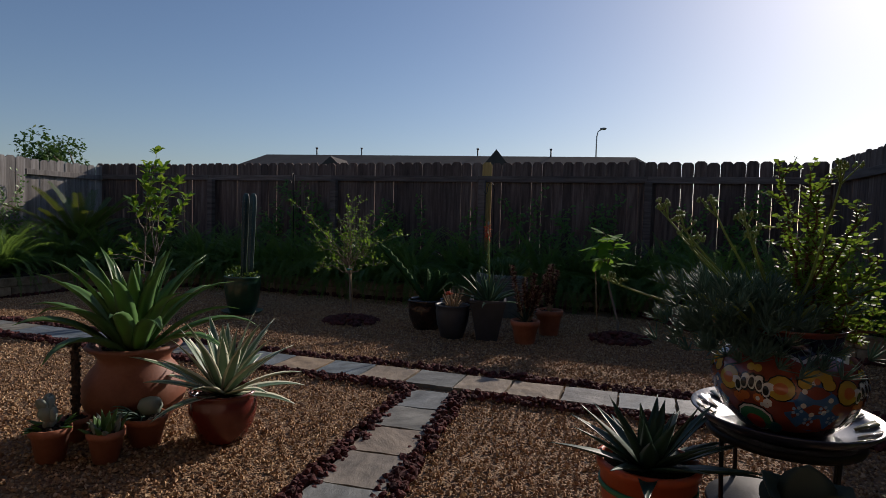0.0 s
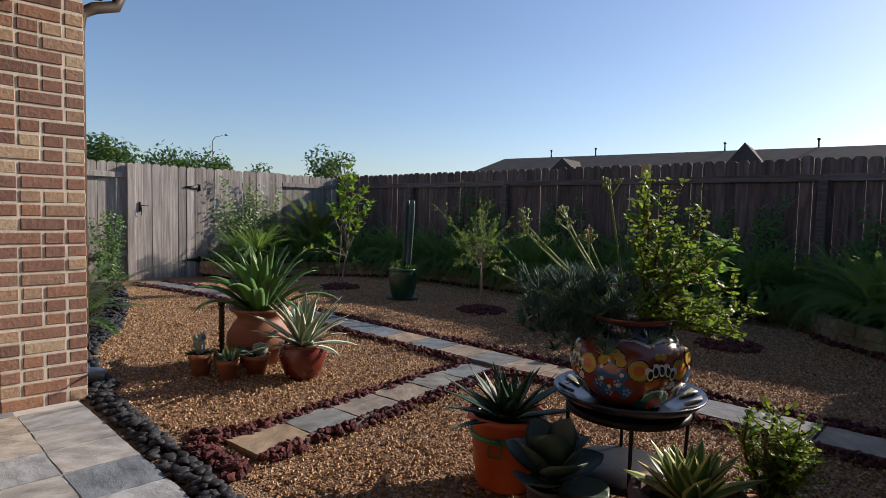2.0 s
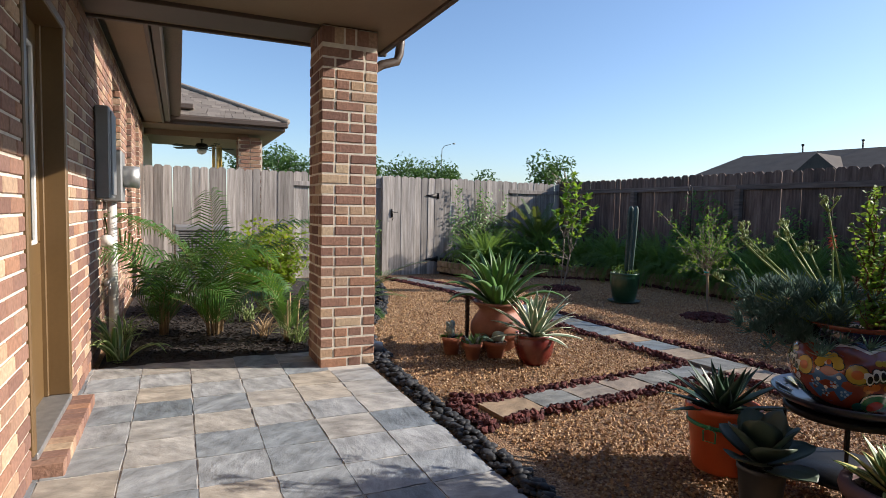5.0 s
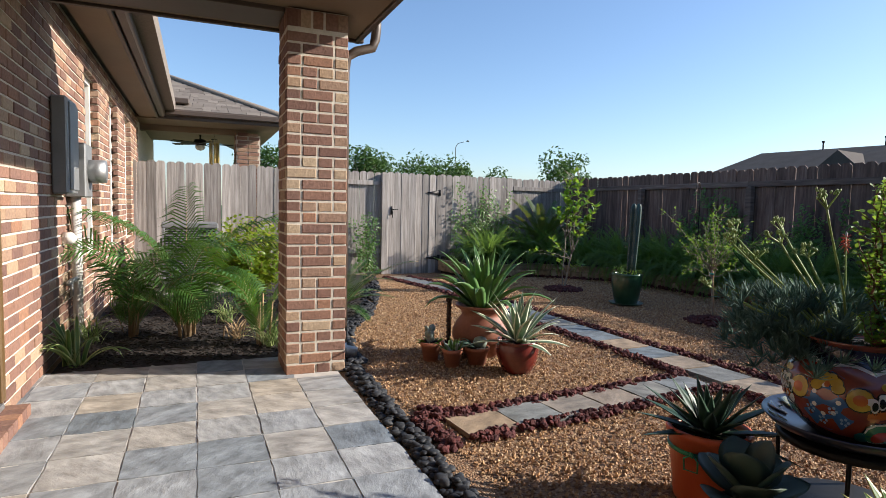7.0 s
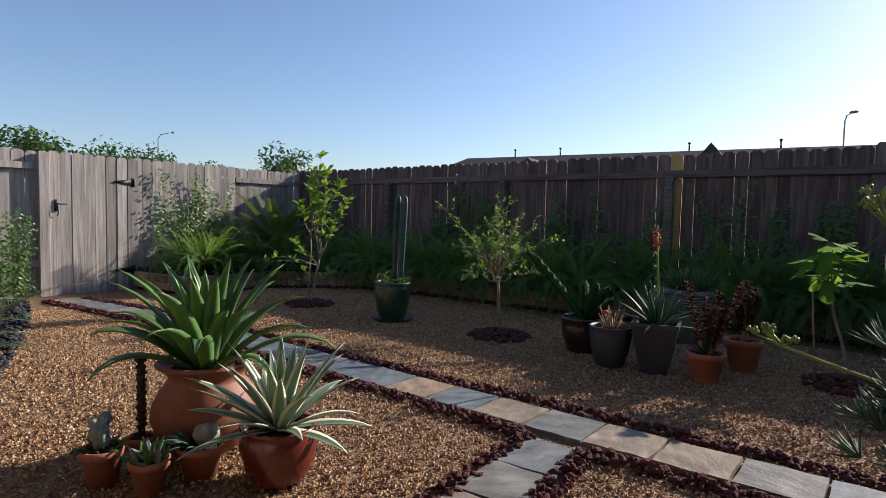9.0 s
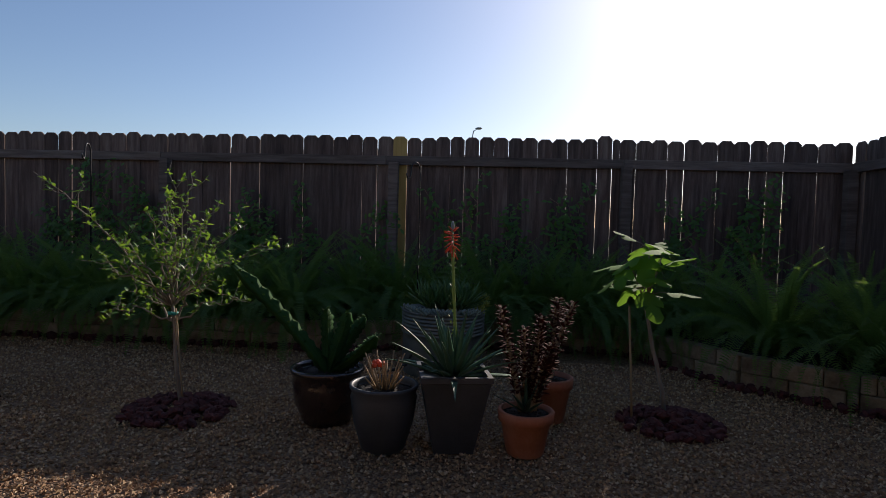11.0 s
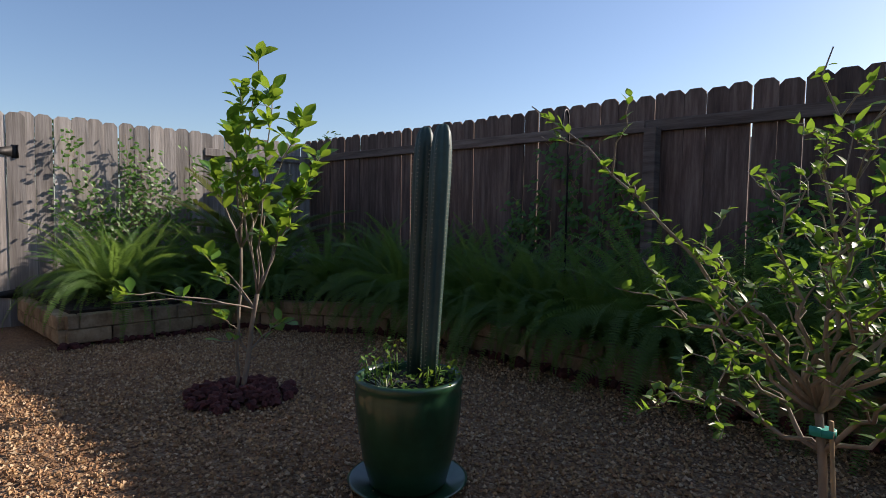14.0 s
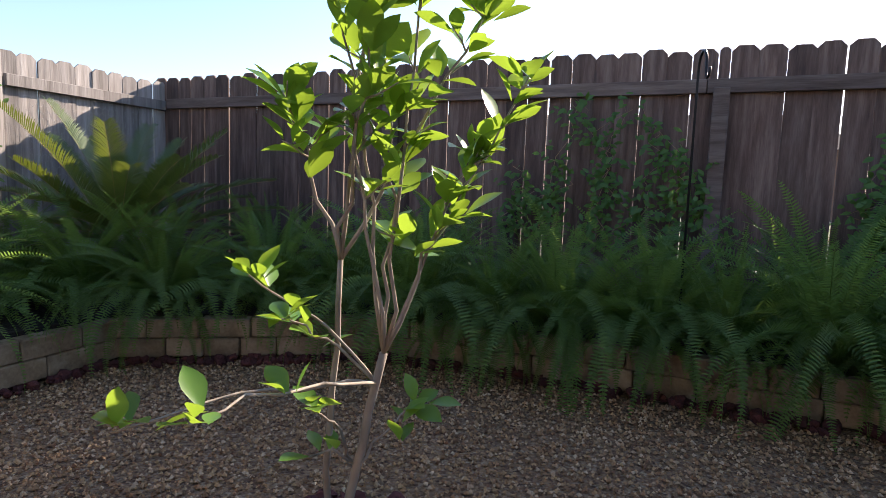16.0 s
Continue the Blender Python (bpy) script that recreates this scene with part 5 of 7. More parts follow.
    m = Mesh(); lathe(m, [(0.113, 0.222), (0.1145, 0.222), (0.1155, 0.240), (0.114, 0.240)], 36); part("tape", m, green, a)
    m = Mesh(); tube(m, [(0.0, -0.118, 0.235), (0.02, -0.128, 0.22), (0.018, -0.122, 0.17), (-0.02, -0.122, 0.17), (-0.02, -0.128, 0.22), (0, -0.118, 0.235)], 0.003, 5); stone(m, (0, -0.122, 0.236), (0.016, 0.006, 0.012), rnd, 0.1); ob = part("knot", m, green, a); ob.rotation_euler = (0, 0, radians(20))
    rosette(a, 0.285, 34, 0.25, 0.042, M_ALOE_D, rnd, (0.0, 1.5), (0.0, 0.25), 0.035, 0.10, 0.45, tip=0.1)
    # paddle plant
    a = thing("potted_paddle_plant", "dark paddle-leaved succulent in a grey pot", "potted plant", 1.29, 1.98, 0)
    pot(a, [(0.062, 0.0), (0.066, 0.008), (0.084, 0.19), (0.088, 0.192), (0.089, 0.212)], M_DARKPOT, 0.195, 0.078, 0.006, label="grey plastic pot")
    for i in range(12):
        az, lv = i * 2.4, i / 12
        m = Mesh(); blade(m, (0.02 * math.cos(az), 0.02 * math.sin(az), 0.20 + 0.07 * lv), az, 0.2 + 1.15 * lv, 0.19 * (1 - 0.15 * lv), 0.17 * (1 - 0.2 * lv), 0.1, 0.04, 10, 3.2, 0.2, 0.0, 0.35); part("leaf", m, M_PADDLE, a)
    m = Mesh(); tube(m, [(0, 0, 0.19), (0, 0, 0.29)], [0.018, 0.012], 8); part("stem", m, M_PADDLE, a)
    # plum pot
    a = thing("potted_agave", "yellow-striped agave in a plum-coloured clay pot with rolled rim", "potted plant", 1.70, 2.095, 0, group="agave pots")
    a.scale = (1.12, 1.12, 1.1)
    pot(a, [(0.105, 0.0), (0.11, 0.01), (0.132, 0.13), (0.139, 0.14), (0.133, 0.15), (0.139, 0.165), (0.135, 0.185), (0.138, 0.20), (0.154, 0.212), (0.160, 0.232), (0.156, 0.250), (0.146, 0.256)], M_PURPLE, 0.225, 0.13, 0.018, label="plum clay pot")
    rosette(a, 0.225, 38, 0.18, 0.056, M_AGAVE_S, rnd, (0.30, 1.5), (0.0, 0.25), 0.03, 0.10, 0.35, tip=0.5)
    a = thing("potted_elephant_bush", "young elephant bush in a small terracotta pot", "potted plant", 1.86, 2.33, 0)
    pot(a, [(0.055, 0), (0.06, 0.01), (0.075, 0.15), (0.084, 0.16), (0.087, 0.185), (0.084, 0.205), (0.078, 0.21)], M_TERRA, 0.185, 0.068, 0.01, label="terracotta pot")
    elephant_bush(a, (0, 0, 0.18), 13, 0.36, rnd, 1.0, 0.0165)


def elephant_bush(parent, base, limbs, height, rnd, spread, leaf_len=0.017, drift=(0, 0), tips=None):
    """Red-brown stems set with small round leaves in pairs."""
    stems, leaves = Mesh(), Mesh()
    for i in range(limbs):
        az = i * 2.4 + rnd.uniform(-0.3, 0.3)
        el = rnd.uniform(0.7, 1.5)
        p, d = Vector(base), heading(az, el)
        ln = height * rnd.uniform(0.65, 1.05)
        if tips:
            goal = Vector(tips[i % len(tips)]) + Vector((rnd.uniform(-0.05, 0.05), rnd.uniform(-0.05, 0.05), rnd.uniform(-0.05, 0.05)))
            ln = (goal - p).length * 1.05
        pts, k = [p.copy()], 14
        for s in range(k):
            if tips:
                t = (s + 1) / k
                p = Vector(base).lerp(goal, t) + Vector((0, 0, 0.25 * ln * t * (1 - t))) + Vector((rnd.uniform(-1, 1), rnd.uniform(-1, 1), 0)) * 0.008
            else:
                d = (d + Vector((rnd.uniform(-0.25, 0.25), rnd.uniform(-0.25, 0.25), 0.12))).normalized()
                p = p + d * ln / k
            pts.append(p.copy())
        tube(stems, pts, [0.0065 * (1 - 0.75 * s / k) + 0.001 for s in range(k + 1)], 5)
        subs = [pts]
        for s in range(2, k):
            q, dd = pts[s].copy(), heading(rnd.uniform(0, 6.3), rnd.uniform(-0.2, 1.1))
            sub = [q.copy()]
            for _ in range(5):
                dd = (dd + Vector((rnd.uniform(-0.3, 0.3), rnd.uniform(-0.3, 0.3), 0.08))).normalized()
                q = q + dd * height * 0.05 * spread
                sub.append(q.copy())
            tube(stems, sub, [0.003, 0.0026, 0.002, 0.0018, 0.0014, 0.001], 4)
            subs.append(sub)
        for line in subs:
            for s in range(1, len(line)):
                a0, b0 = line[s - 1], line[s]
                n = max(1, int((b0 - a0).length / 0.010))
                for u in range(n):
                    c = a0.lerp(b0, (u + 0.5) / n)
                    ax = rnd.uniform(0, 6.3)
                    for g in (0, math.pi):
                        dd = heading(ax + g, rnd.uniform(0.1, 0.7))
                        leaf(leaves, c, dd, Vector((rnd.gauss(0, 0.8), rnd.gauss(0, 0.8), 1)), leaf_len * rnd.uniform(0.7, 1.2), leaf_len * 0.9, 0.1, 0.1, 3)
    tagged(part("twig_tangle", stems, surf("red_brown_stem", [(0.10, 0.04, 0.025), (0.17, 0.07, 0.04)], 20, 0.7, 0.2), parent), kind="stuff")
    tagged(part("foliage", leaves, M_JADE, parent), kind="stuff")


def build_talavera():
    rnd = random.Random(61)
    X, Y = 1.335, 2.445
    st = thing("plant_stand", "round black iron plant stand on the gravel", "plant stand", X, Y, 0)
    st.scale = (0.92, 0.92, 1.62)
    m = Mesh(); lathe(m, [(0.24, 0.225), (0.25, 0.222), (0.255, 0.23), (0.25, 0.238), (0.24, 0.236)], 40); part("ring", m, M_IRON, st)
    for i in range(4):
        a = math.pi / 2 * i + 0.5
        m = Mesh(); tube(m, [(0.245 * math.cos(a), 0.245 * math.sin(a), 0.23), (0.235 * math.cos(a), 0.235 * math.sin(a), 0.10), (0.26 * math.cos(a), 0.26 * math.sin(a), 0.0)], 0.008, 6); part("leg", m, M_IRON, st)
    m = Mesh(); lathe(m, [(0.232, 0.075), (0.238, 0.070), (0.244, 0.075), (0.238, 0.080)], 40); part("stretcher_ring", m, M_IRON, st)
    dish_m = surf("dark_glazed_dish", [(0.012, 0.016, 0.035), (0.03, 0.035, 0.06)], 6, 0.3, 0.05, coat=0.3)
    tr = thing("saucer", "wide dark glazed saucer with painted bands on the stand", "saucer", X, Y, 0.385)
    tr.scale = (0.90, 0.90, 0.95)
    m = Mesh(); lathe(m, [(0.01, 0.0), (0.20, 0.0), (0.28, 0.03), (0.315, 0.062), (0.312, 0.068), (0.272, 0.042), (0.20, 0.014), (0.01, 0.012)], 48); part("dish", m, dish_m, tr)
    pale = surf("pale_glaze", [(0.52, 0.50, 0.44), (0.62, 0.60, 0.54)], 8, 0.2, 0.05, coat=0.8)
    for i in range(16):
        a = 2 * math.pi * i / 16
        m = Mesh(); pts = []
        for q, w in ((0.225, 0.05), (0.295, 0.10)):
            for s in (-w, w):
                pts.append((q * math.cos(a + s), q * math.sin(a + s), 0.0275 if q < 0.25 else 0.0595))
        m.add([(x, y, z + 0.002) for x, y, z in pts] + [(x, y, z) for x, y, z in pts], [(0, 1, 3, 2), (0, 4, 5, 1), (2, 3, 7, 6), (0, 2, 6, 4), (1, 5, 7, 3)])
        part("painted_band", m, pale if i % 2 else surf_cache("olive_glaze", (0.25, 0.24, 0.10)), tr)
    pt = thing("painted_urn", "round hand-painted ceramic urn with coloured flowers, birds and scrolls", "painted pot", X, Y, 0.397)
    pt.scale = (0.79, 0.79, 0.81)
    prof = [(0.13, 0.0), (0.17, 0.012), (0.235, 0.07), (0.275, 0.15), (0.285, 0.215), (0.262, 0.285), (0.215, 0.325), (0.188, 0.345), (0.186, 0.375), (0.200, 0.405), (0.222, 0.42)]
    red = surf_cache("brick_red_glaze", (0.22, 0.05, 0.028))
    pot(pt, prof, red, 0.385, 0.17, 0.016, 56, label="round red-glazed urn body", name="body")

    def rad(z):
        for (r0, z0), (r1, z1) in zip(prof, prof[1:]):
            if z0 <= z <= z1:
                return r0 + (r1 - r0) * (z - z0) / max(1e-6, z1 - z0)
        return prof[-1][0]

    def patch(name, pts, color, off=0.002):
        """A painted patch on the urn: outline in (angle, height)."""
        m = Mesh()
        ca, cz = sum(p[0] for p in pts) / len(pts), sum(p[1] for p in pts) / len(pts)
        ring = []
        for f in (1.0, 0.5):
            for a_, z_ in pts:
                aa, zz = ca + (a_ - ca) * f, cz + (z_ - cz) * f
                r = rad(zz) + off
                ring.append((r * math.cos(aa), r * math.sin(aa), zz))
        n = len(pts); r = rad(cz) + off
        ring.append((r * math.cos(ca), r * math.sin(ca), cz))
        m.add(ring, [(i, (i + 1) % n, n + (i + 1) % n, n + i) for i in range(n)] + [(n + i, n + (i + 1) % n, 2 * n) for i in range(n)])
        part(name, m, surf_cache(*color), pt)

    def oval(a0, z0, ra, rz, turn=0.0, n=12):
        out = []
        for i in range(n):
            t = 2 * math.pi * i / n
            u, v = math.cos(t), math.sin(t)
            out.append((a0 + ra * (u * math.cos(turn) - v * math.sin(turn)), z0 + rz * (u * math.sin(turn) + v * math.cos(turn))))
        return out
    blue, yel, wht, grn, blk, org = ("cobalt_glaze", (0.045, 0.13, 0.30)), ("yellow_glaze", (0.50, 0.33, 0.04)), ("white_glaze", (0.72, 0.70, 0.64)), ("green_glaze_paint", (0.05, 0.20, 0.09)), ("black_glaze", (0.012, 0.012, 0.014)), ("orange_glaze", (0.52, 0.14, 0.03))
    for k in range(4):
        a0 = k * math.pi / 2 + 0.15
        patch("blue_panel", oval(a0, 0.18, 0.42, 0.125), blue, 0.0015)
        for i in range(7):
            t = 2 * math.pi * i / 7
            patch("white_dot", oval(a0 + 0.17 * math.cos(t), 0.19 + 0.062 * math.sin(t), 0.035, 0.010), wht, 0.003)
        for i in range(6):
            t = math.pi * i / 5
            patch("petal_outline", oval(a0 + 0.15 * math.cos(t), 0.245 + 0.035 * math.sin(t), 0.097, 0.024, t * 0.4), blk, 0.0026)
            patch("yellow_petal", oval(a0 + 0.15 * math.cos(t), 0.245 + 0.035 * math.sin(t), 0.085, 0.020, t * 0.4), yel, 0.0035)
        for i in range(4):
            fa, fz = a0 + (-0.22, -0.06, 0.10, 0.25)[i], (0.14, 0.10, 0.15, 0.11)[i]
            for q in range(5):
                t = 1.2566 * q
                patch("pale_blue_petal", oval(fa + 0.05 * math.cos(t), fz + 0.014 * math.sin(t), 0.022, 0.0065), ("pale_blue_glaze", (0.25, 0.38, 0.55)), 0.003)
        for s in (-1, 1):
            for q in range(9):
                t = 0.75 * q
                patch("scroll_dot", oval(a0 + s * 0.60 + 0.013 * q * math.cos(t) * s, 0.14 + 0.0042 * q * math.sin(t) + 0.004 * q, 0.028, 0.009), org if s > 0 else wht, 0.0028)
            patch("teal_arch", oval(a0 + s * 0.52, 0.05, 0.14, 0.028), ("teal_glaze", (0.03, 0.16, 0.15)), 0.0024)
        patch("flower_eye", oval(a0, 0.255, 0.04, 0.012), org, 0.0045)
        b0 = a0 + math.pi / 4
        patch("black_arch", oval(b0, 0.075, 0.30, 0.062), blk, 0.0015)
        patch("white_arch", oval(b0, 0.075, 0.275, 0.056), wht, 0.0022)
        patch("green_arch", oval(b0, 0.072, 0.25, 0.05), grn, 0.003)
        patch("red_arch", oval(b0, 0.060, 0.15, 0.032), ("red_glaze", (0.42, 0.05, 0.03)), 0.0045)
        for s in (-1, 1):
            patch("orange_scroll", oval(b0 + 0.12 * s, 0.165, 0.10, 0.020, 0.6 * s), org, 0.002)
            patch("white_scroll", oval(b0 + 0.22 * s, 0.215, 0.075, 0.016, -0.7 * s), wht, 0.003)
            patch("black_scroll", oval(b0 + 0.09 * s, 0.235, 0.08, 0.018, 0.4 * s), blk, 0.002)
            patch("white_petal", oval(b0 + 0.09 * s, 0.238, 0.055, 0.011, 0.4 * s), wht, 0.0035)
            patch("yellow_feather", oval(b0 + 0.05 * s, 0.275, 0.06, 0.014, 0.8 * s), yel, 0.003)
        for i in range(5):
            t = math.pi * (i - 2) / 7
            patch("black_leaf", oval(b0 + 0.24 * math.sin(t), 0.165 + 0.055 * math.cos(t), 0.075, 0.036, -t), blk, 0.002)
            patch("white_leaf", oval(b0 + 0.24 * math.sin(t), 0.165 + 0.055 * math.cos(t), 0.055, 0.027, -t), wht, 0.0032)
            patch("dark_leaf", oval(b0 + 0.24 * math.sin(t), 0.165 + 0.055 * math.cos(t), 0.038, 0.019, -t), blk, 0.0044)
        for s in (-1, 1):
            patch("flower_outline", oval(b0 + 0.36 * s, 0.215, 0.185, 0.050, 0.3 * s), blk, 0.0021)
            patch("yellow_flower", oval(b0 + 0.36 * s, 0.215, 0.17, 0.045, 0.3 * s), yel, 0.0025)
            patch("orange_eye", oval(b0 + 0.36 * s, 0.215, 0.09, 0.022, 0.3 * s), org, 0.0037)
    m = Mesh()
    for i in range(72):
        a = 2 * math.pi * i / 72
        z = 0.306 + 0.022 * abs(math.sin(a * 4))
        for zz in (z, z + 0.012):
            r = rad(zz) + 0.0022; m.v.append((r * math.cos(a), r * math.sin(a), zz)); m.uv.append((0, 0))
    m.f += [(2 * i, 2 * ((i + 1) % 72), 2 * ((i + 1) % 72) + 1, 2 * i + 1) for i in range(72)]
    part("white_scallop", m, surf_cache(*wht), pt)
    m = Mesh()
    for i in range(72):
        a = 2 * math.pi * i / 72
        z = 0.318 + 0.022 * abs(math.sin(a * 4))
        for zz in (z, 0.345, 0.395):
            r = rad(zz) + 0.003; m.v.append((r * math.cos(a), r * math.sin(a), zz)); m.uv.append((0, 0))
    m.f += [(3 * i + j, 3 * ((i + 1) % 72) + j, 3 * ((i + 1) % 72) + j + 1, 3 * i + j + 1) for i in range(72) for j in range(2)]
    part("scalloped_collar", m, surf_cache("navy_glaze", (0.012, 0.014, 0.05)), pt)
    # its planting: finger succulent, elephant bush, pale flower stalks
    fs = thing("finger_succulent", "mound of blue-green finger-leaved succulent in the painted urn", "succulent", X - 0.05, Y - 0.05, 0.69)
    m = Mesh()
    for i in range(230):
        c = Vector((rnd.gauss(-0.11, 0.10), rnd.gauss(-0.07, 0.10), rnd.uniform(-0.06, 0.18)))
        out = Vector((c.x + 0.1, c.y + 0.06, 0.14)).normalized()
        for _ in range(15):
            d = (out + Vector((rnd.gauss(0, 0.7), rnd.gauss(0, 0.7), rnd.gauss(0.35, 0.5)))).normalized()
            az, el = math.atan2(d.y, d.x), math.asin(max(-1, min(1, d.z)))
            blade(m, c, az, el, rnd.uniform(0.045, 0.075), 0.0055, -0.3, 0.4, 3, 0.4, 0.1)
    tagged(part("leaves", m, M_FINGER, fs), kind="stuff")
    m = Mesh()
    for i in range(30):
        az = rnd.uniform(0, 6.3); q = rnd.uniform(0.05, 0.22)
        tube(m, [(0, 0, -0.02), (q * 0.5 * math.cos(az) - 0.05, q * 0.5 * math.sin(az), 0.06), (q * math.cos(az) - 0.1, q * math.sin(az) - 0.05, 0.14)], [0.008, 0.006, 0.004], 5)
    tagged(part("stalk_tangle", m, M_STALK, fs), kind="stuff")
    for i, (tx, ty, tz) in enumerate(((-0.56, -0.10, 0.16), (-0.41, -0.16, 0.40), (-0.25, -0.08, 0.41), (0.04, -0.30, 0.51), (-0.33, -0.14, 0.30), (-0.14, -0.10, 0.33), (-0.36, -0.22, 0.36), (-0.18, -0.20, 0.38))):
        k = thing("flower_stalk", "pale green succulent flower stalk with clustered buds", "flower stalk", X, Y, 0.69, group="flower stalks of the urn")
        m = Mesh()
        mid = (tx * 0.45, ty * 0.45, tz * 0.40)
        tube(m, [(-0.02, -0.02, 0.0), mid, (tx * 0.85, ty * 0.85, tz * 0.82), (tx, ty, tz)], [0.0045, 0.004, 0.0035, 0.003], 6)
        part("stem", m, M_STALK, k)
        m = Mesh()
        for _ in range(5):
            t = Vector((tx, ty, tz)) + Vector((rnd.gauss(0, 0.02), rnd.gauss(0, 0.02), rnd.uniform(0.0, 0.035)))
            tube(m, [(tx * 0.96, ty * 0.96, tz * 0.95), tuple(t)], [0.003, 0.002], 4)
            for _ in range(7):
                c = t + Vector((rnd.gauss(0, 0.006), rnd.gauss(0, 0.006), rnd.uniform(0, 0.012)))
                stone(m, tuple(c), (0.004, 0.004, 0.007), rnd, 0.1, 5, 3)
        tagged(part("bud_head", m, M_STALK, k, "pale yellow-green buds"), kind="stuff")
    eb = thing("elephant_bush", "tall elephant bush with small round leaves spilling from the urn", "succulent bush", X, Y, 0.69)
    tips = ((-0.07, 0.12, 0.58), (0.0, 0.02, 0.50), (0.13, 0.12, 0.50), (0.08, 0.02, 0.46), (0.20, 0.10, 0.40), (0.05, 0.2, 0.45), (0.30, 0.40, 0.0), (0.34, 0.25, 0.14), (0.28, 0.05, 0.30), (0.25, 0.28, 0.32),
            (0.18, 0.35, 0.10), (0.34, 0.08, 0.02), (0.24, -0.10, 0.20), (0.30, 0.30, -0.10), (0.12, 0.25, 0.32), (0.22, 0.18, 0.24), (0.38, 0.34, 0.06), (0.1, -0.12, 0.28), (0.16, -0.14, 0.05), (0.26, 0.16, -0.08))
    elephant_bush(eb, (0.05, 0.02, 0.0), len(tips), 0.5, rnd, 0.75, 0.0195, tips=tips)


SURFS = {}


def surf_cache(name, c):
    if name not in SURFS:
        SURFS[name] = surf(name, [tuple(q * 0.8 for q in c), tuple(min(1, q * 1.15) for q in c)], 10, 0.22, 0.04, 60, coat=0.8)
    return SURFS[name]


def build_back_pots():
    rnd = random.Random(71)
    # green glazed pot with two columnar cacti
    c = thing("saucer", "green glazed saucer under the cactus pot", "saucer", -3.025, 5.41, 0)
    m = Mesh(); lathe(m, [(0.01, 0.0), (0.16, 0.0), (0.205, 0.03), (0.21, 0.034), (0.20, 0.036), (0.155, 0.012), (0.01, 0.01)], 40); part("dish", m, M_GREENGLAZE, c)
    c = thing("potted_cactus", "two ribbed columnar cacti in a green glazed fluted pot", "potted cactus", -3.025, 5.41, 0.012)
    flute = lambda a, z: -0.02 * max(0, math.sin(a * 14)) * (1 if 0.24 < z < 0.335 else 0)
    pot(c, [(0.12, 0.0), (0.135, 0.015), (0.158, 0.10), (0.174, 0.20), (0.181, 0.25), (0.184, 0.29), (0.185, 0.33), (0.179, 0.345), (0.186, 0.36), (0.188, 0.378), (0.182, 0.384)], M_GREENGLAZE, 0.355, 0.165, 0.014, 84, flute, label="green glazed fluted pot")
    for sx, lean, sy, rise in ((-0.03, -0.01, 0.05, 0.055), (0.075, -0.02, 0.02, 0.078)):
        m = Mesh()
        prof = [(0.024, 0.33), (0.028, 0.5), (0.033, 0.8), (0.036, 1.08), (0.034, 1.17), (0.028, 1.22), (0.018, 1.245), (0.004, 1.25)]
        lathe(m, prof, 48, lambda a, z: 0.26 * (abs(math.cos(a * 2.5)) - 0.6))
        m.v = [(x + sx + lean * (z - 0.3), y + sy + rise * (z - 0.3), z) for x, y, z in m.v]
        stem = part("cactus_stem", m, M_CACTUS, c)
        m = Mesh()
        for rib in range(5):
            a = rib * 2 * math.pi / 5
            for s in range(58):
                z = 0.36 + 0.0148 * s
                r = 0.0245 + 0.0125 * min(1, (z - 0.33) / 0.7); r *= 1.09 * (1 if z < 1.15 else max(0.3, 1 - (z - 1.15) * 5))
                p = Vector((sx + lean * (z - 0.3) + r * math.cos(a), sy + rise * (z - 0.3) + r * math.sin(a), z))
                for g in (-0.7, 0, 0.7):
                    d = heading(a + g, rnd.uniform(-0.4, 0.5)) * 0.0065
                    w = Vector((0, 0, 0.0009))
                    m.add([p - w, p + w, p + d], [(0, 1, 2)])
        tagged(part("spine_cover", m, M_SPINE, stem), kind="stuff")
    m = Mesh()
    for _ in range(330):
        az, q = rnd.uniform(0, 6.3), rnd.uniform(0.07, 0.185)
        leaf(m, (q * math.cos(az), q * math.sin(az), 0.36 + rnd.uniform(0, 0.10) * (1.2 if math.cos(az) < -0.2 else 0.6)), heading(rnd.uniform(0, 6.3), rnd.uniform(-0.2, 1.2)), Vector((0, 0, 1)), rnd.uniform(0.014, 0.026), 0.014, 0.1, 0.1, 2)
    for _ in range(26):
        az = rnd.uniform(0, 6.3); q = rnd.uniform(0.08, 0.15)
        tube(m, [(q * math.cos(az), q * math.sin(az), 0.35), (q * 1.15 * math.cos(az), q * 1.15 * math.sin(az), 0.43)], 0.002, 4)
    tagged(part("ground_cover", m, M_JADE, c, "small round-leaved succulent round the stems"), kind="stuff")
    m = Mesh()
    for i in range(9):
        blade(m, (0.03, -0.13, 0.36), i * 0.7, rnd.uniform(0.4, 1.1), 0.07, 0.012, 0.4, 0.1, 5)
    part("pale_rosette", m, M_AGAVE_V, c)

    # dark bowl with candelabra euphorbia
    e = thing("potted_euphorbia", "wavy-edged green euphorbia in a dark brown glazed pot", "potted plant", -1.00, 5.48, 0)
    brown = surf("dark_brown_glaze", [(0.02, 0.012, 0.01), (0.045, 0.026, 0.02)], 6, 0.25, 0.05, coat=0.5)
    pot(e, [(0.11, 0.0), (0.12, 0.01), (0.165, 0.12), (0.175, 0.21), (0.168, 0.245), (0.182, 0.26), (0.188, 0.275), (0.182, 0.284)], brown, 0.25, 0.165, 0.016, label="dark brown glazed pot")
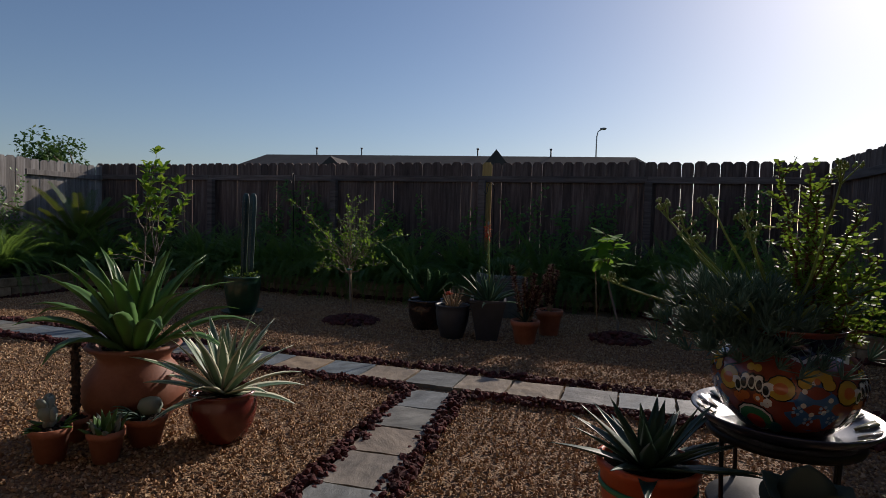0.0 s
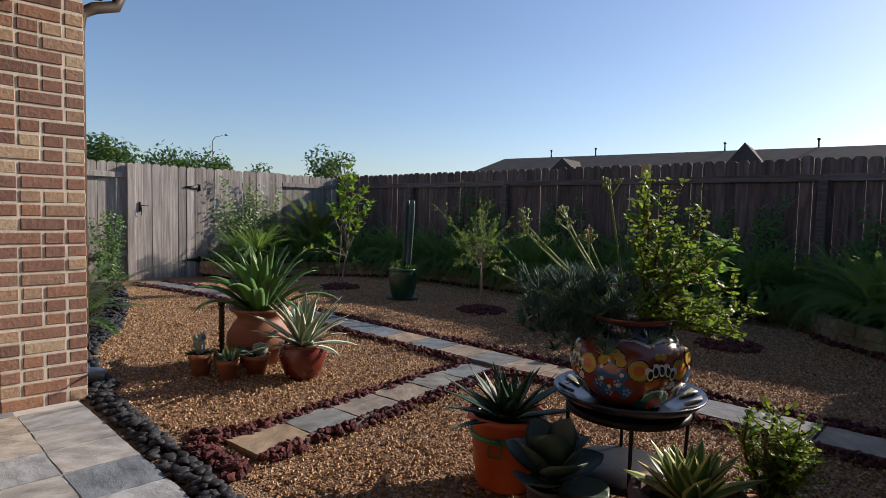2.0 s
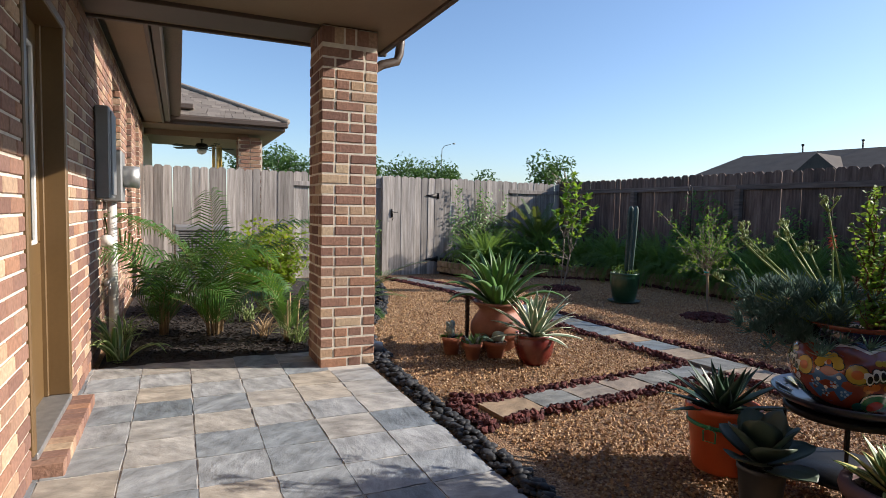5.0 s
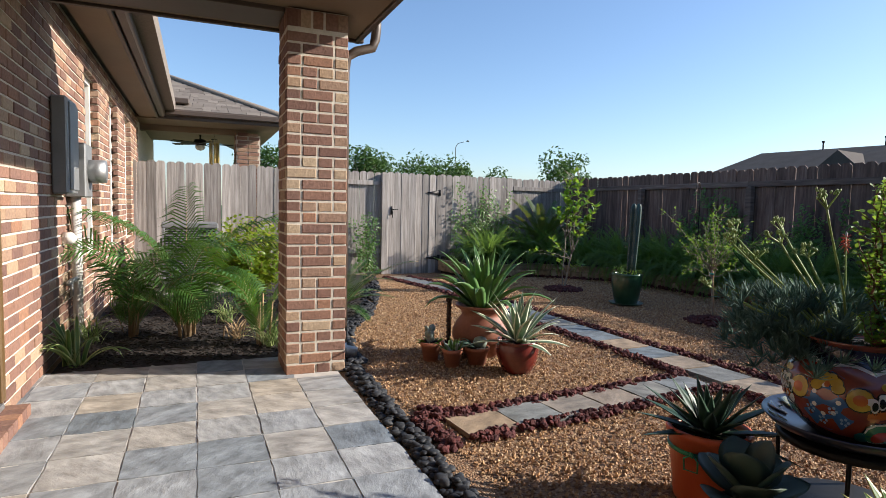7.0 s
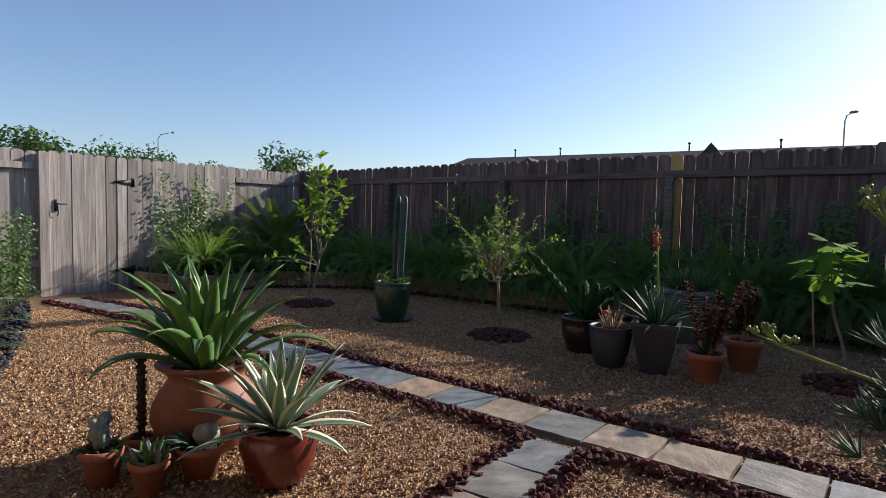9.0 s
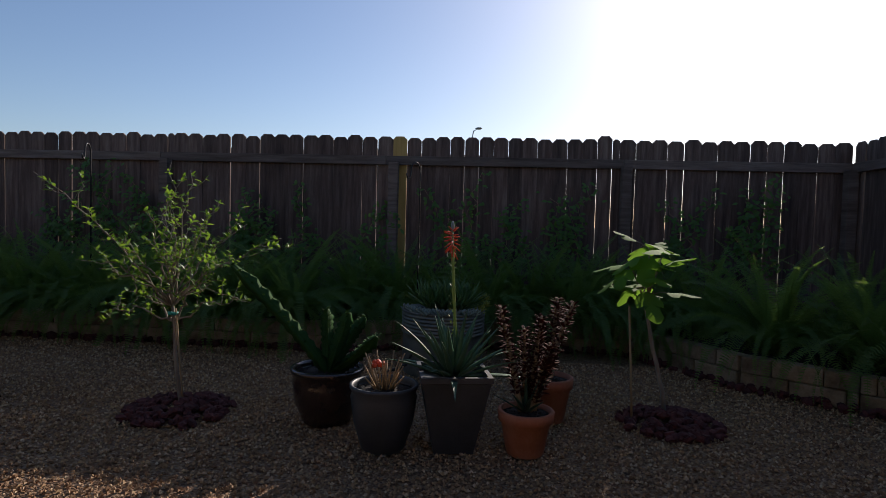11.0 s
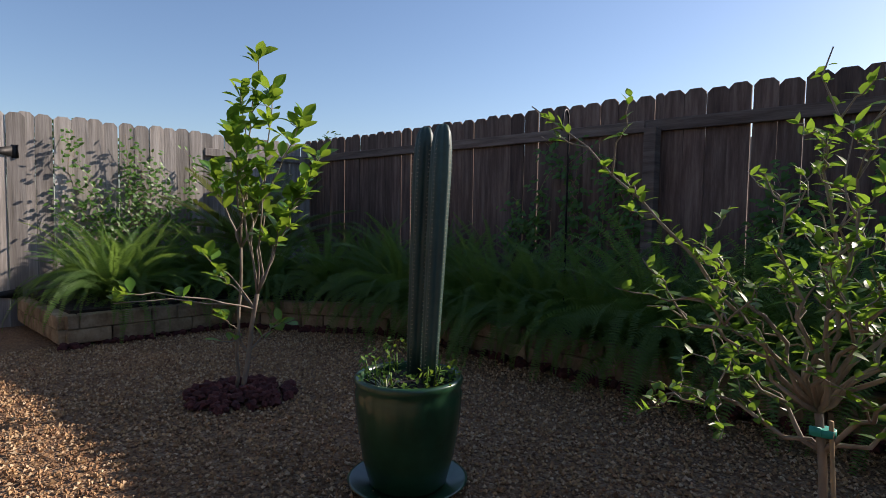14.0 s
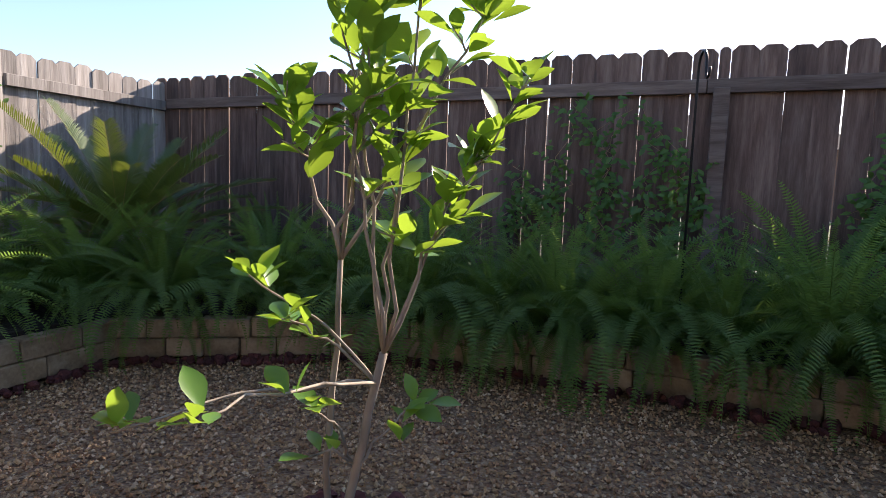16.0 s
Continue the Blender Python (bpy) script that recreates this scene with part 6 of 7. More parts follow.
    for tip, mid, w in (((-0.40, -0.24, 0.80), (-0.10, -0.10, 0.46), 0.028), ((0.10, 0.02, 0.56), (0.06, -0.02, 0.40), 0.030), ((0.26, -0.06, 0.46), (0.14, -0.05, 0.33), 0.028), ((-0.04, 0.10, 0.56), (-0.02, 0.06, 0.42), 0.027), ((0.16, 0.12, 0.52), (0.08, 0.06, 0.4), 0.026)):
        m = Mesh(); k = 22
        b0, m0, t0 = Vector((0, 0, 0.24)), Vector(mid), Vector(tip)
        pts = [(b0 * (1 - s / k) ** 2 + m0 * 2 * (s / k) * (1 - s / k) + t0 * (s / k) ** 2) for s in range(k + 1)]
        vs, fs, u = [], [], None
        for s, p in enumerate(pts):
            dr = (pts[min(s + 1, k)] - pts[max(s - 1, 0)]).normalized()
            u = dr.orthogonal().normalized() if u is None else (u - dr * u.dot(dr)).normalized()
            v = dr.cross(u)
            r = w * 1.35 * (0.85 + 0.3 * (s % 2)) * (1 if s < k - 1 else 0.5)
            for f in range(12):
                rr = (r, 0.010, 0.008, 0.010)[f % 4]
                aa = 2 * math.pi * f / 12
                vs.append(p + (u * math.cos(aa) + v * math.sin(aa)) * rr)
        for s in range(k):
            fs += [(s * 12 + f, s * 12 + (f + 1) % 12, s * 12 + 12 + (f + 1) % 12, s * 12 + 12 + f) for f in range(12)]
        fs += [tuple(range(12))[::-1], tuple(range(k * 12, k * 12 + 12))]
        m.add(vs, fs)
        arm = part("arm", m, M_EUPH, e)
        if w > 0.025:
            m = Mesh()
            for s in [q for q in range(8, k + 1) for _ in (0, 1, 2)]:
                p = pts[s]; az = rnd.uniform(0, 6.3)
                leaf(m, p, heading(az, 0.6), Vector((0, 0, 1)), 0.035, 0.016, 0.1, 0.1, 3)
            tagged(part("leaflet_cover", m, M_EUPH, arm), kind="stuff")
    # dark round pot with red bloom
    d = thing("potted_crown_of_thorns", "dark round pot with a low thorny plant and red bloom", "potted plant", -0.65, 5.18, 0)
    pot(d, [(0.09, 0), (0.10, 0.012), (0.135, 0.13), (0.15, 0.24), (0.143, 0.265), (0.155, 0.285), (0.155, 0.297)], M_DARKPOT, 0.265, 0.138, 0.014, label="dark charcoal pot")
    for i in range(26):
        m = Mesh(); az = i * 2.4; tube(m, [(0.03 * math.cos(az), 0.03 * math.sin(az), 0.26), (0.09 * math.cos(az), 0.09 * math.sin(az), 0.33 + 0.05 * (i % 3))], [0.006, 0.003], 5)
        part("stem", m, M_TAN, d)
    m = Mesh()
    for i in range(7):
        stone(m, (rnd.gauss(-0.02, 0.02), rnd.gauss(-0.04, 0.02), 0.38 + rnd.uniform(0, 0.025)), (0.014, 0.014, 0.012), rnd, 0.2)
    part("bloom", m, M_FLOWER, d, "small red bloom")
    # square pot with aloe and flower spike
    s = thing("potted_aloe", "blue-green aloe with coral flower spike in a square dark pot", "potted plant", -0.345, 5.245, 0, 12)
    m = Mesh()
    lv = [(0.088, 0.0), (0.15, 0.33), (0.158, 0.335), (0.158, 0.36), (0.138, 0.36), (0.130, 0.32)]
    for h, z in lv:
        m.v += [(-h, -h, z), (h, -h, z), (h, h, z), (-h, h, z)]; m.uv += [(0, 0)] * 4
    for i in range(len(lv) - 1):
        m.f += [(i * 4 + k, i * 4 + (k + 1) % 4, i * 4 + 4 + (k + 1) % 4, i * 4 + 4 + k) for k in range(4)]
    m.f += [(3, 2, 1, 0), tuple(20 + k for k in range(4))]
    part("square_pot", m, M_DARKPOT, s, "tall square charcoal pot", smooth=False)
    rosette(s, 0.33, 40, 0.33, 0.034, M_ALOE, rnd, (0.1, 1.5), (-0.1, 0.5), 0.05, 0.2, 0.3, tip=0.2)
    m = Mesh(); tube(m, [(0.02, 0, 0.36), (0.0, 0, 0.6), (-0.015, 0, 0.85), (-0.02, 0, 1.0)], [0.009, 0.0075, 0.0065, 0.005], 8); st = part("flower_stem", m, M_STALK, s)
    m = Mesh()
    for i in range(38):
        z = 0.50 + 0.42 * i / 38; az = i * 2.4
        leaf(m, (-0.012 + 0.008 * math.cos(az), 0.008 * math.sin(az), z), heading(az, 0.9), Vector((0, 0, 1)), 0.016, 0.008, 0.1, 0.0, 2)
    tagged(part("bract_cover", m, M_STALK, st), kind="stuff")
    m = Mesh()
    for i in range(34):
        z = 0.91 + 0.085 * i / 34; az = i * 2.4; el = -1.25 + 1.9 * i / 34 + rnd.uniform(-0.35, 0.35)
        p = Vector((-0.02, 0, z)); d2 = heading(az, el); ln = rnd.choice((0.035, 0.045, 0.055)) * (1 - 0.3 * i / 34)
        tube(m, [p, p + d2 * ln * 0.5, p + d2 * ln], [0.002, 0.0035, 0.0022], 5)
    bud = Mesh(); stone(bud, (-0.02, 0, 1.012), (0.009, 0.009, 0.026), rnd, 0.1, 8, 5, 0); part("bud", bud, M_GHOST, st, "grey-green closed bud tip")
    tagged(part("flower_head", m, M_FLOWER, st, "coral red tubular florets"), kind="stuff")
    # two terracotta pots with dark red succulents
    for x, y, r, h, lab, arms in ((-0.01, 5.23, 0.118, 0.20, "dark red leafy succulent in a terracotta pot", ((-0.13, -0.03, 0.66), (-0.02, 0.02, 0.56), (0.20, 0.06, 0.68), (0.10, -0.02, 0.50), (0.06, 0.05, 0.6))),
                                  (0.13, 5.70, 0.12, 0.235, "dark red leafy succulent in a terracotta pot behind", ((0.02, -0.10, 0.66), (0.06, 0.02, 0.6), (-0.05, 0.0, 0.55)))):
        t = thing("potted_red_succulent", lab, "potted plant", x, y, 0, group="red succulent pots")
        pot(t, [(r * 0.68, 0), (r * 0.72, 0.008), (r * 0.95, h * 0.76), (r * 1.05, h * 0.77), (r * 1.08, h * 0.98), (r * 1.04, h)], M_TERRA, h * 0.9, r * 0.88, 0.012, label="terracotta pot with a banded rim")
        stems, leaves = Mesh(), Mesh()
        for tip in arms:
            b0, t0 = Vector((tip[0] * 0.15, tip[1] * 0.15, h * 0.85)), Vector(tip)
            pts = [b0.lerp(t0, q / 8) + Vector((0, 0, 0.03 * math.sin(q / 8 * 3.1))) for q in range(9)]
            tube(stems, pts, [0.014 - 0.001 * q for q in range(9)], 6)
            for q in range(130):
                f = 0.2 + 0.8 * q / 130; p = b0.lerp(t0, f); az = q * 2.4
                blade(leaves, p + heading(az, 0) * 0.01, az, rnd.uniform(-0.2, 1.0), rnd.uniform(0.022, 0.038), 0.018, 0.4, 0.12, 4, 1.4, 0.2)
        tagged(part("stem_tangle", stems, M_TAN, t), kind="stuff")
        tagged(part("leaves", leaves, M_DARKRED, t), kind="stuff")
        if "behind" not in lab:
            for i in range(16):
                m = Mesh(); blade(m, (0, 0, h * 0.9), i * 2.4, rnd.uniform(0.5, 1.3), 0.2, 0.022, 0.2, 0.2, 6); part("strap_leaf", m, M_ALOE_D, t)
    # corrugated tub
    c = thing("corrugated_tub", "round corrugated metal tub planted with spiky and rosette succulents", "planter", -0.52, 6.62, 0)
    prof = [(0.27, 0.0), (0.275, 0.01)]
    for i in range(9):
        z = 0.03 + 0.026 * i
        prof += [(0.278, z)]
    for i in range(6):
        z = 0.27 + 0.024 * i
        prof += [(0.277, z), (0.287, z + 0.006), (0.287, z + 0.014), (0.277, z + 0.020)]
    prof += [(0.285, 0.418), (0.289, 0.426), (0.284, 0.432)]
    pot(c, prof, M_TUB, 0.405, 0.27, 0.006, 56, label="corrugated metal tub", name="tub")
    m = Mesh()
    for k in range(13):
        q = Vector((rnd.uniform(-0.15, 0.17), rnd.uniform(-0.12, 0.15), 0.44))
        for i in range(26):
            az = i * 2.4; blade(m, q, az, 0.35 + 1.15 * i / 26, rnd.uniform(0.15, 0.235), 0.030, 0.1, 0.25, 5, 0.2, 0.2)
    tagged(part("spiky_leaves", m, M_AGAVE, c), kind="stuff")
    for k in range(20):
        a = -2.9 + 2.6 * k / 19 + rnd.uniform(-0.05, 0.05); q = 0.262 + rnd.uniform(-0.03, 0.02)
        m = Mesh()
        for i in range(13):
            blade(m, (q * math.cos(a), q * math.sin(a), 0.42), i * 2.4, 0.2 + 1.1 * i / 13, 0.052, 0.030, 0.1, 0.25, 4, 1.0, 0.2, 0, 0.5)
        tagged(part("rosette", m, M_YROSE if k > 17 else M_GHOST, c), kind="stuff")
    for k in range(5):
        m = Mesh(); x, y = 0.27 + rnd.uniform(-0.04, 0.05), rnd.uniform(-0.12, 0.06)
        for i in range(12):
            blade(m, (x, y, 0.42 + 0.02 * k), i * 2.4, 0.2 + 1.1 * i / 12, 0.05, 0.025, 0.1, 0.2, 4, 1.0, 0.2, 0, 0.5)
        tagged(part("rosette", m, M_YROSE, c), kind="stuff")


# ---- small trees ----
def branch(stems, a, b, r0, r1, rnd, sag=0.0, k=7, wob=0.02):
    a, b = Vector(a), Vector(b)
    pts = []
    for i in range(k + 1):
        t = i / k
        p = a.lerp(b, t) + Vector((0, 0, sag * math.sin(math.pi * t)))
        if 0 < i < k:
            p += Vector((rnd.uniform(-wob, wob), rnd.uniform(-wob, wob), rnd.uniform(-wob, wob)))
        pts.append(p)
    tube(stems, pts, [r0 + (r1 - r0) * i / k for i in range(k + 1)], 6)
    return pts


def build_citrus():
    rnd = random.Random(81)
    t = thing("citrus_tree", "young citrus tree with glossy bright green leaves and twin pale trunks", "tree", -4.345, 5.445, gz(-4.345))
    stems, lv = Mesh(), Mesh()

    def tuft(p, d, count, size):
        for i in range(count):
            az = i * 2.4 + rnd.uniform(-0.4, 0.4)
            o = (d * rnd.uniform(0.3, 1.0) + heading(az, rnd.uniform(-0.1, 0.9))).normalized()
            s = size * rnd.uniform(0.7, 1.2)
            leaf(lv, Vector(p) - d * rnd.uniform(0, 0.09) + o * 0.01, o, Vector((0, 0, 1)) + Vector((rnd.gauss(0, 0.3), rnd.gauss(0, 0.3), 0)), s, s * 0.56, 0.22, rnd.uniform(0.0, 0.3), 6, 1.3)
    main = branch(stems, (0.0, 0.0, 0), (0.11, 0.03, 0.52), 0.014, 0.011, rnd, wob=0.006)
    second = branch(stems, (-0.03, -0.02, 0), (0.0, 0.0, 0.74), 0.010, 0.007, rnd, wob=0.008)
    goals = ((0.11, 0.04, 1.70), (0.17, 0.08, 1.50), (0.40, 0.22, 1.20), (0.32, 0.17, 1.36), (0.02, -0.06, 1.32), (0.04, -0.02, 1.50), (-0.10, -0.10, 1.12), (0.10, 0.08, 1.12), (0.30, 0.14, 1.02), (0.14, -0.10, 1.26))
    for i, goal in enumerate(goals):
        src = main[-1] if i % 3 else second[-1]
        pts = branch(stems, src, goal, 0.0058, 0.0022, rnd, 0.02, 9, 0.016)
        d = (pts[-1] - pts[-3]).normalized()
        tuft(pts[-1], d, 9, 0.092)
        for k in (4, 5, 6, 7, 8):
            if rnd.random() < 0.85:
                o = heading(rnd.uniform(0, 6.3), rnd.uniform(0.3, 1.1))
                tw = branch(stems, pts[k], pts[k] + o * rnd.uniform(0.04, 0.09), 0.0028, 0.0015, rnd, 0, 3, 0.004)
                tuft(tw[-1], o, 6, 0.088)
    # low side shoots, two reaching far out
    for goal, n in (((-0.19, -0.11, 0.70), 9), ((-0.12, -0.10, 0.60), 6), ((0.13, -0.60, 0.57), 6), ((-0.07, -0.57, 0.51), 5), ((0.0, -0.12, 0.42), 4), ((0.18, 0.15, 0.37), 6), ((-0.03, -0.1, 0.28), 4)):
        src = main[-2] if goal[2] > 0.45 else main[3]
        pts = branch(stems, src, goal, 0.0045, 0.002, rnd, 0.03, 8, 0.012)
        tuft(pts[-1], (pts[-1] - pts[-3]).normalized(), n, 0.070 if goal[1] < -0.5 else 0.085)
        if n > 5:
            tuft(pts[-4], heading(rnd.uniform(0, 6.3), 0.6), 4, 0.075)
    t.scale = (1.0, 1.0, 1.035)
    part("trunk", stems, M_BARK, t)
    part("crown", lv, M_CITRUS, t)


def build_bush():
    rnd = random.Random(83)
    t = thing("small_tree", "small wiry tree with sparse tiny green leaves and a staked trunk", "tree", -1.81, 5.46, 0)
    stems, lv = Mesh(), Mesh()
    trunk = branch(stems, (0.03, 0.02, 0), (-0.01, 0.0, 0.56), 0.012, 0.009, rnd, wob=0.005)

    def dress(pts, gap=0.024):
        for a, b in zip(pts[2:], pts[3:]):
            for _ in range(max(1, int((b - a).length / gap))):
                c = a.lerp(b, rnd.random())
                for _ in range(2):
                    o = heading(rnd.uniform(0, 6.3), rnd.uniform(-0.2, 1.2))
                    leaf(lv, c, o, Vector((rnd.gauss(0, 0.3), rnd.gauss(0, 0.3), 1)), rnd.uniform(0.022, 0.042), rnd.uniform(0.012, 0.021), 0.2, 0.2, 3)
    goals = [(-0.60, -0.21, 0.72), (0.50, 0.17, 0.42), (-0.34, -0.1, 0.25), (0.36, 0.1, 0.08), (-0.02, 0.0, 0.80), (0.06, 0.04, 0.76), (0.20, 0.07, 0.60), (-0.12, -0.05, 0.55), (0.3, 0.12, 0.50), (-0.25, -0.06, 0.40),
             (0.15, -0.25, 0.35), (0.0, 0.25, 0.45), (-0.15, 0.2, 0.35), (0.2, 0.25, 0.3), (-0.2, -0.25, 0.3), (0.28, -0.16, 0.2), (-0.3, 0.06, 0.12), (0.35, 0.0, 0.30), (0.05, -0.2, 0.5), (-0.36, -0.05, 0.02)]
    for g in goals:
        src = trunk[-1] if g[2] > 0.2 else trunk[-2]
        goal = Vector((g[0], g[1], 0.5 + g[2]))
        pts = branch(stems, src, goal, 0.006, 0.0015, rnd, 0.04, 10, 0.02)
        dress(pts)
        for k in (3, 4, 5, 6, 7, 8):
            o = ((pts[k + 1] - pts[k]).normalized() + heading(rnd.uniform(0, 6.3), rnd.uniform(-0.4, 0.9)) * 1.1).normalized()
            sub = branch(stems, pts[k], pts[k] + o * rnd.uniform(0.07, 0.20), 0.0025, 0.001, rnd, 0, 5, 0.01)
            dress(sub, 0.02)
    part("trunk", stems, M_BARK, t)
    part("crown", lv, M_BUSH, t)
    m = Mesh(); tube(m, [(0.05, 0.01, 0.0), (0.015, -0.012, 0.55)], 0.005, 6); part("stake", m, M_TAN, t, "thin bamboo stake")
    m = Mesh(); lathe(m, [(0.016, 0.515), (0.019, 0.515), (0.019, 0.53), (0.016, 0.53)], 14, c=(0.005, -0.003, 0)); box(m, (-0.01, -0.022, 0.525), (0.02, 0.008, 0.018)); part("tie", m, surf("teal_tie", [(0.02, 0.30, 0.24), (0.03, 0.36, 0.3)], 5, 0.5, 0), t, "teal plastic tree tie")


def build_fig():
    rnd = random.Random(85)
    t = thing("fig_tree", "young fig tree with broad lobed leaves on a leaning stem", "tree", 0.77, 5.79, 0)
    stems, lv = Mesh(), Mesh()
    tr = branch(stems, (0, 0, 0), (-0.15, -0.05, 0.62), 0.013, 0.009, rnd, 0.0, 8, 0.006)
    for i in range(26):
        az = i * 2.4
        top = tr[-1] + Vector((rnd.gauss(0, 0.035), rnd.gauss(0, 0.03), rnd.uniform(0.0, 0.30)))
        if i < 8:
            branch(stems, tr[-1], top, 0.006, 0.003, rnd, 0, 4, 0.008)
        d = heading(az, rnd.uniform(-0.1, 0.7))
        pet = top + d * rnd.uniform(0.03, 0.10)
        tube(stems, [top, (top + pet) / 2 + Vector((0, 0, 0.008)), pet], 0.0025, 4)
        s = rnd.uniform(0.12, 0.19)
        side = d.cross(Vector((0, 0, 1))).normalized()
        dd = (d + Vector((0, 0, rnd.uniform(-1.1, 0.2)))).normalized()
        up = side.cross(dd)
        # three rounded lobes
        out = [(0, -0.05), (0.22, 0.02), (0.42, 0.25), (0.40, 0.48), (0.24, 0.46), (0.22, 0.62), (0.26, 0.82), (0.10, 1.0), (0, 1.04)]
        out = out + [(-x, y) for x, y in out[-2:0:-1]]
        vs = [pet + side * (x * s) + dd * (y * s) - up * (0.18 * s * (x * x * 3 + y * y * 0.6)) for x, y in out] + [pet + dd * (0.45 * s)]
        lv.add(vs, [(k, (k + 1) % len(out), len(out)) for k in range(len(out))])
    part("trunk", stems, M_BARK, t)
    part("crown", lv, M_FIG, t)
    m = Mesh(); tube(m, [(-0.20, -0.08, 0), (-0.24, -0.09, 0.62)], 0.006, 6); part("stake", m, M_TAN, t, "thin bamboo stake")


# ---- ferns, palms, vines ----
def frond_data(seed, el, length, bend):
    rnd = random.Random(seed)
    m = Mesh()
    frond(m, (0.03, 0, 0), 0.0, el, length, bend, 0.047, 58, rnd, 0.0095, 0.20, rnd.uniform(-0.8, 0.8), 0.55, None, 0.25, 0.05)
    return m.data("frond", M_FERN)


def build_ferns():
    rnd = random.Random(91)
    kinds = []
    for i in range(18):
        t = i / 17
        kinds.append(frond_data(400 + i, 0.75 + 0.7 * t, 0.86 + 0.04 * t, 2.35 + 0.4 * t) if i < 10 else frond_data(400 + i, 0.85 + 0.65 * t, 0.82 - 0.06 * t, 2.3 - 1.5 * t))

    drooping = [frond_data(500 + i, 0.50 - 0.05 * i, 0.66 + 0.03 * i, 2.0 + 0.05 * i) for i in range(6)]

    def fern(x, y, z, s, label, count=84, over=None):
        """over: the way, in degrees, in which more fronds hang over the edge of the bed."""
        turn = rnd.uniform(0, 360)
        f = thing("fern", label, "fern", x, y, z, turn, group="ferns in the raised beds")
        for i in range(rnd.choice((0, 6, 12, 20)) if over is not None else 0):
            ob = part("frond", rnd.choice(drooping), None, f)
            q = s * rnd.uniform(0.55, 1.0)
            ob.matrix_basis = pose(0, 0, rnd.uniform(0, 0.1), rnd.uniform(-14, 14), rnd.uniform(-10, 10), over - turn + rnd.uniform(-62, 62)) @ Matrix.Diagonal((q, q, q, 1))
        for i in range(count):
            k = min(17, max(0, int(18 * i / count) + rnd.choice((-1, 0, 1))))
            ob = part("frond", kinds[k], None, f)
            q = s * rnd.uniform(0.75, 1.12)
            ob.matrix_basis = pose(rnd.uniform(-0.06, 0.06), rnd.uniform(-0.06, 0.06), 0, rnd.uniform(-12, 12), rnd.uniform(-8, 8), i * 137.5 + rnd.uniform(-15, 15)) @ Matrix.Diagonal((q, q, q, 1))
    x = -6.3
    while x < 1.2:
        y = 7.17 if x < -1.4 else 7.55
        fern(x, y + rnd.uniform(-0.06, 0.08) + (0.0 if x > -5.3 else (x + 5.3) * 0.5), 0.2, rnd.uniform(0.85, 1.15), "arching green fern hanging over the stone bed", over=-90 if x > -5.3 else -60)
        x += rnd.uniform(0.30, 0.50)
    x = -6.6
    while x < 1.3:
        fern(x, 7.92, 0.22, rnd.uniform(0.75, 0.95), "arching green fern against the back fence")
        x += rnd.uniform(0.62, 0.8)
    for x, y, s in ((-6.78, 5.55, 1.05), (-6.95, 5.85, 0.9), (-7.35, 5.5, 0.85)):
        fern(x, y, 0.2, s, "sunlit bright green fern on the bed corner", over=-45)
    for x, y, s in ((-6.75, 6.45, 1.0), (-6.55, 6.85, 1.0), (-7.3, 6.4, 0.9), (1.72, 6.72, 1.1), (2.15, 6.42, 1.1), (1.5, 7.3, 1.0), (2.6, 6.0, 1.05), (2.4, 6.9, 1.0), (-7.5, 6.0, 0.9)):
        fern(x, y, 0.2, s, "arching green fern in the shaded bed")


def palm(name, label, x, y, z, seed, fronds, length, el, bend, wide, count, material, stemmat, pin, vee, canes=0, lean=0.8, taper=0.5, rz=0):
    rnd = random.Random(seed)
    t = thing(name, label, "palm", x, y, z, rz)
    st = Mesh()
    for i in range(fronds):
        m = Mesh(); az = i * 2.4 + rnd.uniform(-0.3, 0.3); q = 0.06 * (i % 3)
        e = el[0] + (el[1] - el[0]) * i / fronds
        base = Vector((q * math.cos(az), q * math.sin(az), 0.02))
        frond(m, base, az, e, length * rnd.uniform(0.75, 1.1), bend * rnd.uniform(0.7, 1.2), wide, count, rnd, pin, vee, 0.0, taper, st, lean)
        part("frond", m, material, t)
    for i in range(canes):
        az = rnd.uniform(0, 6.3); q = rnd.uniform(0.01, 0.07)
        tube(st, [(q * math.cos(az), q * math.sin(az), 0), (q * 1.4 * math.cos(az), q * 1.4 * math.sin(az), rnd.uniform(0.2, 0.45))], [0.012, 0.006], 6)
    tagged(part("rib_core", st, stemmat, t), kind="stuff")


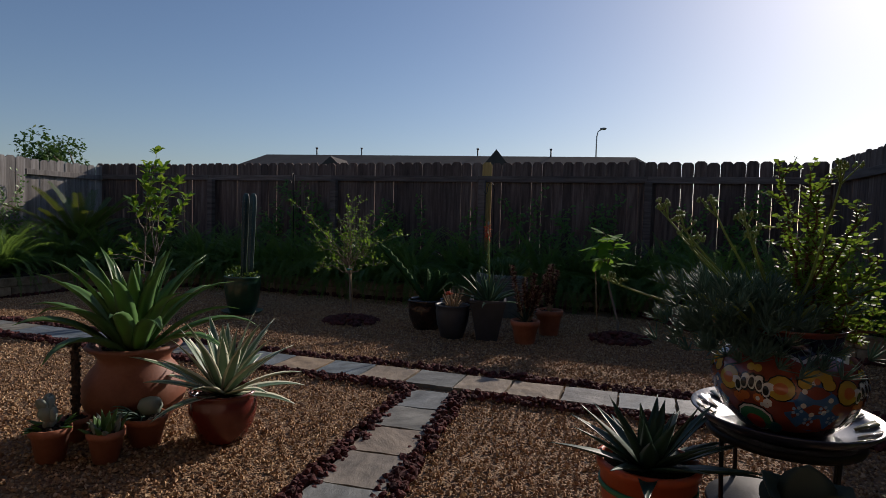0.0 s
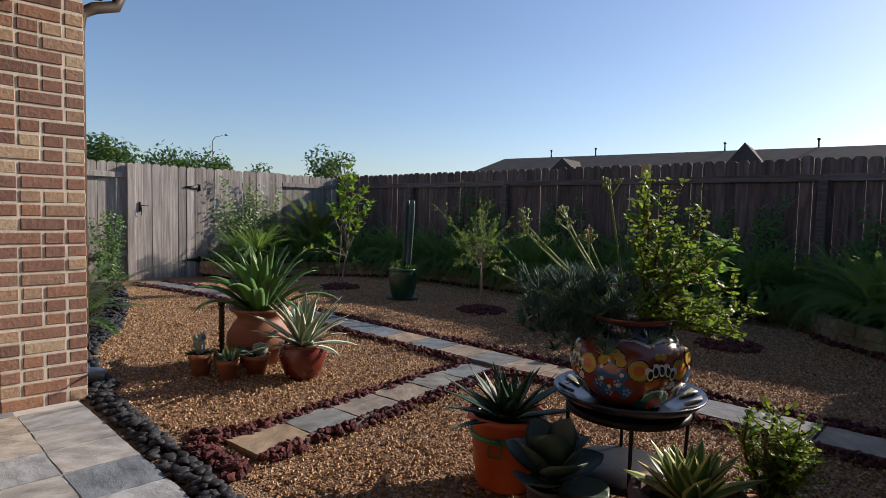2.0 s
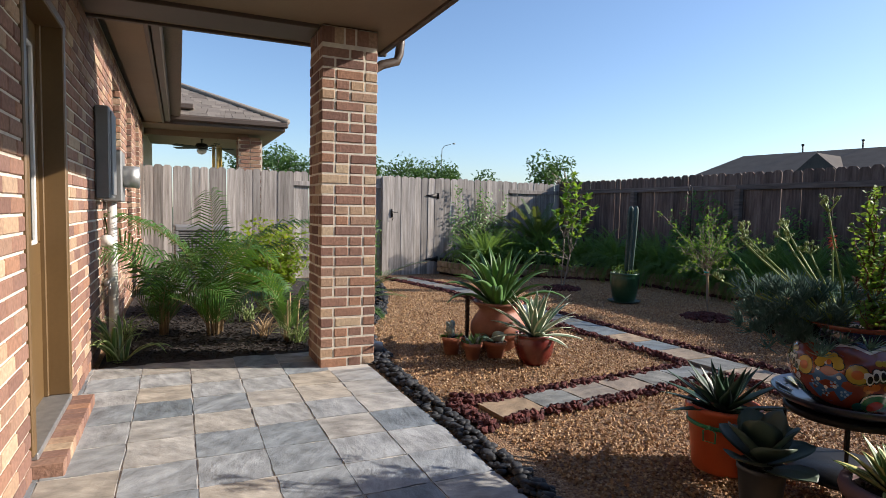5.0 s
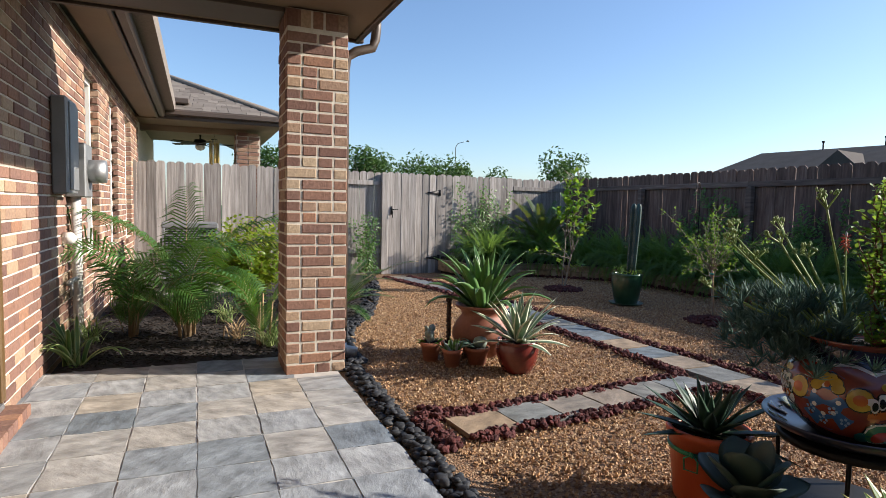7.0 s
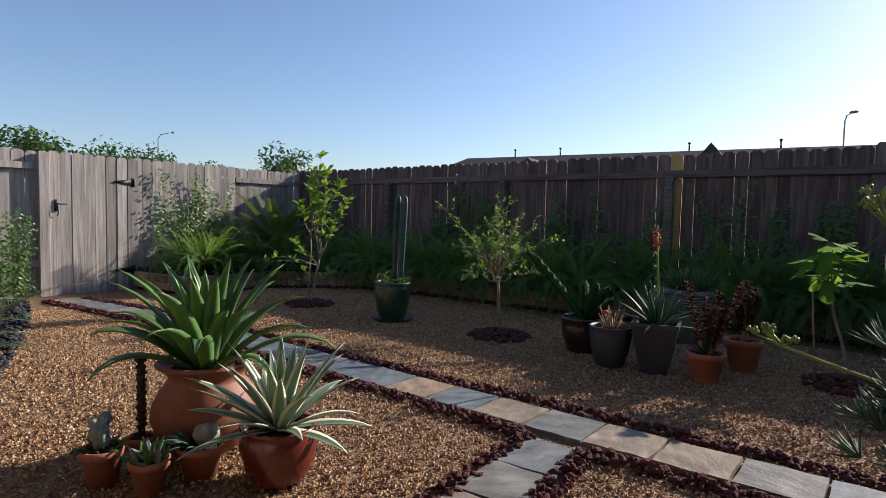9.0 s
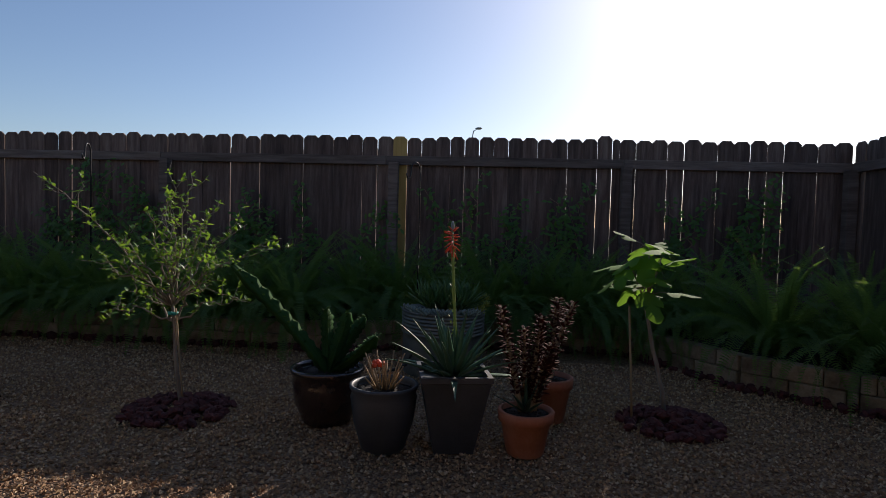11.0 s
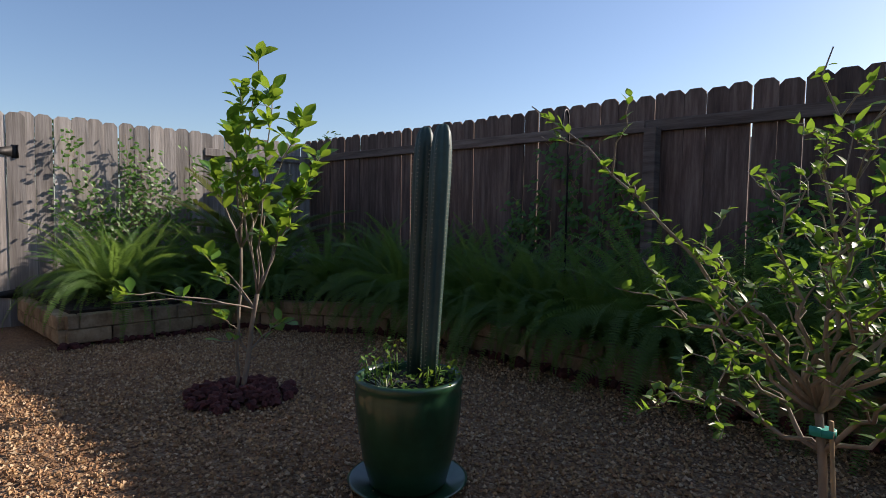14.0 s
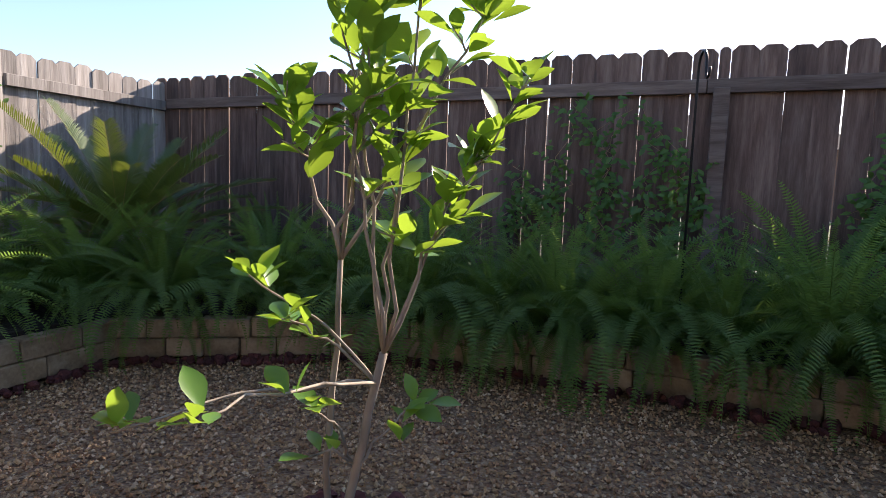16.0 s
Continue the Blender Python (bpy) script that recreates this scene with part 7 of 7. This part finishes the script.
def areca(label, x, y, seed, big, low, low_len, canes):
    """Areca: long arching fronds given one by one (heading, rise, length, bend, half width) over a bushy foot."""
    rnd = random.Random(seed)
    t = thing("areca_palm", label, "palm", x, y, 0.01, 0, group="areca palms")
    st = Mesh()
    for az, el, ln, bend, wide in big:
        m = Mesh(); a = radians(az + rnd.uniform(-8, 8))
        frond(m, (0.03 * math.cos(a), 0.03 * math.sin(a), 0.12), a, el, ln, bend, wide * 1.2, 36, rnd, 0.022, 0.25, rnd.uniform(-0.6, 0.6), 0.35, st, 0.85, 0.38)
        part("frond", m, M_PALM, t)
    for i in range(low):
        m = Mesh(); a = i * 2.4 + rnd.uniform(-0.3, 0.3)
        frond(m, (0.05 * math.cos(a), 0.05 * math.sin(a), 0.05), a, rnd.uniform(0.8, 1.45), low_len * rnd.uniform(0.7, 1.1), rnd.uniform(0.5, 1.1), 0.20, 20, rnd, 0.015, 0.3, rnd.uniform(-0.5, 0.5), 0.4, st, 1.2, 0.05)
        part("frond", m, M_PALM, t)
    for i in range(canes):
        az = rnd.uniform(0, 6.3); q = rnd.uniform(0.01, 0.07)
        tube(st, [(q * math.cos(az), q * math.sin(az), 0), (q * 1.4 * math.cos(az), q * 1.4 * math.sin(az), rnd.uniform(0.2, 0.45))], [0.011, 0.006], 6)
    tagged(part("cane_clump", st, M_TAN, t), kind="stuff")


def build_side_bed():
    rnd = random.Random(95)
    areca("areca palm clump with arching feathery fronds in black mulch", -2.80, 0.39, 11,
          ((80, 1.5, 1.50, 1.85, 0.30), (100, 1.35, 1.2, 1.6, 0.28), (262, 1.5, 1.45, 1.7, 0.30), (285, 1.3, 1.3, 1.8, 0.28), (180, 1.5, 1.5, 1.2, 0.28), (20, 1.4, 1.1, 1.5, 0.26), (230, 1.4, 1.35, 1.6, 0.28)), 15, 0.66, 14)
    areca("areca palm with drooping fronds beside the brick wall", -2.95, -0.04, 12,
          ((75, 1.4, 1.35, 2.1, 0.30), (280, 1.5, 1.45, 1.7, 0.28), (20, 1.4, 1.3, 2.3, 0.30), (110, 1.5, 1.3, 2.0, 0.28), (350, 1.45, 1.1, 2.4, 0.28), (50, 1.1, 0.95, 2.2, 0.26)), 5, 0.5, 8)
    areca("small areca palm with drooping fronds beside the column", -2.30, 0.93, 13,
          ((285, 1.5, 1.05, 2.5, 0.17), (310, 1.35, 0.9, 2.6, 0.16), (200, 1.4, 0.85, 1.9, 0.17), (120, 1.3, 0.85, 1.7, 0.17)), 4, 0.40, 6)
    palm("sago_palm", "sago palm with stiff yellow-green fronds in the bed corner", -7.15, 7.0, 0.50, 14, 34, 0.98, (0.15, 1.30), 0.55, 0.16, 84, M_SAGO, M_TAN, 0.013, 0.5, 0, 0.9, 0.25)
    m = Mesh(); lathe(m, [(0.12, -0.3), (0.14, -0.1), (0.11, 0.03), (0.02, 0.06)], 14)
    tr = part("trunk", m, M_BARK, bpy.data.objects["sago_palm"])
    palm("low_palm", "low feathery palm beside the gravel", -3.68, 1.88, 0.0, 15, 16, 1.0, (0.4, 1.3), 1.0, 0.14, 42, M_PALM, M_TAN, 0.014, 0.3, 0)
    # broad shrub
    t = thing("shrub", "rounded yellow-green shrub in the side bed", "shrub", -3.75, 1.0, 0)
    st, lv = Mesh(), Mesh()
    for i in range(56):
        az = i * 2.4; goal = (rnd.uniform(0.15, 0.48) * math.cos(az), rnd.uniform(0.15, 0.48) * math.sin(az), rnd.uniform(0.45, 1.02))
        pts = branch(st, (0.04 * math.cos(az), 0.04 * math.sin(az), 0), goal, 0.008, 0.002, rnd, 0.05, 8, 0.02)
        for a, b in zip(pts[3:], pts[4:]):
            for _ in range(16):
                c = a.lerp(b, rnd.random()) + Vector((rnd.gauss(0, 0.04), rnd.gauss(0, 0.04), rnd.gauss(0, 0.04)))
                leaf(lv, c, heading(rnd.uniform(0, 6.3), rnd.uniform(-0.3, 1)), Vector((rnd.gauss(0, 0.4), rnd.gauss(0, 0.4), 1)), rnd.uniform(0.04, 0.075), rnd.uniform(0.022, 0.036), 0.2, 0.25, 3)
    tagged(part("twig_tangle", st, M_TAN, t), kind="stuff"); part("foliage", lv, M_SHRUB, t)
    # strap-leaved clumps
    for x, y, n, ln, w, mat, lab in ((-2.08, -0.33, 24, 0.42, 0.034, M_STRAP, "strap-leaved lily clump at the patio corner"), (-2.22, 1.0, 46, 0.30, 0.010, M_STRAP, "striped grassy clump beside the column"),
                                     (-2.75, -0.30, 36, 0.32, 0.010, M_STRAP, "striped grassy clump by the wall"), (-3.3, 0.75, 30, 0.30, 0.010, M_STRAP, "striped grassy clump in the mulch"), (-2.55, 0.75, 30, 0.26, 0.009, M_TAN, "dry tan grass clump in the mulch")):
        t = thing("grass_clump", lab, "grass clump", x, y, 0.01, group="grassy clumps of the side bed")
        m = Mesh()
        for i in range(n):
            blade(m, (rnd.gauss(0, 0.03), rnd.gauss(0, 0.03), 0), rnd.uniform(0, 6.3), rnd.uniform(0.7, 1.4), ln * rnd.uniform(0.7, 1.2), w, rnd.uniform(1.2, 2.2), 0.06, 8, 1.5, 0.3, 0.3, 0.9)
        part("leaves", m, mat, t)
    # air conditioner
    a = thing("air_conditioner", "grey louvred outdoor air conditioner on a concrete pad", "air conditioner", -6.04, 0.50, gz(-6.04))
    a.scale = (0.92, 0.92, 1.06)
    m = Mesh(); box(m, (0, 0, 0.035), (0.95, 0.95, 0.07), 0.01); part("pad", m, M_GROUT, a, smooth=False)
    m = Mesh(); box(m, (0, 0, 0.45), (0.66, 0.66, 0.74), 0.01); part("coil_core", m, M_DARKPOT, a, smooth=False)
    m = Mesh(); box(m, (0, 0, 0.855), (0.74, 0.74, 0.07), 0.015); part("lid", m, M_METAL, a, smooth=False)
    for i in range(24):
        m = Mesh(); z = 0.11 + 0.03 * i
        for sx, sy, lx, ly in ((0.352, 0, 0.006, 0.66), (-0.352, 0, 0.006, 0.66), (0, 0.352, 0.66, 0.006), (0, -0.352, 0.66, 0.006)):
            box(m, (sx, sy, z), (lx + 0.008, ly + 0.008, 0.013))
        part("louvre", m, M_METAL, a, smooth=False)
    for sx in (-0.345, 0.345):
        for sy in (-0.345, 0.345):
            m = Mesh(); box(m, (sx, sy, 0.45), (0.04, 0.04, 0.76), 0.006); part("corner_post", m, M_METAL, a, smooth=False)


def climbing(name, label, origin, right, width, height, strands, density, size, seed, start=0.0):
    """A climber flat against a fence: wiry stems and leaves standing a little off it."""
    rnd = random.Random(seed)
    t = thing(name, label, "climber", *origin)
    st, lv = Mesh(), Mesh()
    out = Vector((right[1], -right[0], 0))
    R = Vector(right)
    for i in range(strands):
        u, z, pts = rnd.uniform(0.1, 0.9) * width, start, []
        top = height * rnd.uniform(0.5, 1.0)
        k = 12
        for s in range(k + 1):
            z = start + (top - start) * s / k
            u += rnd.gauss(0, 0.05)
            pts.append(R * u + out * rnd.uniform(0.015, 0.07) + Vector((0, 0, z)))
        tube(st, pts, [0.004 - 0.0025 * s / k for s in range(k + 1)], 4)
        for a, b in zip(pts, pts[1:]):
            for _ in range(density):
                if rnd.random() < 0.75:
                    c = a.lerp(b, rnd.random()) + R * rnd.gauss(0, 0.045) + out * abs(rnd.gauss(0, 0.035)) + Vector((0, 0, rnd.gauss(0, 0.04)))
                    leaf(lv, c, R * rnd.gauss(0, 1) + out * rnd.uniform(0.1, 0.8) + Vector((0, 0, rnd.gauss(-0.2, 0.6))), out + Vector((0, 0, 0.6)), size * rnd.uniform(0.7, 1.3), size * rnd.uniform(0.45, 0.7), 0.15, 0.2, 3)
    tagged(part("vine_tangle", st, M_TAN, t), kind="stuff"); tagged(part("leaves", lv, M_VINE, t), kind="stuff")


def build_climbers():
    climbing("climbing_vine", "leafy green climber on the sunlit grey fence", (-8.03, 5.25, 0.1), (0, 1, 0), 1.5, 1.62, 17, 9, 0.05, 301, 0.1)
    climbing("climbing_vine", "thin green climber on the sunlit grey fence", (-8.03, 5.5, 0.3), (0, 1, 0), 0.9, 1.75, 3, 4, 0.05, 302, 0.2)
    climbing("climbing_vine", "green climber on wire netting beside the gate", (-8.02, 3.35, -0.1), (0, 1, 0), 0.55, 1.15, 9, 9, 0.045, 303)
    for x, w, s, sd in ((-4.9, 1.9, 11, 304), (-2.9, 1.6, 7, 305), (-1.0, 1.8, 7, 306), (1.0, 1.6, 6, 307)):
        # these grow towards the garden from the shaded back fence
        climbing("climbing_vine", "thin dark climber on the shaded back fence", (x, 8.18, 0.2), (1, 0, 0), w, 1.36, s + 3, 8, 0.05, sd, 0.45)


def build_hooks():
    for x, y, top, s, lab in ((-3.61, 7.24, 1.625, -1, "black iron shepherd's crook in the fern bed"), (-0.815, 7.27, 1.52, -1, "slim black iron shepherd's crook in the fern bed")):
        h = thing("shepherd_hook", lab, "garden hook", x + 0.02, y, 0.0, 106 if x < -2 else 60, group="shepherd hooks")
        m = Mesh(); pts = [(0, 0, 0.05), (0, 0, top - 0.11)]
        for i in range(9):
            a = math.pi * i / 8
            pts.append((s * 0.06 * (1 - math.cos(a)), 0, top - 0.10 + 0.08 * math.sin(a)))
        pts += [(s * 0.122, 0, top - 0.13), (s * 0.14, 0, top - 0.155), (s * 0.165, 0, top - 0.15), (s * 0.175, 0, top - 0.115)]
        tube(m, pts, 0.0065 if x < -2 else 0.005, 6)
        part("rod", m, M_IRON, h)


build_front_pots()
build_talavera()
build_back_pots()
build_citrus()
build_bush()
build_fig()
build_ferns()
build_side_bed()
build_climbers()
build_hooks()


def build_hose():
    h = thing("drip_hose", "thin black irrigation hose looping from the metal tub to the gravel", "hose", -0.72, 6.30, 0)
    m = Mesh(); tube(m, [(0.02, 0.05, 0.16), (0.0, -0.02, 0.11), (-0.04, -0.08, 0.10), (-0.10, -0.14, 0.09), (-0.13, -0.18, 0.05), (-0.14, -0.24, 0.012), (-0.10, -0.42, 0.010)], 0.008, 8)
    part("hose", m, M_IRON, h)


build_hose()
